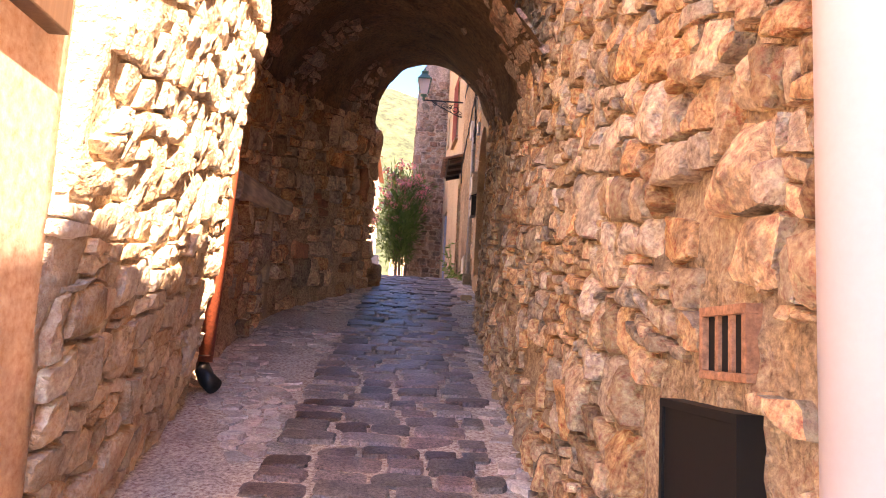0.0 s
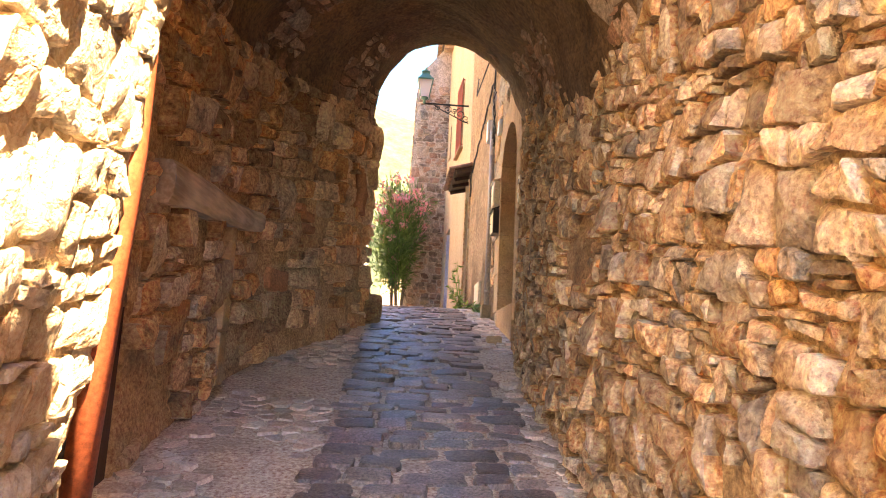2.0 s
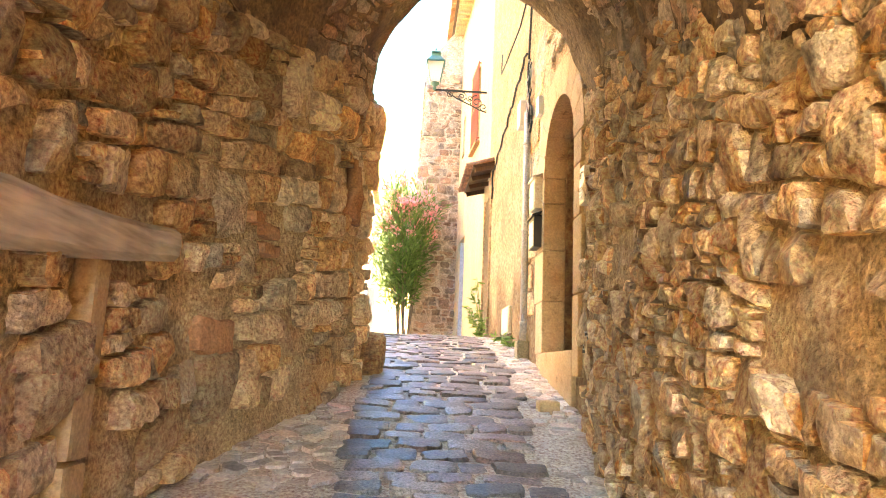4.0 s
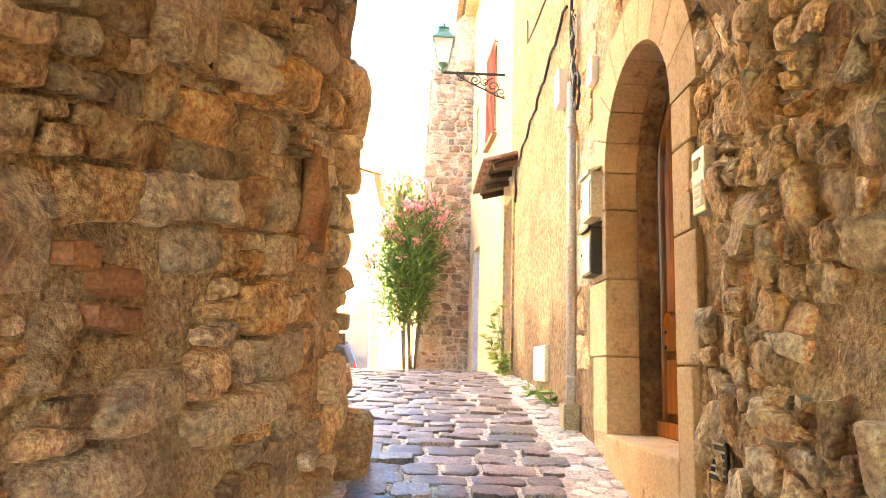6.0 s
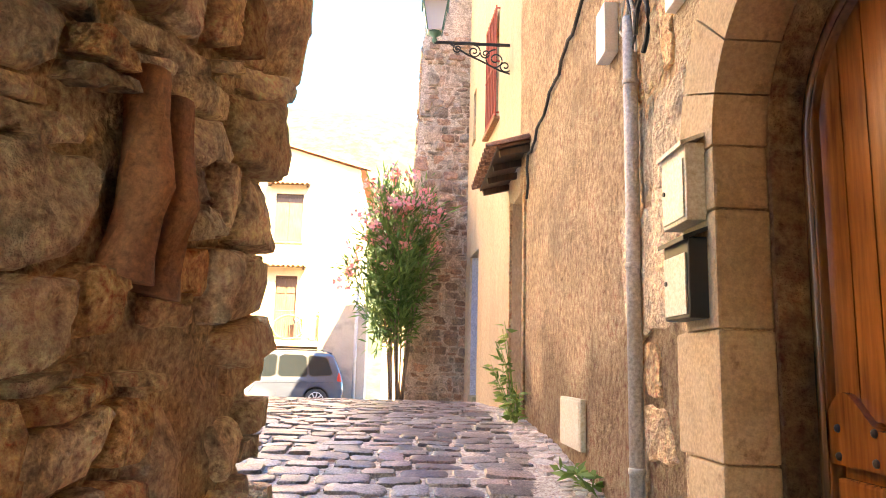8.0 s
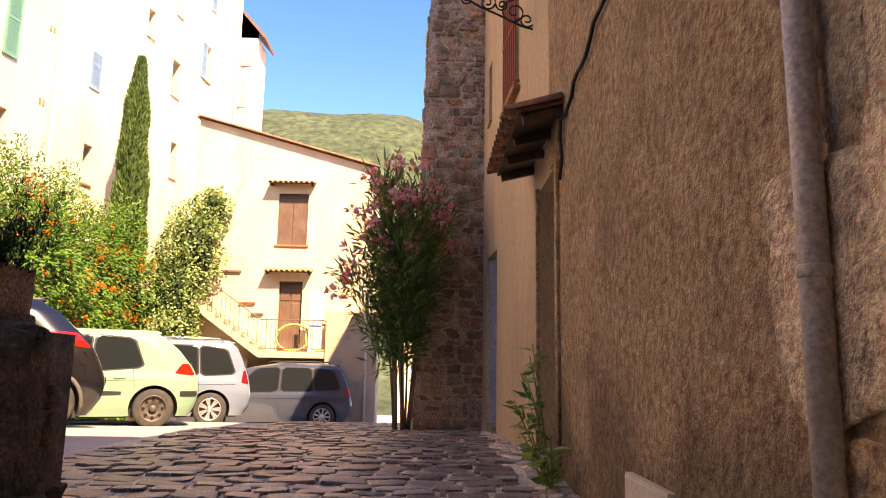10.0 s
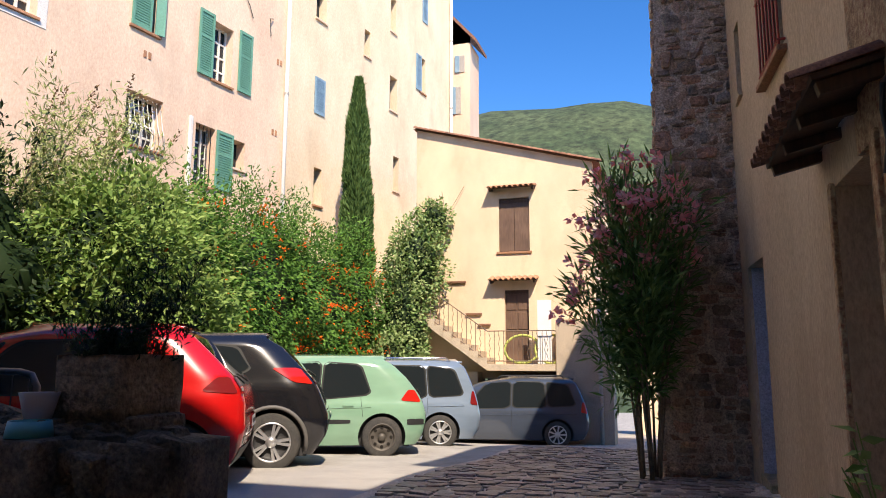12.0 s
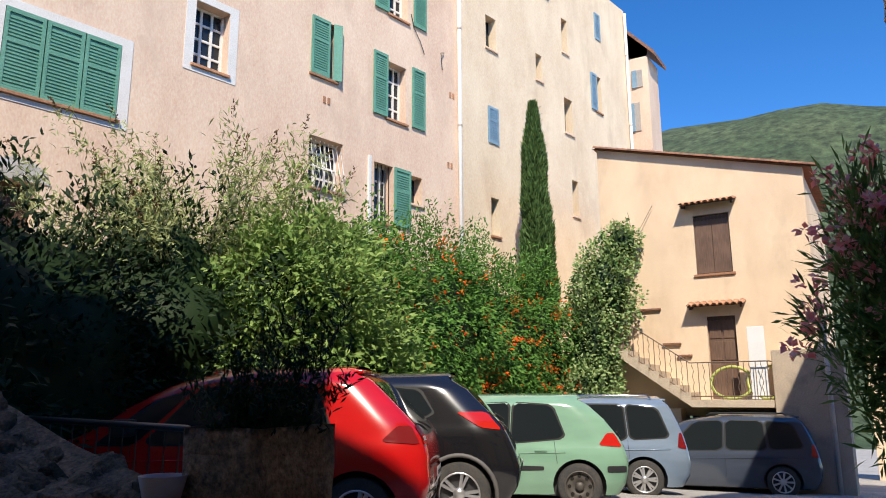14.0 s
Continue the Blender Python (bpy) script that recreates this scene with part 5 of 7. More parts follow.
part("glass", frustum(bmesh.new(), 7.22, 0.085, 7.56, 0.145), M_FROST, lamp, "milky glass body")
for sx, sy in ((-1, -1), (1, -1), (1, 1), (-1, 1)):
    bm = bmesh.new()
    tube(bm, [(sx * 0.086, sy * 0.086, 7.21), (sx * 0.147, sy * 0.147, 7.57)], 0.008, 6)
    part("glazing_bar", bm, M_LAMPGREEN, lamp)
bm = frustum(bmesh.new(), 7.56, 0.165, 7.585, 0.165)
frustum(bm, 7.585, 0.15, 7.68, 0.085)
frustum(bm, 7.68, 0.07, 7.75, 0.06)
frustum(bm, 7.75, 0.085, 7.765, 0.085)
frustum(bm, 7.765, 0.07, 7.81, 0.02)
part("roof", bm, M_LAMPGREEN, lamp, "green metal cap")
bm = bmesh.new()
lathe(bm, [(0.012, 7.80), (0.024, 7.835), (0.008, 7.87)], 10)
part("finial", bm, M_LAMPGREEN, lamp)


# ---- car park: facade of the tall house ----
def fpt(s, z, d=0.0):
    """A point s along the tall facade, z up, d out of it."""
    k = math.hypot(1, 0.175)
    return Vector((-11.4 + 0.175 * s + d / k, 22 + s - 0.175 * d / k, z))


FM = Matrix.Translation(fpt(0, 0)) @ Matrix(((0.985, 0.172, 0, 0), (-0.172, 0.985, 0, 0), (0, 0, 1, 0), (0, 0, 0, 1)))
# local axes of FM: x out of the facade, y along it (1.015 m for each metre of s)
KS = math.hypot(1, 0.175)
M_SHUT = surface("green_shutter_paint", (0.10, 0.28, 0.20), (0.14, 0.34, 0.25), 3, 60, 0.6, 0.1)
M_SHUTB = surface("blue_shutter_paint", (0.18, 0.30, 0.40), (0.24, 0.37, 0.47), 3, 60, 0.6, 0.1)
M_WINWHITE = surface("white_window_frame", (0.70, 0.68, 0.64), (0.78, 0.76, 0.72), 3, 60, 0.5, 0.05)
WINDOWS = [  # s0, s1, z0, z1, style
    (-5.15, -3.25, 8.95, 10.40, "triple"), (-1.88, -1.12, 10.56, 11.95, "panes"), (0.98, 1.72, 11.38, 12.82, "green_one"), (3.38, 4.05, 10.98, 12.55, "green_pair"),
    (1.0, 1.98, 8.66, 9.88, "grille"), (2.97, 3.60, 8.20, 9.72, "green_right"), (4.2, 4.65, 8.9, 9.65, "hole"), (7.44, 7.95, 14.5, 15.6, "hole"), (7.47, 7.98, 11.43, 12.6, "blue"),
    (7.56, 7.94, 8.6, 9.75, "bluehole"), (10.08, 10.44, 14.35, 15.3, "hole"), (11.74, 12.12, 15.97, 17.3, "hole"), (11.74, 12.25, 12.95, 14.25, "hole"), (12.04, 12.43, 10.02, 11.3, "hole"),
    (13.95, 14.36, 14.4, 15.85, "blue_left"), (14.08, 14.5, 17.4, 18.5, "blue"), (3.4, 4.1, 13.9, 15.3, "green_pair"), (10.6, 11.0, 17.6, 18.6, "blue"), (7.4, 7.9, 17.2, 18.3, "hole"),
    (-5.05, -4.40, 6.45, 7.52, "darkdoor"), (-2.85, -2.35, 6.9, 7.75, "arched"), (0.6, 1.4, 14.0, 15.4, "hole")]
ys = sorted({-9.0, 6.1, 16.55, *(w[0] for w in WINDOWS), *(w[1] for w in WINDOWS)})
zs = sorted({1.5, 19.6, *(w[2] for w in WINDOWS), *(w[3] for w in WINDOWS)})
bm = bmesh.new()
cache = {}


def fv(a, z, d):
    key = (round(a, 4), round(z, 4), d)
    if key not in cache:
        cache[key] = bm.verts.new(fpt(a, z, d))
    return cache[key]


def is_hole(a, b, c, d):
    return any(w[0] <= a + 1e-6 and b <= w[1] + 1e-6 and w[2] <= c + 1e-6 and d <= w[3] + 1e-6 for w in WINDOWS)


DEEP = -0.32
for a, b in zip(ys, ys[1:]):
    for c, d in zip(zs, zs[1:]):
        if not is_hole(a, b, c, d):
            bm.faces.new((fv(a, c, 0), fv(b, c, 0), fv(b, d, 0), fv(a, d, 0)))
for s0, s1, z0, z1, _ in WINDOWS:
    aa = [v for v in ys if s0 <= v <= s1]
    zz = [v for v in zs if z0 <= v <= z1]
    for p, q in zip(aa, aa[1:]):
        bm.faces.new((fv(p, z0, 0), fv(q, z0, 0), fv(q, z0, DEEP), fv(p, z0, DEEP)))
        bm.faces.new((fv(p, z1, 0), fv(p, z1, DEEP), fv(q, z1, DEEP), fv(q, z1, 0)))
    for p, q in zip(zz, zz[1:]):
        bm.faces.new((fv(s0, p, 0), fv(s0, p, DEEP), fv(s0, q, DEEP), fv(s0, q, 0)))
        bm.faces.new((fv(s1, p, 0), fv(s1, q, 0), fv(s1, q, DEEP), fv(s1, p, DEEP)))
e = [bm.verts.new(fpt(s, z, d)) for s, z, d in ((-9, 1.5, -6), (16.55, 1.5, -6), (16.55, 19.6, -6), (-9, 19.6, -6))]
f0, f1, f2, f3 = fv(-9, 1.5, 0), fv(16.55, 1.5, 0), fv(16.55, 19.6, 0), fv(-9, 19.6, 0)
for q in ((e[0], e[3], e[2], e[1]), (f1, e[1], e[2], f2), (f3, e[3], e[0], f0), (f2, e[2], e[3], f3), (f0, e[0], e[1], f1)):
    bm.faces.new(q)
facade = structure("wall_facade", bm, M_PINK, "tall weathered pink and cream rendered facade", "wall")
facade.data.materials.append(M_CREAMY)
for p in facade.data.polygons:
    p.material_index = int(p.center.y > 22 + 6.1)


def fbox(bm, s0, s1, z0, z1, d0, d1, bevel=0.0):
    return box(bm, d0, d1, s0 * KS, s1 * KS, z0, z1, bevel, m=FM)


def louvre(ob, s0, s1, z0, z1, d, mat, slats=True):
    """A louvred shutter leaf flat on the wall."""
    leaf = part("shutter", fbox(bmesh.new(), s0, s1, z0, z1, d, d + 0.015), mat, ob, "louvred shutter")
    bm = bmesh.new()
    for a in ((s0, s0 + 0.06, z0, z1), (s1 - 0.06, s1, z0, z1), (s0 + 0.06, s1 - 0.06, z0, z0 + 0.08), (s0 + 0.06, s1 - 0.06, z1 - 0.08, z1), (s0 + 0.06, s1 - 0.06, (z0 + z1) / 2 + 0.12, (z0 + z1) / 2 + 0.19)):
        fbox(bm, *a, d + 0.015, d + 0.04)
    part("frame", bm, mat, leaf)
    bm = bmesh.new()
    n = int((z1 - z0 - 0.16) / 0.062)
    for k in range(n):
        z = z0 + 0.09 + k * 0.062
        fbox(bm, s0 + 0.055, s1 - 0.055, z, z + 0.035, d + 0.012, d + 0.03)
    part("slats", bm, mat, leaf)
    return leaf


wn_count = 2
for s0, s1, z0, z1, style in WINDOWS:
    label = {"triple": "wide window closed by three green louvred shutters", "panes": "white-framed small-paned window in a pale surround", "green_one": "window with one green shutter ajar", "green_pair": "window with open green louvred shutters",
             "grille": "window behind a bellied white iron grille", "green_right": "barred window with one open green shutter", "hole": "small unshuttered deep window", "blue": "window closed by a blue louvred shutter",
             "bluehole": "small window with a blue frame", "blue_left": "window with one open blue shutter", "darkdoor": "dark wooden loft door under a pale arch", "arched": "small arched brick-edged window"}[style]
    ob = thing("window_%d" % wn_count, label, "window", kind="structure")
    wn_count += 1
    part("pane", fbox(bmesh.new(), s0, s1, z0, z1, DEEP + 0.005, DEEP + 0.03), M_DARKWOOD if style == "darkdoor" else M_GLASS, ob)
    if style not in ("triple", "blue", "darkdoor"):
        part("sill", fbox(bmesh.new(), s0 - 0.05, s1 + 0.05, z0 - 0.06, z0, -0.05, 0.06, 0.008), M_TERRA if style != "hole" else M_PINK, ob)
    if style in ("panes", "green_pair", "green_right", "grille"):
        bm = bmesh.new()
        for k in range(4):
            a = s0 + (s1 - s0 - 0.05) * k / 3
            fbox(bm, a, a + 0.05, z0, z1, DEEP + 0.03, DEEP + 0.07)
        for k in range(5):
            c = z0 + (z1 - z0 - 0.045) * k / 4
            fbox(bm, s0, s1, c, c + 0.045, DEEP + 0.03, DEEP + 0.065)
        part("glazing_frame", bm, M_WINWHITE, ob, "white glazing bars")
    if style == "panes" or style == "triple":
        bm = bmesh.new()
        for a in ((s0 - 0.2, s0, z0 - 0.16, z1 + 0.16), (s1, s1 + 0.2, z0 - 0.16, z1 + 0.16), (s0, s1, z1, z1 + 0.16), (s0, s1, z0 - 0.16, z0 - 0.065)):
            fbox(bm, *a, 0.0, 0.012)
        part("surround", bm, M_WINWHITE, ob, "pale painted surround")
    if style == "triple":
        w3 = (s1 - s0) / 3
        for k in range(3):
            louvre(ob, s0 + k * w3 + 0.01, s0 + (k + 1) * w3 - 0.01, z0, z1, -0.02, M_SHUT)
        part("sill", fbox(bmesh.new(), s0 - 0.05, s1 + 0.05, z0 - 0.06, z0, -0.05, 0.07, 0.008), M_TERRA, ob)
    if style == "green_one":
        louvre(ob, s0 - 0.02, s0 + 0.5, z0, z1, 0.02, M_SHUT)
        part("shutter", box(bmesh.new(), -0.02, 0.02, 0, 0.22, z0, z1, m=FM @ pose(0.02, (s1 - 0.12) * KS, 0, 0, 0, -25)), M_SHUT, ob)
    if style == "green_pair":
        louvre(ob, s0 - 0.5, s0 - 0.02, z0, z1 + 0.12, 0.02, M_SHUT)
        louvre(ob, s1 + 0.2, s1 + 0.68, z0, z1 + 0.12, 0.02, M_SHUT)
    if style == "green_right":
        louvre(ob, s1 + 0.03, s1 + 0.6, z0, z1, 0.02, M_SHUT)
        for k in range(5):
            bm = bmesh.new()
            a = s0 + 0.06 + k * 0.125
            tube(bm, [fpt(a, z0, -0.08), fpt(a, z1, -0.08)], 0.012, 6)
            part("bar", bm, M_IRON, ob)
        part("post", fbox(bmesh.new(), s0 - 0.22, s0 - 0.13, z0 - 0.6, z1 + 0.1, 0.0, 0.06, 0.01), M_WINWHITE, ob)
    if style == "grille":
        for k in range(8):
            a = s0 + 0.06 + (s1 - s0 - 0.12) * k / 7
            bm = bmesh.new()
            tube(bm, [fpt(a + 0.02 * math.sin(i * 1.5), z0 - 0.1 + (z1 - z0) * i / 8, 0.02 + 0.18 * math.exp(-((i - 2.3) / 2.0) ** 2)) for i in range(9)], 0.012, 6)
            part("bar", bm, M_WINWHITE, ob, smooth=True)
    if style == "blue":
        louvre(ob, s0 + 0.01, s1 - 0.01, z0, z1, 0.0, M_SHUTB)
    if style == "blue_left":
        louvre(ob, s0 - 0.36, s0 + 0.04, z0, z1, 0.02, M_SHUTB)
    if style == "bluehole":
        part("jamb", fbox(bmesh.new(), s0, s0 + 0.06, z0, z1, DEEP + 0.03, -0.05), M_SHUTB, ob)
    if style == "darkdoor":
        bm = bmesh.new()
        pts = [fpt((s0 + s1) / 2 + math.cos(a) * 0.52, z1 - 0.02 + math.sin(a) * 0.38, 0.015) for a in np.linspace(0, math.pi, 12)]
        bm.faces.new([bm.verts.new(p) for p in pts][::-1])
        part("arch_stone", thicken(bm, 0.02), M_WINWHITE, ob, "pale arch stone")
    if style == "arched":
        bm = bmesh.new()
        tube(bm, [fpt((s0 + s1) / 2 + math.cos(a) * 0.3, z0 + 0.4 + math.sin(a) * 0.45, 0.01) for a in np.linspace(0, math.pi, 14)], 0.05, 6)
        part("brick_arch", bm, M_TERRA, ob)

for s, lab, r in ((6.1, "pale grey downpipe between two rendered house fronts", 0.06), (16.45, "pale downpipe at the end of the facade", 0.06)):
    ob = thing("downpipe", lab, "pipe", group="facade downpipes")
    bm = bmesh.new()
    tube(bm, [fpt(s, 3.0, 0.09), fpt(s, 19.4, 0.09)], r, 10)
    part("pipe_length", bm, M_WINWHITE, ob, smooth=True)
    for z in (8.5, 11.5, 14.5, 17.5):
        bm = bmesh.new()
        tube(bm, [fpt(s, z, 0.09), fpt(s, z + 0.06, 0.09)], r + 0.012, 10)
        part("collar", bm, M_GREYPIPE, ob)
for s, z in ((1.35, 10.75), (6.0 - 0.35, 10.2), (5.75, 12.3)):
    ob = thing("wall_vent", "pair of small clay vents in the facade", "vent", group="facade vents")
    for k in (0, 1):
        part("clay_slot", fbox(bmesh.new(), s + k * 0.13, s + k * 0.13 + 0.07, z, z + 0.16, -0.01, 0.02), M_TERRA, ob)
bm = bmesh.new()
tube(bm, [fpt(4.2, 14.2, 0.03), fpt(4.3, 13.8, 0.05), fpt(4.55, 13.5, 0.04), fpt(4.7, 13.2, 0.04)], 0.012, 6)
one("facade_cable", "loose black cable end hanging on the facade", "cable", bm, M_CABLE)
bm = bmesh.new()
tube(bm, [fpt(5.5, 13.55, 0.03), fpt(5.3, 13.45, 0.1), fpt(5.42, 13.0, 0.04)], 0.014, 6)
one("wall_hook", "bent iron hook on the facade", "hook", bm, M_CABLE)

# taller block beyond, with a projecting eave
far = thing("apartment_building", "cream rendered corner block with a tiled overhanging eave", "building")
bm = bmesh.new()
box(bm, -14, -8.3, 41.0, 42.6, 2, 18.6)
part("wall", bm, M_PINK, far)
bm = bmesh.new()
vs = [bm.verts.new(p) for p in ((-9.45, 40.8, 20.2), (-7.95, 40.8, 18.5), (-7.95, 42.8, 18.5), (-9.45, 42.8, 20.2), (-9.45, 40.8, 20.38), (-7.95, 40.8, 18.68), (-7.95, 42.8, 18.68), (-9.45, 42.8, 20.38))]
for f in ((0, 3, 2, 1), (4, 5, 6, 7), (0, 1, 5, 4), (2, 3, 7, 6), (1, 2, 6, 5), (0, 4, 7, 3)):
    bm.faces.new([vs[i] for i in f])
part("roof", bm, M_TERRADARK, far)
bm = bmesh.new()
vs = [bm.verts.new(p) for p in ((-9.5, 41.0, 18.6), (-8.3, 41.0, 18.6), (-8.3, 41.0, 18.95), (-9.5, 41.0, 20.3))]
bm.faces.new(vs)
part("gable", thicken(bm, 0.3), M_PINK, far)
for x0, z0, z1 in ((-8.98, 15.2, 16.5), (-8.80, 17.2, 18.0)):
    win = part("window", box(bmesh.new(), x0, x0 + 0.24, 40.96, 40.99, z0, z1), M_GREY, far)
    part("shutter", box(bmesh.new(), x0 - 0.22, x0, 40.93, 40.98, z0, z1), M_SHUTB, win)

# ---- end house ----
HY = 30.0
eh = thing("house", "small yellow-ochre rendered house with outside stair", "house")
holes = [(-4.5, -3.64, 6.98, 8.5), (-4.36, -3.69, 3.92, 5.92), (-5.0, -3.0, 1.5, 3.52)]
xs_ = sorted({-6.95, -1.9, *(h[0] for h in holes), *(h[1] for h in holes)})
zs_ = sorted({1.4, 9.3, *(h[2] for h in holes), *(h[3] for h in holes)})
bm = bmesh.new()
for a, b in zip(xs_, xs_[1:]):
    for c, d in zip(zs_, zs_[1:]):
        if not any(h[0] <= a and b <= h[1] and h[2] <= c and d <= h[3] for h in holes):
            box(bm, a, b, HY, HY + 0.35, c, d)
vs = [bm.verts.new(p) for p in ((-6.95, HY, 9.3), (-1.9, HY, 9.3), (-1.9, HY, 9.36), (-6.95, HY, 10.74), (-6.95, HY + 0.35, 9.3), (-1.9, HY + 0.35, 9.3), (-1.9, HY + 0.35, 9.36), (-6.95, HY + 0.35, 10.74))]
for f in ((0, 1, 2, 3), (7, 6, 5, 4), (0, 3, 7, 4), (1, 5, 6, 2)):
    bm.faces.new([vs[i] for i in f])
merge_blocks(bm)
part("wall", bm, M_OCHRE, eh)
part("side_wall", box(bmesh.new(), -6.95, -6.65, HY + 0.35, 35, 1.4, 10.4), M_OCHRE, eh)
part("side_wall", box(bmesh.new(), -2.2, -1.9, HY + 0.35, 35, 1.4, 9.2), M_OCHRE, eh)
bm = bmesh.new()
vs = [bm.verts.new(p) for p in ((-7.05, HY - 0.12, 10.76), (-1.7, HY - 0.12, 9.32), (-1.7, 35.2, 9.32), (-7.05, 35.2, 10.76))]
bm.faces.new(vs)
roof_e = part("roof", thicken(bm, -0.08), M_TERRADARK, eh, "clay tile roof with a thin edge")
for k in range(34):
    q = k / 33
    x = -7.0 + 5.25 * q
    new_t = part("verge_tile", tile_bm(0.17, 0.09, pose(x, HY - 0.10, 10.78 - 1.44 * (x + 7.05) / 5.35, 0, 15.1, 0)), M_TERRADARK, roof_e)
win = part("window", box(bmesh.new(), -4.5, -3.64, HY + 0.10, HY + 0.14, 6.98, 8.5), M_SHUTBROWN, eh, "window closed by brown shutters")
for x0 in (-4.49, -4.065):
    sh = part("shutter", box(bmesh.new(), x0, x0 + 0.415, HY + 0.04, HY + 0.075, 7.0, 8.38, 0.004), M_SHUTBROWN, win)
for k in range(10):
    part("valance_scallop", lathe(bmesh.new(), [(0.048, -0.008), (0.048, 0.008)], 10, pose(-4.46 + k * 0.087, HY + 0.03, 8.40, 90, 0, 0)), M_DARKWOOD, win)
part("sill", box(bmesh.new(), -4.56, -3.58, HY - 0.05, HY + 0.1, 6.92, 6.98, 0.008), M_TERRA, win, "terracotta sill")
dr = part("door", box(bmesh.new(), -4.36, -3.69, HY + 0.12, HY + 0.16, 3.92, 5.92), M_SHUTBROWN, eh, "brown panelled door")
for x0 in (-4.32, -4.0):
    for z0, z1 in ((4.0, 4.75), (4.85, 5.3), (5.38, 5.8)):
        part("panel", box(bmesh.new(), x0, x0 + 0.27, HY + 0.10, HY + 0.125, z0, z1, 0.006), M_SHUTBROWN, dr)
for k in range(8):
    part("valance_scallop", lathe(bmesh.new(), [(0.046, -0.008), (0.046, 0.008)], 10, pose(-4.32 + k * 0.083, HY + 0.07, 5.86, 90, 0, 0)), M_DARKWOOD, dr)
# the garage's inner shade is a black sheet
part("garage_shade_sheet", box(bmesh.new(), -5.0, -3.0, HY + 0.6, HY + 0.7, 1.5, 3.6), M_GAP, eh, "black sheet standing in for the shade inside the open garage")
for x, z, w_ in ((-6.0, 6.15, 0.55), (-5.45, 5.25, 0.45), (-5.1, 4.95, 0.35)):
    part("ledge_stone", box(bmesh.new(), x, x + w_, HY - 0.08, HY - 0.001, z, z + 0.05, 0.006), M_TERRADARK, eh, "projecting stone ledge")
canopy(pose(-4.1, HY, 8.82, 0, 0, -90), 1.35, 0.34, "row of clay tiles over the shuttered window", M_TERRA, 2)
canopy(pose(-4.08, HY, 6.24, 0, 0, -90), 1.35, 0.34, "row of clay tiles over the upper door", M_TERRA, 2)
# stair with landing
stair = thing("outside_stair", "rendered outside stair rising to a landing", "stairs")
LY0 = HY - 1.0
bm = bmesh.new()
box(bm, -4.62, -2.86, LY0, HY, 3.74, 3.91, 0.01)
part("landing", bm, M_CONC2, stair)
n_st = 9
for k in range(n_st):
    x1, z = -4.62 - k * 0.24, 3.91 + (k + 1) * 0.17
    bm = bmesh.new()
    vs = []
    for y in (LY0, HY):
        vs.append([bm.verts.new(p) for p in ((x1 - 0.25, y, z), (x1, y, z), (x1, y, z - 0.33), (x1 - 0.25, y, z - 0.16))])
    bm.faces.new(vs[0][::-1])
    bm.faces.new(vs[1])
    for i in range(4):
        bm.faces.new((vs[0][i], vs[0][(i + 1) % 4], vs[1][(i + 1) % 4], vs[1][i]))
    bmesh.ops.recalc_face_normals(bm, faces=bm.faces)
    part("step", bm, M_CONC2, stair)
bm = bmesh.new()
box(bm, -6.75, -5.0, LY0 + 0.5, HY - 0.01, 1.6, 3.7)
part("supporting_wall", bm, M_OCHRE, stair)
rail = thing("railing", "wavy wrought-iron railing along the stair", "railing")


def rail_z(x):
    return 3.91 if x > -4.62 else 3.91 + (-4.62 - x) / 0.24 * 0.17


for dz in (0.08, 0.85):
    bm = bmesh.new()
    tube(bm, [(-6.72, LY0 + 0.04, rail_z(-6.72) + dz), (-4.62, LY0 + 0.04, 3.91 + dz), (-2.9, LY0 + 0.04, 3.91 + dz), (-2.9, HY - 0.02, 3.91 + dz)], 0.016, 6)
    part("handrail", bm, M_IRONB, rail)
k = 0
x = -6.68
while x < -2.88:
    z = rail_z(x)
    bm = bmesh.new()
    if k % 2:
        tube(bm, [(x + 0.018 * math.sin(i * 1.57), LY0 + 0.04, z + 0.08 + 0.77 * i / 12) for i in range(13)], 0.009, 5)
    else:
        tube(bm, [(x, LY0 + 0.04, z + 0.0), (x, LY0 + 0.04, z + 0.85)], 0.010, 5)
    part("baluster", bm, M_IRONB, rail)
    x += 0.125
    k += 1
bm = bmesh.new()
box(bm, -3.32, -2.96, LY0 + 0.16, LY0 + 0.20, 3.92, 5.55, 0.01, m=None)
one("white_board", "tall white board standing on the landing", "board", bm, M_WHITE)
for cx, rr in ((-3.75, 0.46), (-3.0, 0.40)):
    bm = bmesh.new()
    tube(bm, [(cx + rr * math.cos(a), LY0 + 0.28 + 0.1 * math.sin(a), 4.30 + 0.36 * math.sin(a)) for a in np.linspace(0, math.tau, 28)[:-1]], 0.035, 8, closed=True)
    one("hose_coil", "yellow-green hoop leaning on the railing", "hoop", bm, M_HOSE, True, "hoops on the landing")
ac = thing("air_conditioner", "white air conditioning unit under the stair", "air conditioner", pose(-6.1, LY0 + 0.25, 0))
part("case", box(bmesh.new(), -0.4, 0.4, 0.0, 0.24, 3.15, 3.7, 0.015), M_WHITE, ac)
part("fan_grille", lathe(bmesh.new(), [(0.21, 0.0), (0.21, 0.012), (0.18, 0.014), (0.05, 0.014)], 24, pose(-0.08, 0.0, 3.42, 90, 0, 0)), M_BLACKP, ac)
bm = bmesh.new()
box(bm, -2.85, -1.45, HY - 0.9, HY, 1.5, 5.0, 0.02)
structure("wall_annex", bm, M_ANNEX, "grey-stained rendered stub wall beside the landing", "wall")
bm = bmesh.new()
tube(bm, [(-1.75, HY - 0.95, 1.6), (-1.75, HY - 0.95, 5.6)], 0.05, 10)
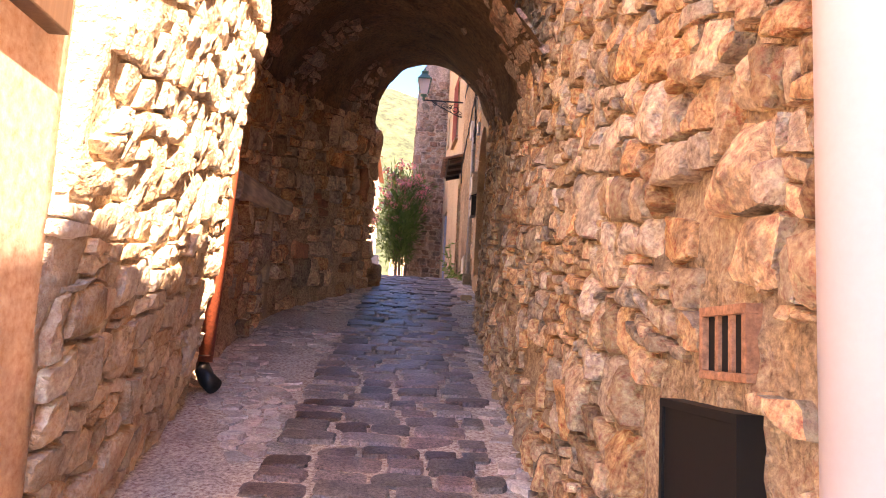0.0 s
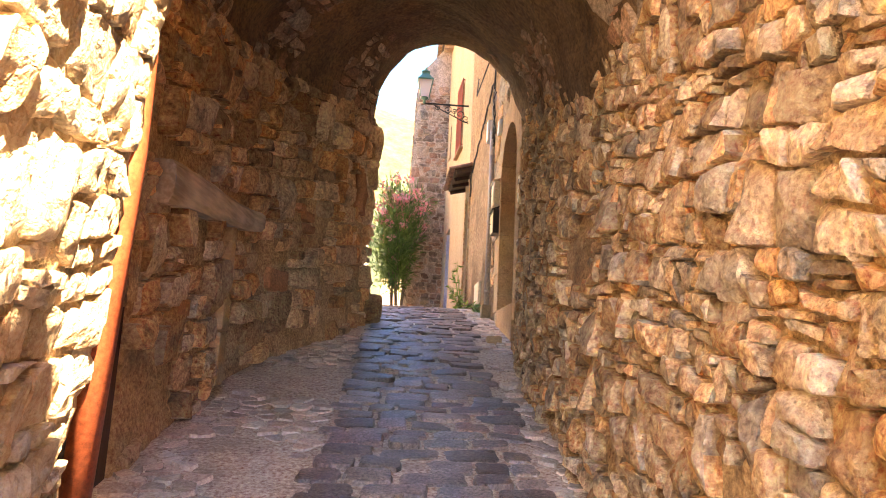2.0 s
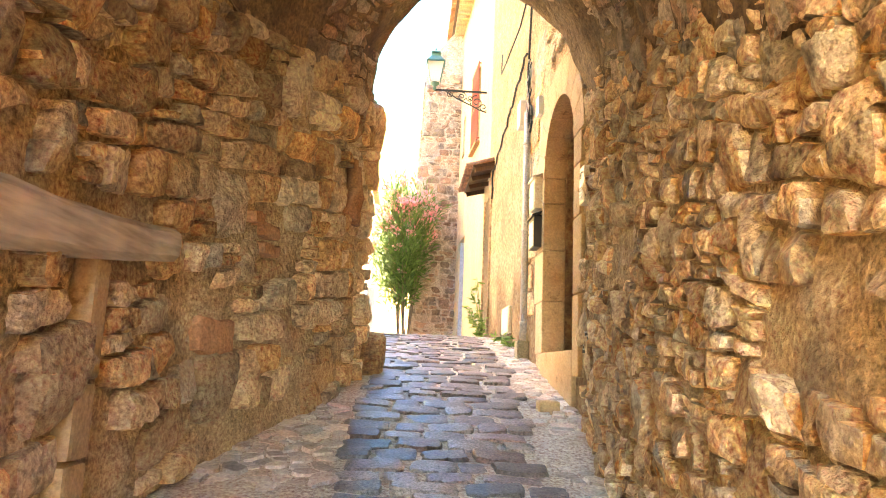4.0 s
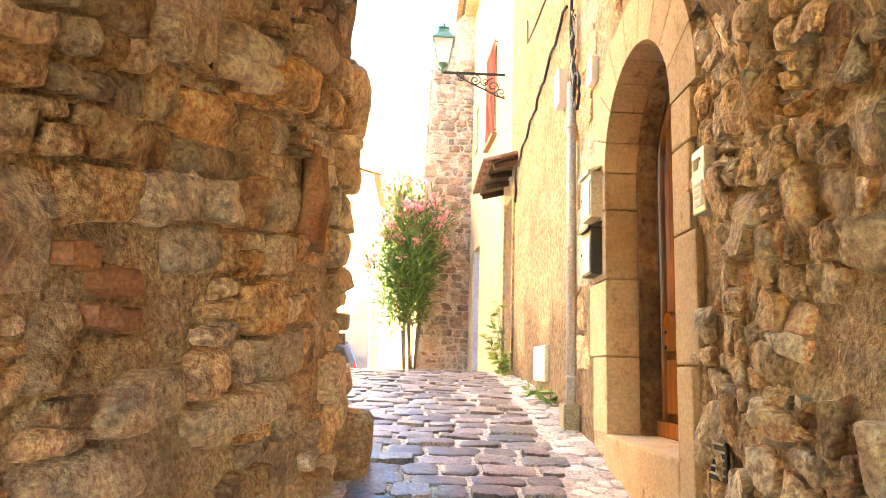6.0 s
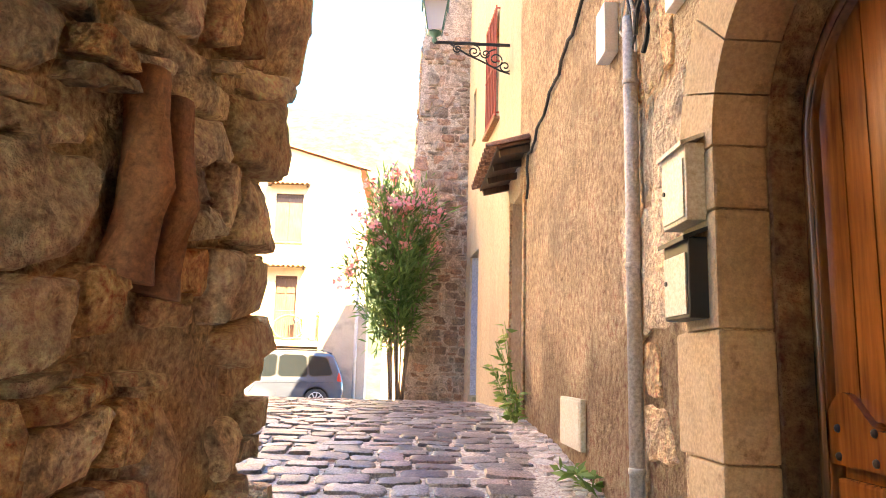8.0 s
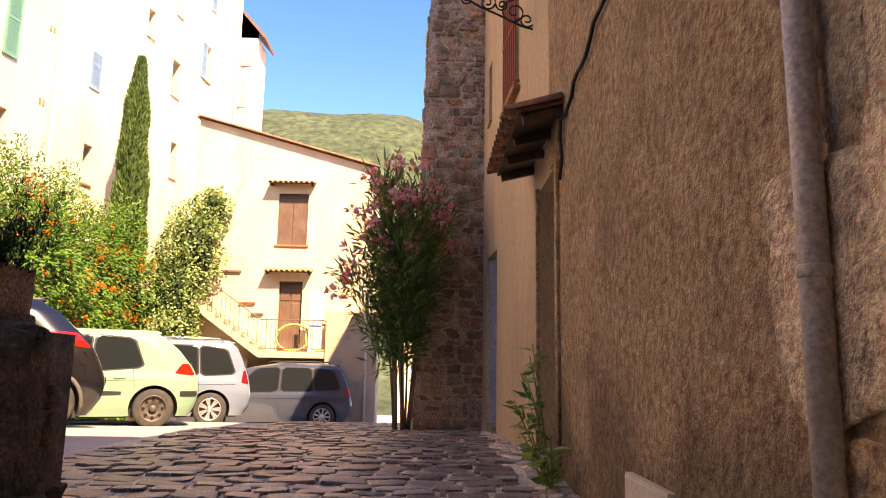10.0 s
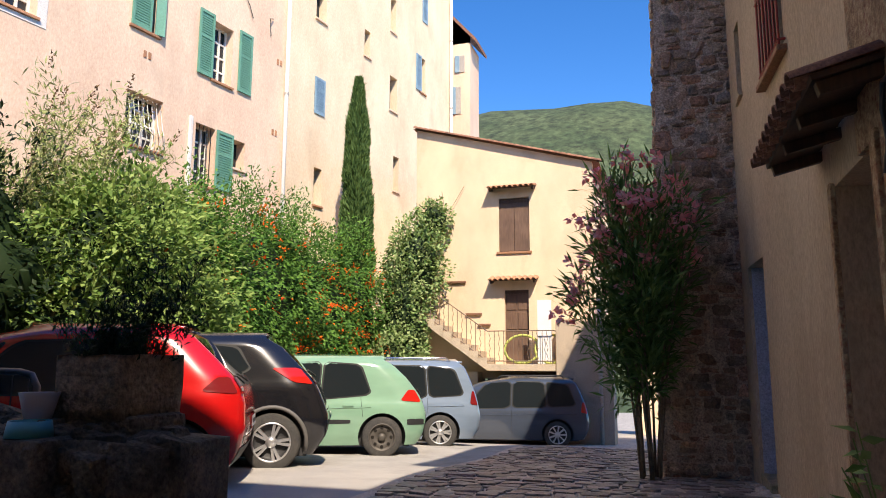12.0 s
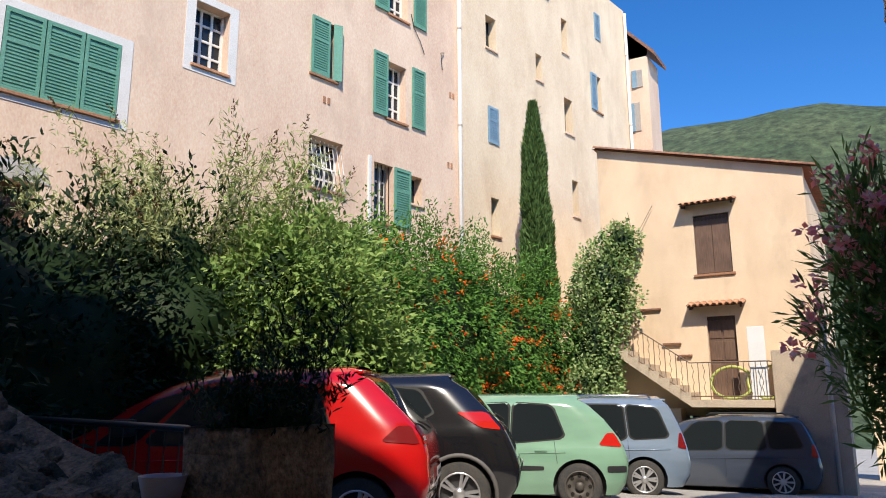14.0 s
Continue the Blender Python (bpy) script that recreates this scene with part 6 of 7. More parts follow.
one("downpipe", "grey downpipe at the corner of the small house", "pipe", bm, M_GREYPIPE, True)
bm = bmesh.new()
box(bm, -1.3, 6.0, 38.0, 39.0, 0.5, 6.0)
structure("wall_background", bm, M_OCHRE, "sunlit garden wall beyond the pier", "wall")

# ---- hill ----
bm = bmesh.new()
HX, HYs = np.linspace(-520, 620, 60), np.linspace(150, 760, 34)


def hill_z(x, y):
    w = 330 if x > -80 else 270
    z = -20 + 173 * math.exp(-(abs(x + 80) / w) ** 2.2 - ((y - 430) / 170) ** 2)
    return z + 5.0 * noise.noise((x * 0.02, y * 0.02, 0)) + 1.5 * noise.noise((x * 0.09, y * 0.09, 0))


g = [[bm.verts.new((x, y, hill_z(x, y))) for x in HX] for y in HYs]
for a, b in zip(g, g[1:]):
    for i in range(len(HX) - 1):
        bm.faces.new((a[i], a[i + 1], b[i + 1], b[i]))
structure("backdrop", bm, M_HILL, "green wooded hill under a blue sky", "hill", True)


# ---- vegetation ----
def leaf_mat(name, c1, c2, rough=0.6, sheen=0.2):
    m, nt, b = nodes_of(name)
    L, N = nt.links.new, nt.nodes.new
    geo = N("ShaderNodeNewGeometry")
    r = N("ShaderNodeValToRGB")
    r.color_ramp.elements[0].color, r.color_ramp.elements[1].color = (*c1, 1), (*c2, 1)
    L(geo.outputs["Random Per Island"], r.inputs[0])
    L(r.outputs[0], b.inputs["Base Color"])
    b.inputs["Roughness"].default_value = rough
    b.inputs["Specular IOR Level"].default_value = 0.2
    t = N("ShaderNodeBsdfTranslucent")
    L(r.outputs[0], t.inputs[0])
    mx = N("ShaderNodeMixShader")
    mx.inputs[0].default_value = sheen
    L(b.outputs[0], mx.inputs[1])
    L(t.outputs[0], mx.inputs[2])
    L(mx.outputs[0], nt.nodes["Material Output"].inputs[0])
    return m


M_LEAF = leaf_mat("creeper_leaf", (0.03, 0.10, 0.018), (0.15, 0.31, 0.055))
M_LEAFY = leaf_mat("yellow_green_leaf", (0.09, 0.18, 0.035), (0.32, 0.44, 0.13), sheen=0.3)
# near-black leaf colour that stands in for shade in the foliage
M_LEAFD = leaf_mat("shade_darkened_leaf", (0.008, 0.022, 0.007), (0.026, 0.05, 0.016))
M_LEAFG = leaf_mat("grey_green_leaf", (0.20, 0.24, 0.09), (0.42, 0.46, 0.20))
M_IVY = leaf_mat("variegated_ivy_leaf", (0.10, 0.20, 0.05), (0.38, 0.46, 0.20))
M_CYP = leaf_mat("cypress_needle", (0.035, 0.08, 0.02), (0.12, 0.20, 0.06))
M_OLE = leaf_mat("oleander_leaf", (0.06, 0.13, 0.03), (0.20, 0.33, 0.10), sheen=0.35)
M_PINKF = leaf_mat("pink_blossom", (0.92, 0.28, 0.33), (0.96, 0.60, 0.60), sheen=0.4)
M_ORANGE = leaf_mat("orange_blossom", (0.75, 0.06, 0.008), (0.88, 0.20, 0.015))
M_BUD = leaf_mat("brown_seed_head", (0.10, 0.06, 0.03), (0.20, 0.12, 0.06))
M_BARK = surface("grey_bark", (0.16, 0.12, 0.08), (0.26, 0.20, 0.14), 8, 60, 0.9, 0.6)
RNG = np.random.default_rng(3)


def leaf_mesh(name, P, D, length, width, mat, spread=0.3, fold=0.15):
    """Leaves at points P growing along D: pointed, folded blades of four triangles."""
    n = len(P)
    P, D = np.asarray(P, float), np.asarray(D, float) + RNG.normal(0, spread, (n, 3))
    D /= np.linalg.norm(D, axis=1)[:, None] + 1e-9
    S = np.cross(D, RNG.normal(0, 0.55, (n, 3)) + np.array([0.25, -0.4, 0.9]))
    S /= np.linalg.norm(S, axis=1)[:, None] + 1e-9
    U = np.cross(S, D)
    L = (length * RNG.uniform(0.6, 1.3, n))[:, None]
    W = (width * RNG.uniform(0.7, 1.2, n))[:, None] / 2
    V = np.empty((n, 5, 3))
    V[:, 0], V[:, 3] = P, P + D * L - U * L * 0.1
    V[:, 1] = P + D * L * 0.45 + S * W + U * W * fold
    V[:, 2] = P + D * L * 0.45 - S * W + U * W * fold
    V[:, 4] = P + D * L * 0.5
    base = (np.arange(n) * 5)[:, None]
    F = np.concatenate([base + np.array(q) for q in ((0, 1, 4), (0, 4, 2), (1, 3, 4), (4, 3, 2))])
    me = bpy.data.meshes.new(name)
    me.from_pydata(V.reshape(-1, 3).tolist(), [], F.tolist())
    me.materials.append(mat)
    me.update()
    return me


def leaf_part(name, P, D, length, width, mat, parent, label="", spread=0.3):
    ob = new(name, leaf_mesh(name, P, D, length, width, mat, spread))
    ob.parent = parent
    if label:
        ob["label"] = label
    return ob


def blob_points(n, centre, radii, shell=0.55, rough=0.35, seed=0.0):
    """Points in the outer layer of an uneven clump, and the ways out of it."""
    d = RNG.normal(0, 1, (n, 3))
    d /= np.linalg.norm(d, axis=1)[:, None]
    k = np.array([1 + rough * noise.noise(Vector(v) * 2.3 + Vector((seed, seed, 0))) + 0.5 * rough * noise.noise(Vector(v) * 6 + Vector((seed, 0, 9))) for v in d])
    r = (shell + (1 - shell) * RNG.random(n) ** 0.5) * k
    return np.asarray(centre) + d * r[:, None] * np.asarray(radii), d


# A near-black blob inside a clump, standing in for its inner shade.
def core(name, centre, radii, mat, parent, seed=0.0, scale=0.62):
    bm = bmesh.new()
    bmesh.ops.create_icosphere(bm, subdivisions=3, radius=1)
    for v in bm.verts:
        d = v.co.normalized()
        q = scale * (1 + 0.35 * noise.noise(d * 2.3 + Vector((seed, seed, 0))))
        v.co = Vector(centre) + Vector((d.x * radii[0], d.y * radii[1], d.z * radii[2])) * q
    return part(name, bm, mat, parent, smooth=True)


def bush(name, label, category, clumps, length, width, mat, density, trunk=True, heart=0.45):
    """A shrub of several uneven clumps of leaves on stems."""
    ob = thing(name, label, category)
    for i, (c, r) in enumerate(clumps):
        area = 4 * math.pi * ((r[0] * r[1] + r[0] * r[2] + r[1] * r[2]) / 3)
        P, D = blob_points(int(area * density), c, r, 0.5, 0.85, i * 1.7 + c[1])
        leaf_part("foliage", P, D, length, width, mat, ob, spread=0.6)
        core("shade_core", c, r, M_LEAFD, ob, i * 1.7 + c[1], heart)
        if trunk:
            bm = bmesh.new()
            zb = ground(c[1]) + 0.02
            tube(bm, [(c[0], c[1], zb), (c[0] + 0.1, c[1] + 0.05, (zb + c[2]) / 2), (c[0], c[1], c[2])], 0.07, 7, 0.03)
            part("stem", bm, M_BARK, ob, smooth=True)
    return ob


# retaining wall behind the cars that carries the planting
bm = bmesh.new()
box(bm, -10.2, -8.6, 11.0, 29.6, 1.6, 4.4)
structure("wall_terrace", bm, M_MORTAR, "terrace wall hidden by climbing plants", "wall")
hedge = thing("trumpet_creeper", "dense green creeper hedge covered in orange trumpet flowers", "hedge")
for i, (c, r) in enumerate((((-8.6, 27.0, 5.2), (1.1, 2.2, 2.3)), ((-8.7, 24.4, 5.2), (1.2, 2.2, 2.4)), ((-8.2, 28.5, 4.9), (1.0, 1.3, 2.2)), ((-7.9, 27.6, 3.4), (0.8, 1.8, 1.3)), ((-8.8, 22.0, 4.9), (1.3, 2.0, 2.3)), ((-8.4, 25.6, 3.6), (0.9, 2.8, 1.5)), ((-8.5, 22.6, 3.6), (0.9, 2.2, 1.5)), ((-9.2, 25.5, 6.4), (0.8, 0.9, 0.9)), ((-9.2, 22.6, 6.6), (0.7, 0.8, 0.8)))):
    area = 4 * math.pi * ((r[0] * r[1] + r[0] * r[2] + r[1] * r[2]) / 3)
    P, D = blob_points(int(area * 480), c, r, 0.62, 0.55, i * 2.1)
    leaf_part("foliage", P, D + np.array([0.4, -0.2, -0.5]), 0.11, 0.042, M_LEAF, hedge, spread=0.6)
    core("shade_core", c, r, M_LEAFD, hedge, i * 2.1, 0.55)
    k = D[:, 0] * 0.75 - D[:, 1] * 0.5 > 0.45
    Q, E = P[k][:60] if i < 7 else P[k][:4], D[k][:60] if i < 7 else D[k][:4]
    cl = np.repeat(Q + E * 0.12, 7, axis=0) + RNG.normal(0, 0.06, (len(Q) * 7, 3))
    leaf_part("blossom", cl, np.repeat(E, 7, axis=0), 0.08, 0.05, M_ORANGE, hedge, "orange trumpet blossoms", 0.7)["kind"] = "stuff"
bush("shrub", "yellow-green climbing shrub on the terrace wall", "shrub", [((-7.9, 19.4, 5.2), (1.4, 1.6, 1.7)), ((-7.6, 19.0, 3.8), (1.1, 1.5, 1.5)), ((-8.3, 20.6, 4.6), (1.1, 1.2, 1.6)), ((-7.4, 18.4, 5.7), (0.6, 0.7, 0.7)), ((-8.2, 20.3, 6.4), (0.7, 0.7, 0.6)), ((-7.2, 20.2, 4.4), (0.7, 0.8, 0.9)), ((-7.3, 17.9, 4.5), (0.6, 0.7, 0.8))], 0.125, 0.055, M_LEAFY, 420)
# the shade over these bushes is put into their leaf colour
bush("shrub", "green bushes, their shade put into near-black leaves", "shrub", [((-8.2, 15.2, 4.2), (1.5, 1.9, 1.9)), ((-8.4, 17.2, 4.6), (1.4, 1.4, 1.8)), ((-7.9, 13.4, 3.9), (1.6, 1.7, 1.5)), ((-8.3, 17.6, 3.4), (1.3, 1.6, 1.4))], 0.12, 0.045, M_LEAFD, 420, heart=0.78)
# arching buddleia with seed heads
bud = thing("butterfly_bush", "tall grey-green arching bush with brown seed heads", "shrub")
rb = random.Random(9)
tips = []
for k in range(60):
    a = rb.uniform(0, math.tau)
    l = rb.uniform(1.2, 2.9)
    h = rb.uniform(1.6, 3.5)
    base = Vector((-8.7 + rb.uniform(-0.3, 0.3), 18.2 + rb.uniform(-0.8, 0.8), 4.3))
    tip = base + Vector((math.cos(a) * l * 0.55, math.sin(a) * l * 0.95, h))
    mid = (base + tip) / 2 + Vector((0, 0, 0.45))
    pts = [base.lerp(mid, t).lerp(mid.lerp(tip, t), t) for t in np.linspace(0, 1, 7)]
    if k < 24:
        bm = bmesh.new()
        tube(bm, pts, 0.02, 5, 0.005)
        part("branch", bm, M_BARK, bud)
    tips.append(pts)
P, D = [], []
for pts in tips:
    for k in range(420):
        t = rb.uniform(0.25, 1.0)
        i = min(5, int(t * 6))
        p = pts[i].lerp(pts[i + 1], t * 6 - i)
        d = (pts[i + 1] - pts[i]).normalized()
        P.append(p + Vector([rb.gauss(0, 0.10) for _ in range(3)]))
        D.append(d * 0.4 + Vector([rb.gauss(0, 0.7) for _ in range(3)]))
leaf_part("foliage", np.array(P), np.array(D), 0.12, 0.026, M_LEAFG, bud, spread=0.2)
P, D = [], []
for pts in tips:
    d = (pts[-1] - pts[-2]).normalized()
    for k in range(26):
        P.append(pts[-1] + d * 0.25 * k / 26 + Vector([rb.gauss(0, 0.012) for _ in range(3)]))
        D.append(d)
leaf_part("seed_spike", np.array(P), np.array(D), 0.05, 0.025, M_BUD, bud, "brown seed spikes", 0.6)

# cypress
cyp = thing("cypress", "slender dark green columnar cypress", "tree")
bm = bmesh.new()
tube(bm, [(-8.5, 29.2, 2.6), (-8.5, 29.2, 7), (-8.5, 29.2, 11.6)], 0.14, 8, 0.02)
part("trunk", bm, M_BARK, cyp, smooth=True)
n = 26000
t = RNG.random(n) ** 0.85
ang = RNG.uniform(0, math.tau, n)
prof = np.interp(t, [0, 0.15, 0.45, 0.8, 1.0], [0.36, 0.47, 0.42, 0.28, 0.03])
lump = np.array([1 + 0.35 * noise.noise((math.cos(a) * 1.5, math.sin(a) * 1.5, h * 9)) for a, h in zip(ang, t)])
rr = prof * lump * np.sqrt(RNG.uniform(0.45, 1.0, n))
P = np.stack([-8.5 + rr * np.cos(ang), 29.2 + rr * np.sin(ang), 5.2 + t * 6.9], 1)
D = np.stack([np.cos(ang) * 0.35, np.sin(ang) * 0.35, np.ones(n)], 1)
leaf_part("crown", P, D, 0.20, 0.045, M_CYP, cyp, spread=0.15)
# near-black cone in place of the shade inside the crown
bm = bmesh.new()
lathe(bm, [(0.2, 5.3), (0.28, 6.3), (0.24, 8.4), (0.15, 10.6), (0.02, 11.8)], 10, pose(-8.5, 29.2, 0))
part("crown_shade_core", bm, M_LEAFD, cyp, smooth=True)
# ivy column against the small house
ivy = thing("ivy", "pale variegated ivy climbing the corner of the small house", "climber")
for i, (c, r) in enumerate((((-7.0, 29.0, 5.0), (0.75, 0.7, 2.2)), ((-6.7, 29.3, 6.6), (0.85, 0.55, 1.3)), ((-6.3, 29.6, 7.9), (0.5, 0.3, 0.6)), ((-7.1, 28.6, 3.6), (0.9, 0.9, 1.3)))):
    area = 4 * math.pi * ((r[0] * r[1] + r[0] * r[2] + r[1] * r[2]) / 3)
    P, D = blob_points(int(area * 420), c, r, 0.7, 0.45, i * 3.3)
    leaf_part("foliage", P, D, 0.10, 0.075, M_IVY, ivy, spread=0.6)
    core("shade_core", c, r, M_LEAFD, ivy, i * 3.3, 0.66)
for k in range(5):
    bm = bmesh.new()
    x = -6.9 + 0.28 * k
    tube(bm, [(x, 29.9, 7.6), (x + 0.15 * math.sin(k), 29.85, 8.2), (x + 0.3 * math.sin(k * 2), 29.9, 8.5 + 0.1 * k)], 0.008, 5)
    part("tendril", bm, M_BARK, ivy)


# ---- oleander by the pier ----
ole = thing("oleander", "tall oleander with pink blossoms and dark narrow leaves", "tree")
ro = random.Random(21)
canes = []
for k in range(34):
    a = ro.uniform(0, math.tau)
    base = Vector((-0.36 + 0.10 * math.cos(a), 19.15 + 0.12 * math.sin(a), ground(19.15) - 0.03))
    sp = ro.uniform(0.1, 1.0)
    top = Vector((-0.52 + math.cos(a) * 0.80 * sp, 19.05 + math.sin(a) * 0.45 * sp, ro.uniform(4.6, 6.35) - 0.4 * sp))
    if top.y > 19.35:
        top.y = 19.35
    mid = base.lerp(top, 0.55) + Vector((-0.12 * math.cos(a), 0, 0.2))
    canes.append([base.lerp(mid, t).lerp(mid.lerp(top, t), t) for t in np.linspace(0, 1, 9)])
for pts in canes[:16]:
    bm = bmesh.new()
    tube(bm, pts, 0.016, 6, 0.005)
    part("cane", bm, M_BARK, ole, smooth=True)
P, D = [], []
for pts in canes:
    for k in range(210):
        t = ro.uniform(0.22, 1.02) ** 0.7
        i = min(7, int(t * 8))
        p = pts[i].lerp(pts[i + 1], t * 8 - i)
        d = (pts[i + 1] - pts[i]).normalized()
        o = Vector([ro.gauss(0, 0.5) for _ in range(3)])
        P.append(p + o * 0.16 * (0.4 + t))
        D.append(d * 0.5 + o * 0.9)
leaf_part("foliage", np.array(P), np.array(D), 0.18, 0.030, M_OLE, ole, spread=0.15)
P, D = [], []
for pts in canes + canes[:24]:
    q = pts[-1] + Vector([ro.gauss(0, 0.12) for _ in range(3)])
    for b_ in range(3):
        c = q + Vector([ro.gauss(0, 0.06) for _ in range(3)])
        for k in range(11):
            o = Vector([ro.gauss(0, 1) for _ in range(3)]).normalized()
            P.append(c + o * 0.03)
            D.append(o)
leaf_part("blossom", np.array(P), np.array(D), 0.085, 0.065, M_PINKF, ole, "pink blossoms", 0.3)["kind"] = "stuff"


def weed(x, y, h, n, seed):
    r_ = random.Random(seed)
    ob = thing("weed", "green weed growing at the foot of the wall", "plant", group="weeds")
    P, D = [], []
    for s in range(4):
        a = r_.uniform(1.6, 4.6)
        pts = [Vector((x, y, ground(y) - 0.02)), Vector((x + 0.1 * math.cos(a), y + 0.1 * math.sin(a), ground(y) + h * 0.5)), Vector((x + 0.2 * math.cos(a), y + 0.25 * math.sin(a), ground(y) + h * r_.uniform(0.7, 1.0)))]
        bm = bmesh.new()
        tube(bm, pts, 0.006, 5, 0.003)
        part("stem", bm, M_LEAFY, ob)
        for k in range(n):
            t = r_.uniform(0.1, 1)
            p = pts[0].lerp(pts[1], t * 2) if t < 0.5 else pts[1].lerp(pts[2], t * 2 - 1)
            P.append(p)
            D.append(Vector([r_.gauss(0, 1) for _ in range(2)] + [r_.uniform(-0.2, 0.6)]))
    leaf_part("foliage", np.array(P), np.array(D), 0.12, 0.045, M_LEAFY, ob, spread=0.2)


weed(0.80, 14.45, 0.95, 9, 1)
weed(0.78, 14.25, 0.35, 14, 2)
weed(0.82, 14.9, 0.5, 8, 3)
weed(0.86, 12.0, 0.15, 8, 4)

# ---- low wall with planter ----
LOW_TOP = [(-7.0, 4.70), (-4.85, 4.18), (-4.24, 4.02), (-3.71, 3.86), (-2.93, 3.70), (-2.6, 3.64), (-2.4, 3.66), (-1.6, 3.62)]


def low_top(u):
    return interp(u, LOW_TOP)


def low_front(u):
    """The front edge of the sloping top."""
    return low_top(u) - interp(u, [(-3.4, 0.26), (-2.7, 0.12), (-2.5, 0.0)])


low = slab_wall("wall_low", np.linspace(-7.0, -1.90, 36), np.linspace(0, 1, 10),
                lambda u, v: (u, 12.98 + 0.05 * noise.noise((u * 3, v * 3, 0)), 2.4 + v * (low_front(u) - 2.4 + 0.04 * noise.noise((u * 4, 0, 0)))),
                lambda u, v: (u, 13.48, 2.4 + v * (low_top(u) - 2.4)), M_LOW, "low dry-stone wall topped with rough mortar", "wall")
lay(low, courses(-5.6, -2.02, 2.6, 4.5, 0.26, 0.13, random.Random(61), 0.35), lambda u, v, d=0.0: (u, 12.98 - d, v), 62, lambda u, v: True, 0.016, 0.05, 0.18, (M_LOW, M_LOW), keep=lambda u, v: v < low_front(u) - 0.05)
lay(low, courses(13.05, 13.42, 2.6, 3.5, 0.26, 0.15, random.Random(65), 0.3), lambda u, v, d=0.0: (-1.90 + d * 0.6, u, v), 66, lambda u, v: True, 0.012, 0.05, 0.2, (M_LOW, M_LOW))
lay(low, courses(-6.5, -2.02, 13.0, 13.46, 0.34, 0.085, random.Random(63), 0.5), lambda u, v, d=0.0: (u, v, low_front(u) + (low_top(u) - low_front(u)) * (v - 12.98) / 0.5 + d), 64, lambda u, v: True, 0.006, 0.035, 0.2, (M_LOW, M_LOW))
trough = thing("planter", "weathered stone trough planter with dark herbs", "planter")
bm = bmesh.new()
TX0, TX1, TY0, TY1, TZ0, TZ1 = -2.50, -2.14, 13.12, 13.46, 3.75, 3.975
box(bm, TX0, TX1, TY0, TY1, TZ0 - 0.03, TZ1)
top = max(bm.faces, key=lambda f: f.calc_center_median().z)
hollow = bmesh.ops.inset_region(bm, faces=[top], thickness=0.05)
bmesh.ops.translate(bm, verts=top.verts[:], vec=(0, 0, -0.09))
bmesh.ops.subdivide_edges(bm, edges=bm.edges[:], cuts=5, use_grid_fill=True)
for v in bm.verts:
    v.co += 0.016 * Vector((noise.noise(v.co * 7), noise.noise(v.co * 7 + Vector((9, 0, 0))), noise.noise(v.co * 7 + Vector((0, 9, 0)))))
part("trough", bm, M_TROUGH, trough, smooth=True)
bm = bmesh.new()
box(bm, TX0 + 0.035, TX1 - 0.035, TY0 + 0.035, TY1 - 0.035, TZ1 - 0.08, TZ1 - 0.025)
part("soil", bm, M_BARK, trough)
rt = random.Random(77)
P, D = [], []
for k in range(60):
    bx_, by_ = rt.uniform(TX0 + 0.06, TX1 - 0.02), rt.uniform(TY0 + 0.06, TY1 - 0.06)
    hgt = rt.uniform(0.08, 0.30) * (1.5 if bx_ > -2.3 else 0.9)
    tip = Vector((bx_ + rt.gauss(0, 0.10) + (0.12 if bx_ > -2.25 else 0), by_ + rt.gauss(0, 0.06), TZ1 + hgt))
    for j in range(60):
        t = rt.uniform(0.0, 1.0)
        P.append(Vector((bx_, by_, TZ1 - 0.04)).lerp(tip, t) + Vector([rt.gauss(0, 0.012) for _ in range(3)]))
        D.append(Vector((rt.gauss(0, 0.5), rt.gauss(0, 0.5), 0.7)))
leaf_part("herb_foliage", np.array(P), np.array(D), 0.045, 0.008, M_LEAFD, trough, "dark wiry herbs")


def cup(x, y, z, r0, r1, h, mat, label):
    bm = bmesh.new()
    lathe(bm, [(r0, 0), (r1, h), (r1 - 0.004, h), (r0 - 0.004, 0.006), (0.001, 0.005)], 24, pose(x, y, z))
    one("bowl", label, "bowl", bm, mat, True)


cup(-2.50, 13.06, 3.725, 0.05, 0.075, 0.10, plain("milky_plastic", (0.62, 0.58, 0.60), 0.35, trans=0.3), "milky plastic tub on the low wall")
cup(-2.43, 12.96, 3.665, 0.085, 0.075, 0.06, plain("turquoise_plastic", (0.10, 0.42, 0.55), 0.4), "turquoise plastic bowl on the low wall")
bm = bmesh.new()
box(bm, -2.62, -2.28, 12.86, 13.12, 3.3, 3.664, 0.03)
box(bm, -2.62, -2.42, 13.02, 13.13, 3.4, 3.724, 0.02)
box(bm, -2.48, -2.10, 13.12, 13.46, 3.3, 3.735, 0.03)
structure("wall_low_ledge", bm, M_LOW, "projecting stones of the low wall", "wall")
gate = thing("metal_barrier", "grey tubular barrier with thin upright bars", "barrier")
bm = bmesh.new()
tube(bm, [(-6.2, 14.45, 3.92), (-4.1, 14.42, 3.88), (-4.0, 14.42, 3.86), (-3.95, 14.42, 3.79), (-3.95, 14.42, 2.75)], 0.022, 10)
part("top_tube", bm, M_STEELG, gate, smooth=True)
for k in range(16):
    bm = bmesh.new()
    x = -6.1 + k * 0.138
    tube(bm, [(x, 14.43, 2.85), (x, 14.43, 3.88)], 0.005, 5)
    part("bar", bm, M_STEELG, gate)
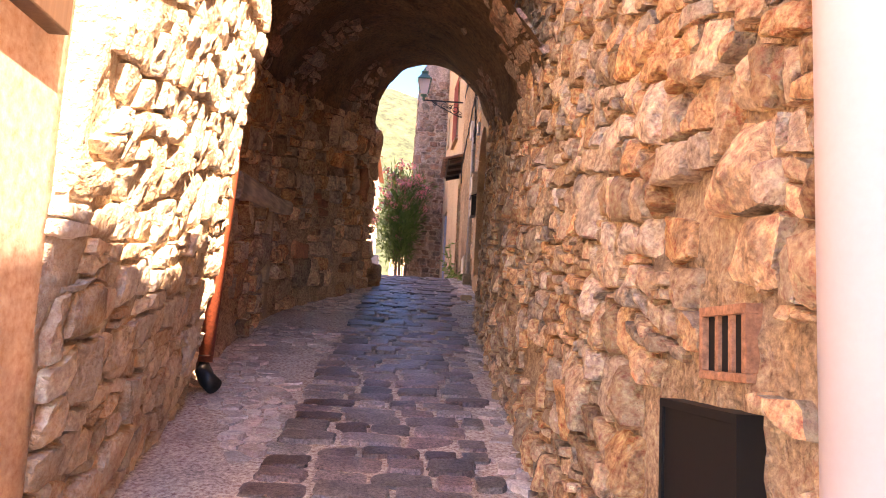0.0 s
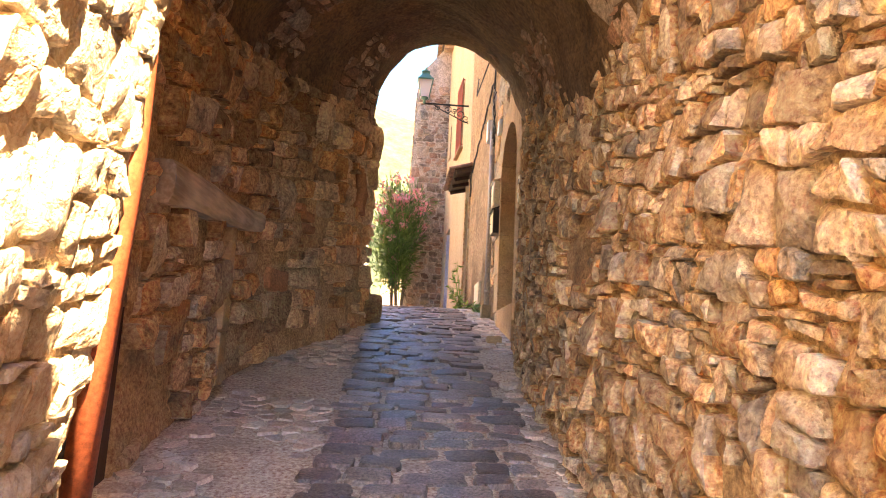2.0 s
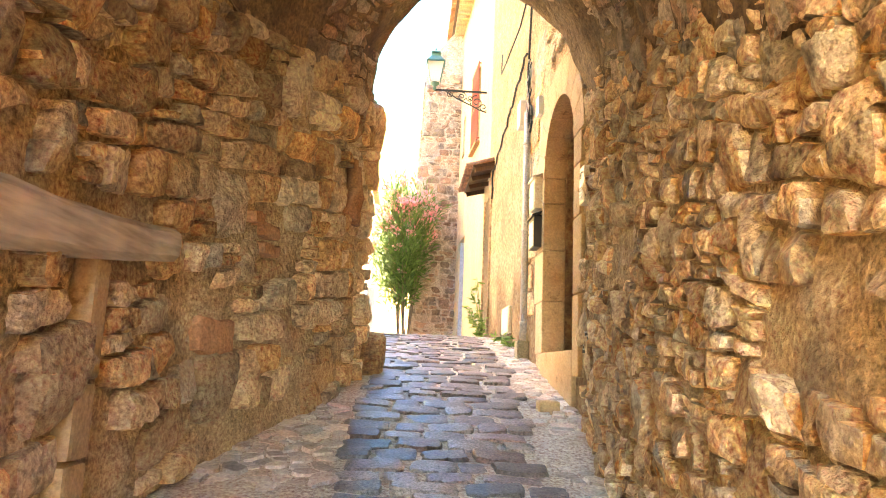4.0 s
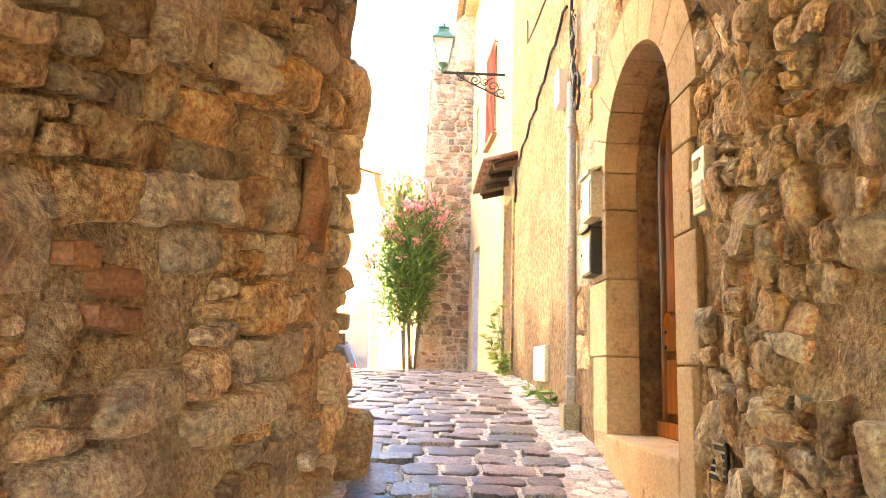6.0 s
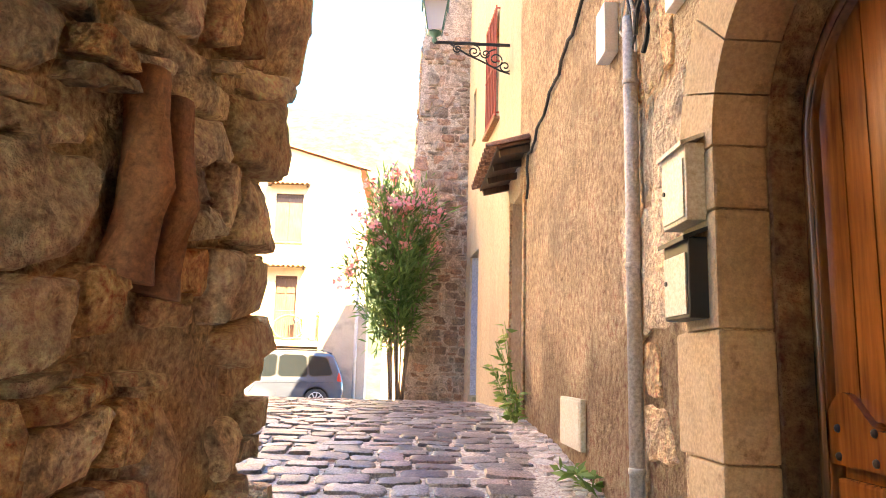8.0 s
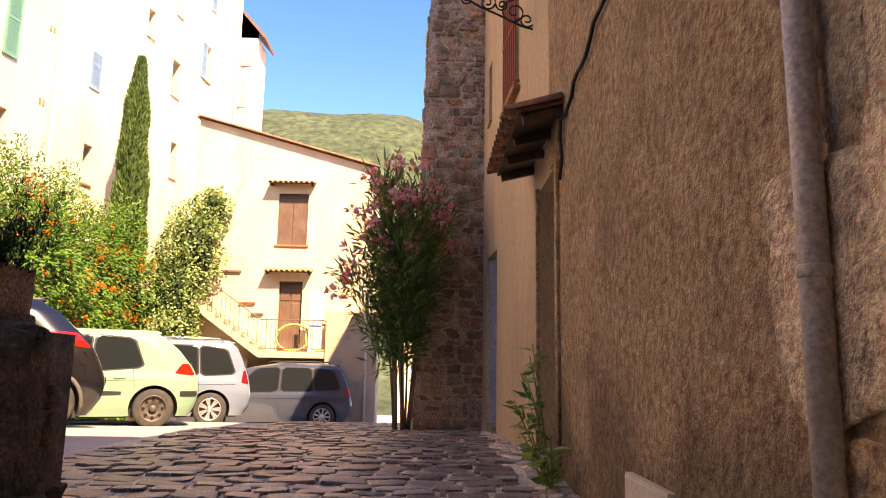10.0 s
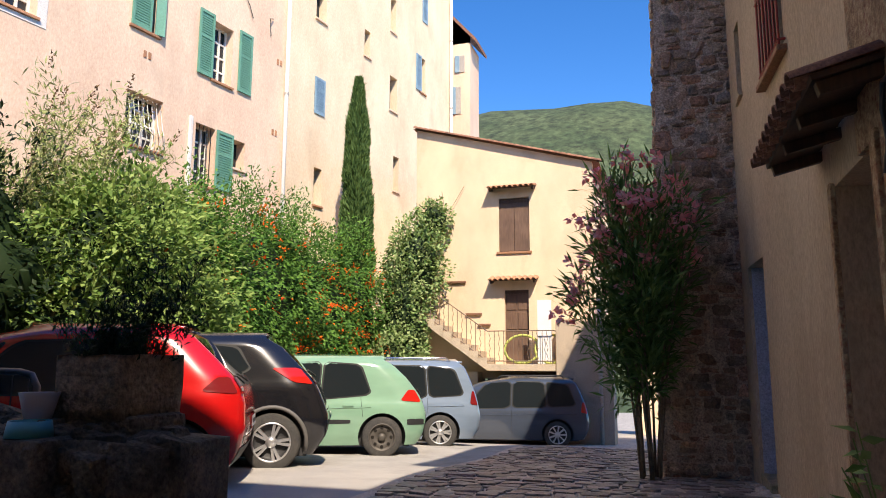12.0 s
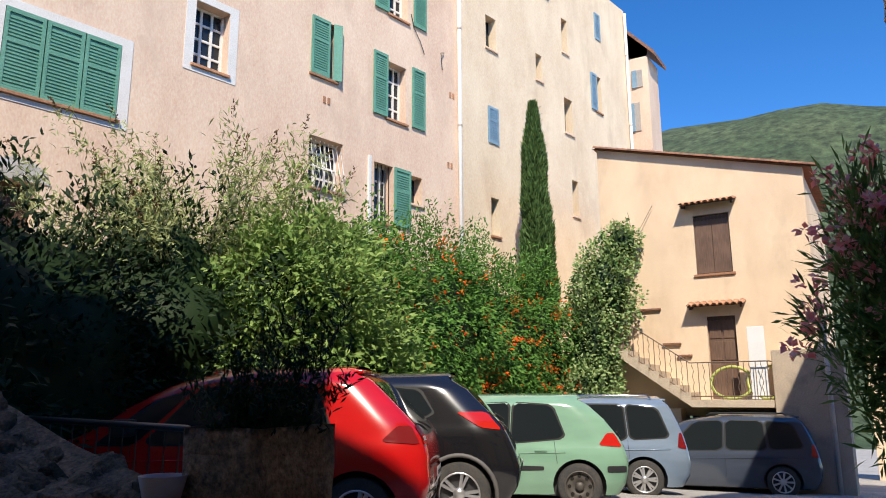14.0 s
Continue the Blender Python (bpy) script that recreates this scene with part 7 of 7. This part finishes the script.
for x in (-6.1, -3.95):
    part("foot", box(bmesh.new(), x - 0.02, x + 0.02, 14.1, 14.8, ground(14.4) - 0.09, ground(14.4) + 0.03, 0.006), M_STEELG, gate)


# ---- parked cars ----
def paint(name, c, metal=0.3):
    m, nt, b = nodes_of(name)
    n = nt.nodes.new("ShaderNodeTexNoise")
    n.inputs["Scale"].default_value, n.inputs["Detail"].default_value = 6, 6
    r = nt.nodes.new("ShaderNodeValToRGB")
    r.color_ramp.elements[0].color, r.color_ramp.elements[1].color = (*[v * 0.88 for v in c], 1), (*c, 1)
    r.color_ramp.elements[0].position, r.color_ramp.elements[1].position = 0.35, 0.6
    nt.links.new(n.outputs["Fac"], r.inputs[0])
    nt.links.new(r.outputs[0], b.inputs["Base Color"])
    b.inputs["Metallic"].default_value, b.inputs["Roughness"].default_value = metal, 0.16
    b.inputs["Coat Weight"].default_value, b.inputs["Coat Roughness"].default_value = 0.8, 0.03
    return m


M_CARGLASS = plain("tinted_car_glass", (0.012, 0.016, 0.018), 0.02, ior=1.45)
M_CLEAR = plain("clear_lamp_lens", (0.75, 0.72, 0.70), 0.1, coat=0.6)
M_TYRE = surface("tyre_rubber", (0.03, 0.03, 0.03), (0.06, 0.055, 0.05), 8, 80, 0.9, 0.2)
M_RIM = plain("silver_alloy", (0.62, 0.62, 0.62), 0.3, 0.8)
M_RIMD = plain("dark_steel_rim", (0.10, 0.09, 0.08), 0.55, 0.5)
M_TRIM = plain("black_car_trim", (0.025, 0.025, 0.027), 0.55)
M_TRIMG = plain("grey_arch_trim", (0.11, 0.105, 0.10), 0.6)
M_TAIL = plain("red_tail_light", (0.45, 0.015, 0.01), 0.12, coat=0.6)
M_TAILD = plain("dark_red_tail_light", (0.16, 0.01, 0.012), 0.12, coat=0.6)
M_CHROME = plain("chrome", (0.7, 0.7, 0.7), 0.15, 1.0)
WHEELS = {}


def wheel_meshes(r, style):
    key = (r, style)
    if key not in WHEELS:
        turn = pose(0, 0, 0, 90, 0, 0)
        bm = lathe(bmesh.new(), [(r * 0.66, -0.10), (r * 0.9, -0.105), (r * 0.98, -0.08), (r, -0.04), (r, 0.04), (r * 0.98, 0.08), (r * 0.9, 0.105), (r * 0.66, 0.10)], 40, turn, False)
        tyre = finish("tyre", bm, M_TYRE, True)
        bm = lathe(bmesh.new(), [(r * 0.68, -0.08), (r * 0.68, 0.095), (r * 0.63, 0.10), (r * 0.60, 0.05), (r * 0.52, 0.056 if style == "steel" else 0.03), (r * 0.30, 0.062 if style == "steel" else 0.03), (r * 0.2, 0.03), (0.01, 0.03)], 40, turn)
        rim = finish("rim", bm, M_RIMD if style == "steel" else M_TRIM, True)
        spokes = []
        n = {"five": 10, "steel": 8, "ten": 14, "star": 9}[style]
        for k in range(n):
            a = k * math.tau / n
            if style == "steel":  # small black discs for the shade in a pressed disc's round holes
                bm = lathe(bmesh.new(), [(0.026, 0.0), (0.026, 0.004)], 10, pose(r * 0.46 * math.cos(a), -0.064, r * 0.46 * math.sin(a), 90, 0, 0))
                spokes.append(finish("vent_hole_shade", bm, M_GAP))
                continue
            if style == "five":
                a = (k // 2) * math.tau / 5 + (0.15 if k % 2 else -0.15)
            if style == "ten":
                a = (k // 2) * math.tau / 7 + (0.13 if k % 2 else -0.13)
            bm = bmesh.new()
            w0, w1 = (0.014, 0.018)
            vs = [bm.verts.new((x, y, s * w)) for x, w in ((r * 0.14, w0), (r * 0.64, w1)) for s in (-1, 1) for y in (-0.085 if x < 0.1 else -0.095, -0.03)]
            bmesh.ops.convex_hull(bm, input=bm.verts[:])
            bmesh.ops.transform(bm, matrix=pose(0, 0, 0, 0, math.degrees(a), 0), verts=bm.verts[:])
            spokes.append(finish("spoke", bm, M_RIMD if style == "steel" else M_RIM))
        hub = finish("hub_cap", lathe(bmesh.new(), [(r * 0.2, 0.02), (r * 0.19, 0.098), (r * 0.05, 0.105)], 20, turn), M_RIMD if style == "steel" else M_RIM, True)
        ring = finish("rim_ring", lathe(bmesh.new(), [(r * 0.68, 0.06), (r * 0.68, 0.10), (r * 0.62, 0.104), (r * 0.61, 0.06)], 40, turn, False), M_RIMD if style == "steel" else M_RIM, True)
        WHEELS[key] = (tyre, rim, spokes, hub, ring)
    return WHEELS[key]


def car(label, m, L, W, H, wb, ohr, r, mat, rear, front, side_glass, tail, style="five", rails=False, cladding=None, bumper=0.0, belt=0.92, seams=(), handle=None):
    """A parked car: local x from the tail to the nose, y to its left, z up."""
    ob = thing("car", label, "car", m, "parked cars")
    xr = lambda z: interp(z, rear)
    xf = lambda z: interp(z, [(a, L - b) for a, b in front])

    def hw(x, z):
        e = min(x - xr(z), xf(z) - x)
        k = interp(z, [(0.18, 0.90), (0.35, 0.965), (0.62, 1.0), (0.80, 0.99), (belt - 0.04, 0.975), (belt + 0.02, 0.95), (H - 0.10, 0.80), (H - 0.03, 0.72), (H, 0.66)])
        return W / 2 * k * (1 - 0.12 * max(0.0, 1 - e / 0.42) ** 2.4)

    NU, NZ = 64, 24
    zs_ = [0.19 + (H - 0.19) * (k / NZ) ** 0.95 for k in range(NZ + 1)]
    arches = [(ohr, r), (ohr + wb, r)]
    ra = r + 0.055

    def at(u, z):
        x = xr(z) + (xf(z) - xr(z)) * u
        for cx, cz in arches:
            d = math.hypot(x - cx, z - cz)
            if abs(d - ra) < 0.045 and d > 1e-4:
                x, z = cx + (x - cx) * ra / d, max(0.19, cz + (z - cz) * ra / d)
        return x, z

    bm = bmesh.new()
    sides = []
    for s in (1, -1):
        g = []
        for i in range(NU + 1):
            row = []
            for z in zs_:
                x, zz = at(i / NU, z)
                row.append(bm.verts.new((x, s * hw(x, zz), zz)))
            g.append(row)
        for i in range(NU):
            for j in range(NZ):
                q = (g[i][j], g[i + 1][j], g[i + 1][j + 1], g[i][j + 1])
                c = sum((v.co for v in q), Vector()) / 4
                if any(math.hypot(c.x - cx, c.z - cz) < ra - 0.012 for cx, cz in arches):
                    continue
                bm.faces.new(q if s < 0 else q[::-1])
        sides.append(g)
    bulge = lambda f: 0.05 * (1 - f * f)
    NY = 8
    for i, sg in ((0, -1), (NU, 1)):
        prev = None
        for j in range(NZ + 1):
            a, b = sides[0][i][j], sides[1][i][j]
            row = [a] + [bm.verts.new((a.co.x + sg * bulge(1 - 2 * k / NY) * (0.8 if zs_[j] < belt else 0.45), a.co.y + (b.co.y - a.co.y) * k / NY, a.co.z)) for k in range(1, NY)] + [b]
            if prev:
                for k in range(NY):
                    q = (prev[k], row[k], row[k + 1], prev[k + 1])
                    bm.faces.new(q if sg < 0 else q[::-1])
            prev = row
    top = []
    for i in range(NU + 1):
        a, b = sides[0][i][NZ], sides[1][i][NZ]
        top.append([a] + [bm.verts.new((a.co.x + (-1 if i == 0 else 1 if i == NU else 0) * 0.0, a.co.y + (b.co.y - a.co.y) * k / NY, a.co.z + 0.035 * (1 - (1 - 2 * k / NY) ** 2))) for k in range(1, NY)] + [b])
    for i in range(NU):
        for k in range(NY):
            bm.faces.new((top[i][k], top[i][k + 1], top[i + 1][k + 1], top[i + 1][k]))
    bmesh.ops.remove_doubles(bm, verts=bm.verts[:], dist=0.002)
    bmesh.ops.recalc_face_normals(bm, faces=bm.faces)
    body = part("body", bm, mat, ob, smooth=True)
    bm = bmesh.new()
    box(bm, 0.25, L - 0.3, -W / 2 + 0.22, W / 2 - 0.22, 0.16, 0.80)
    part("underbody", bm, M_TRIM, ob)

    def side_patch(name, corners, material, parent, s=1, off=0.006, lab="", n=8):
        """A panel laid on the flank between four (x, z) corners, in order."""
        (ax, az), (bx_, bz), (cx, cz), (dx, dz) = corners
        bm = bmesh.new()
        g = []
        for i in range(n + 1):
            row = []
            for j in range(n + 1):
                u, v = i / n, j / n
                # rounded corners
                if i in (0, n) and j in (0, n):
                    u, v = u + (0.035 if i == 0 else -0.035), v + (0.06 if j == 0 else -0.06)
                x = (ax * (1 - u) + bx_ * u) * (1 - v) + (dx * (1 - u) + cx * u) * v
                z = (az * (1 - u) + bz * u) * (1 - v) + (dz * (1 - u) + cz * u) * v
                row.append(bm.verts.new((x, s * (hw(x, z) + off), z)))
            g.append(row)
        for i in range(n):
            for j in range(n):
                q = (g[i][j], g[i + 1][j], g[i + 1][j + 1], g[i][j + 1])
                bm.faces.new(q if s < 0 else q[::-1])
        return part(name, bm, material, parent, lab, True)

    def rear_patch(name, f0, f1, z0, z1, material, parent, off=0.008, lab="", n=6):
        bm = bmesh.new()
        g = []
        for i in range(n + 1):
            row = []
            for j in range(n + 1):
                f, z = f0 + (f1 - f0) * i / n, z0 + (z1 - z0) * j / n
                row.append(bm.verts.new((xr(z) - bulge(f) * (0.8 if z < belt else 0.45) - off, f * hw(xr(z), z), z)))
            g.append(row)
        for i in range(n):
            for j in range(n):
                bm.faces.new((g[i][j], g[i][j + 1], g[i + 1][j + 1], g[i + 1][j]))
        bmesh.ops.recalc_face_normals(bm, faces=bm.faces)
        return part(name, bm, material, parent, lab, True)

    for s in (1, -1):
        for c in side_glass:
            mx, mz = sum(p[0] for p in c) / 4, sum(p[1] for p in c) / 4
            side_patch("window_seal", [(p[0] + math.copysign(0.028, p[0] - mx), p[1] + math.copysign(0.022, p[1] - mz)) for p in c], M_BLACK, body, s, 0.004)
            side_patch("side_window", c, M_CARGLASS, body, s, 0.008)
        x0, x1, z0, z1 = tail[0], tail[1], tail[2], tail[3]
        side_patch("tail_light", [(xr(z0) + 0.015, z0), (x0, z0 + 0.03), (x1, z1), (xr(z1) + 0.015, z1)], tail[4], body, s, 0.010, "red tail light")
        lamp_r = rear_patch("tail_light", s * 0.99, s * 0.70, z0, z1, tail[4], body, 0.012, "red tail light")
        rear_patch("reversing_lamp", s * 0.93, s * 0.74, z0 + 0.025, z0 + 0.065, M_CLEAR, lamp_r, 0.016, "clear reversing lamp")
        low_edge = min(p[1] for c in side_glass for p in c)
        xa, xb = min(c[0][0] for c in side_glass), max(c[1][0] for c in side_glass)
        bm = bmesh.new()
        tube(bm, [(xa + (xb - xa) * k / 12, s * (hw(xa + (xb - xa) * k / 12, low_edge - 0.16) + 0.002), low_edge - 0.16 + 0.05 * (1 - k / 12)) for k in range(13)], 0.007, 5)
        part("shoulder_crease", bm, mat, body, smooth=True)
        if cladding:
            for cx, cz in arches:
                bm = bmesh.new()
                tube(bm, [(cx + (ra + 0.012) * math.cos(a), s * (hw(cx + ra * math.cos(a), max(0.2, cz + ra * math.sin(a))) + 0.002), cz + (ra + 0.012) * math.sin(a)) for a in np.linspace(-0.25, math.pi + 0.25, 20)], 0.026, 6)
                part("arch_trim", bm, M_TRIMG, body, smooth=True)
            side_patch("sill_trim", [(ohr + ra, 0.20), (ohr + wb - ra, 0.20), (ohr + wb - ra, 0.34), (ohr + ra, 0.34)], M_TRIM, body, s)
        if handle:
            bm = bmesh.new()
            hx, hz = handle
            box(bm, hx, hx + 0.17, s * (hw(hx, hz) + 0.012) - 0.012, s * (hw(hx, hz) + 0.012) + 0.012, hz, hz + 0.032, 0.008)
            part("door_handle", bm, mat, body)
        for xa, za, xb, zb in seams:
            bm = bmesh.new()
            tube(bm, [(xa + (xb - xa) * k / 10, s * (hw(xa + (xb - xa) * k / 10, za + (zb - za) * k / 10) - 0.001), za + (zb - za) * k / 10) for k in range(11)], 0.004, 4)
            part("door_seam", bm, M_TRIM, body)
        if bumper:
            side_patch("bumper_strip", [(xr(0.62) + 0.02, bumper), (ohr - ra - 0.02, bumper), (ohr - ra - 0.02, bumper + 0.09), (xr(0.62) + 0.02, bumper + 0.09)], M_TRIM, body, s)
            side_patch("rub_strip", [(ohr + ra + 0.12, bumper + 0.02), (ohr + wb - ra, bumper + 0.02), (ohr + wb - ra, bumper + 0.085), (ohr + ra + 0.12, bumper + 0.085)], M_TRIM, body, s)
        bm = bmesh.new()
        mx, mz = L - 1.45, belt + 0.06
        box(bm, mx - 0.08, mx + 0.1, s * (W / 2 + 0.02), s * (W / 2 + 0.20), mz, mz + 0.15, 0.03)
        part("wing_mirror", bm, M_TRIM, body)
        if rails:
            bm = bmesh.new()
            y = s * (W / 2 * 0.70)
            tube(bm, [(xr(H) + 0.15, y, H - 0.01), (xr(H) + 0.22, y, H + 0.045), (xr(H) + 1.0, y, H + 0.05), (L - 2.35, y, H + 0.045), (L - 2.25, y, H - 0.01)], 0.016, 8)
            part("roof_rail", bm, M_CHROME if rails == "chrome" else M_TRIM, body, smooth=True)
    rear_patch("rear_window", -0.80, 0.80, belt + 0.05, H - 0.12, M_CARGLASS, body)
    bm = bmesh.new()
    box(bm, xr(H - 0.06) - 0.035, xr(H - 0.06) + 0.2, -W / 2 * 0.62, W / 2 * 0.62, H - 0.05, H - 0.012, 0.012)
    part("roof_spoiler", bm, mat, body, smooth=True)
    bm = bmesh.new()
    zw = belt + 0.09
    tube(bm, [(xr(zw) - 0.06, 0.0, zw), (xr(zw + 0.05) - 0.05, 0.2, zw + 0.05), (xr(zw + 0.08) - 0.045, 0.42, zw + 0.08)], 0.011, 6)
    part("rear_wiper", bm, M_TRIM, body)
    for f0, f1, z0, z1 in ((-0.88, 0.88, 0.70, 0.708), (-0.90, 0.90, 0.47, 0.478)):
        rear_patch("panel_gap", f0, f1, z0, z1, M_TRIM, body, 0.004)
    rear_patch("lower_bumper", -0.95, 0.95, 0.22, 0.38 if not cladding else 0.55, M_TRIM, body)
    pl = rear_patch("number_plate", -0.30, 0.30, 0.55, 0.66, M_WHITE, body, 0.014)
    rear_patch("plate_bar", -0.22, 0.22, 0.585, 0.625, M_TRIM, pl, 0.017)
    tyre, rim, spokes, hub, ring = wheel_meshes(r, style)
    for cx in (ohr, ohr + wb):
        for s in (1, -1):
            w = new("wheel", tyre)
            w.parent = ob
            w.matrix_basis = pose(cx, s * (W / 2 - 0.115), r, 0, 0, 180 if s > 0 else 0)
            for me in (rim, hub, ring, *spokes):
                p = new(me.name.split(".")[0], me)
                p.parent = w
    return ob


def parked(wx, wy, W, ohr, turn=0.0):
    """The pose of a car whose near rear wheel stands at (wx, wy), nose towards -x."""
    return Matrix.Translation((wx, wy, ground(wy + W / 2) - 0.022)) @ pose(0, 0, 0, 0, 0, 180 + turn) @ Matrix.Translation((-ohr, -W / 2, 0))


HATCH_REAR = [(0.18, 0.16), (0.34, 0.05), (0.55, 0.0), (0.72, 0.02), (0.86, 0.07), (0.95, 0.12), (1.20, 0.34), (1.40, 0.58), (1.46, 0.72)]
NOSE = [(0.18, 0.18), (0.36, 0.02), (0.55, 0.0), (0.70, 0.10), (0.80, 0.36), (0.90, 0.80), (0.98, 1.02), (1.20, 1.38), (1.38, 1.76), (1.44, 2.05)]
car("glossy red hatchback parked nose-in behind the low wall", parked(-4.54, 16.58, 1.74, 0.60, 28), 4.1, 1.74, 1.57, 2.54, 0.60, 0.315, paint("red_car_paint", (0.50, 0.008, 0.008), 0.0), [(0.18, 0.15), (0.34, 0.05), (0.55, 0.0), (0.80, 0.01), (0.96, 0.06), (1.06, 0.13), (1.26, 0.33), (1.46, 0.54), (1.53, 0.70)], [(z * 1.05, x) for z, x in NOSE],
    [[(1.62, 0.92), (2.55, 0.91), (2.05, 1.38), (1.55, 1.40)], [(0.84, 1.0), (1.57, 0.94), (1.50, 1.40), (1.02, 1.36)], [(2.60, 0.91), (2.98, 0.91), (2.56, 1.26), (2.16, 1.38)]], (0.40, 0.26, 0.90, 1.06, M_TAILD), "five", seams=((1.58, 0.3, 1.58, 0.92), (2.62, 0.3, 2.66, 0.92)), handle=(1.66, 0.86))
CROSS_REAR = [(0.18, 0.18), (0.40, 0.04), (0.62, 0.0), (0.80, 0.06), (0.98, 0.14), (1.10, 0.22), (1.30, 0.42), (1.50, 0.62), (1.56, 0.78)]
car("black crossover with flared arches and red tail lights", parked(-4.66, 18.5, 1.78, 0.66, 27), 4.08, 1.78, 1.64, 2.53, 0.66, 0.345, paint("black_car_paint", (0.010, 0.010, 0.012), 0.0), CROSS_REAR, [(z * 1.10, x) for z, x in NOSE],
    [[(1.60, 1.04), (2.56, 1.0), (2.12, 1.48), (1.55, 1.51)], [(0.94, 1.20), (1.55, 1.06), (1.50, 1.50), (1.12, 1.46)]], (0.42, 0.70, 1.02, 1.22, M_TAIL), "five", cladding=True, belt=1.02, seams=((1.57, 0.35, 1.57, 1.03),))
car("pale green hatchback with grey steel wheels", parked(-4.40, 21.34, 1.75, 0.68, 23), 4.20, 1.75, 1.55, 2.61, 0.68, 0.312, paint("pale_green_car_paint", (0.21, 0.37, 0.26), 0.0), [(z * 1.02, x * 0.92) for z, x in HATCH_REAR], [(z * 1.02, x) for z, x in NOSE],
    [[(1.68, 0.89), (2.72, 0.88), (2.14, 1.43), (1.65, 1.45)], [(0.86, 0.97), (1.62, 0.90), (1.58, 1.45), (1.04, 1.41)]], (0.40, 0.28, 0.84, 1.03, M_TAIL), "steel", bumper=0.50, belt=0.86, seams=((1.66, 0.3, 1.66, 0.94), (0.98, 0.62, 1.02, 0.96)), handle=(1.12, 0.78))
VAN_REAR = [(0.18, 0.15), (0.36, 0.04), (0.58, 0.0), (0.78, 0.03), (1.0, 0.08), (1.25, 0.17), (1.50, 0.28), (1.62, 0.42)]
VNOSE = [(z * 1.08, x * 0.98) for z, x in NOSE] + [(1.62, 2.5)]
VG = [[(1.88, 0.93), (2.95, 0.91), (2.40, 1.50), (1.84, 1.53)], [(1.02, 0.95), (1.80, 0.94), (1.77, 1.53), (1.06, 1.52)], [(0.32, 1.0), (0.95, 0.96), (1.0, 1.52), (0.50, 1.46)]]
car("silver-blue people carrier with chrome roof rails", parked(-4.2, 23.76, 1.79, 0.74, 21), 4.40, 1.79, 1.63, 2.68, 0.76, 0.315, paint("silver_blue_car_paint", (0.22, 0.29, 0.38), 0.2), VAN_REAR, VNOSE, VG, (0.20, 0.16, 0.80, 1.06, M_TAILD), "ten", rails="chrome", belt=0.90, seams=((1.83, 0.3, 1.83, 0.92), (0.99, 0.65, 1.0, 0.94)), handle=(1.08, 0.80))
car("grey people carrier half in shade below the landing", parked(-2.69, 28.04, 1.79, 0.76, 12), 4.40, 1.79, 1.63, 2.68, 0.76, 0.315, paint("grey_blue_car_paint", (0.05, 0.062, 0.085), 0.0), VAN_REAR, VNOSE, VG, (0.20, 0.16, 0.80, 1.06, M_TAIL), "star", rails="black", belt=0.90, seams=((1.83, 0.3, 1.83, 0.92), (0.99, 0.65, 1.0, 0.94)), handle=(1.08, 0.80))
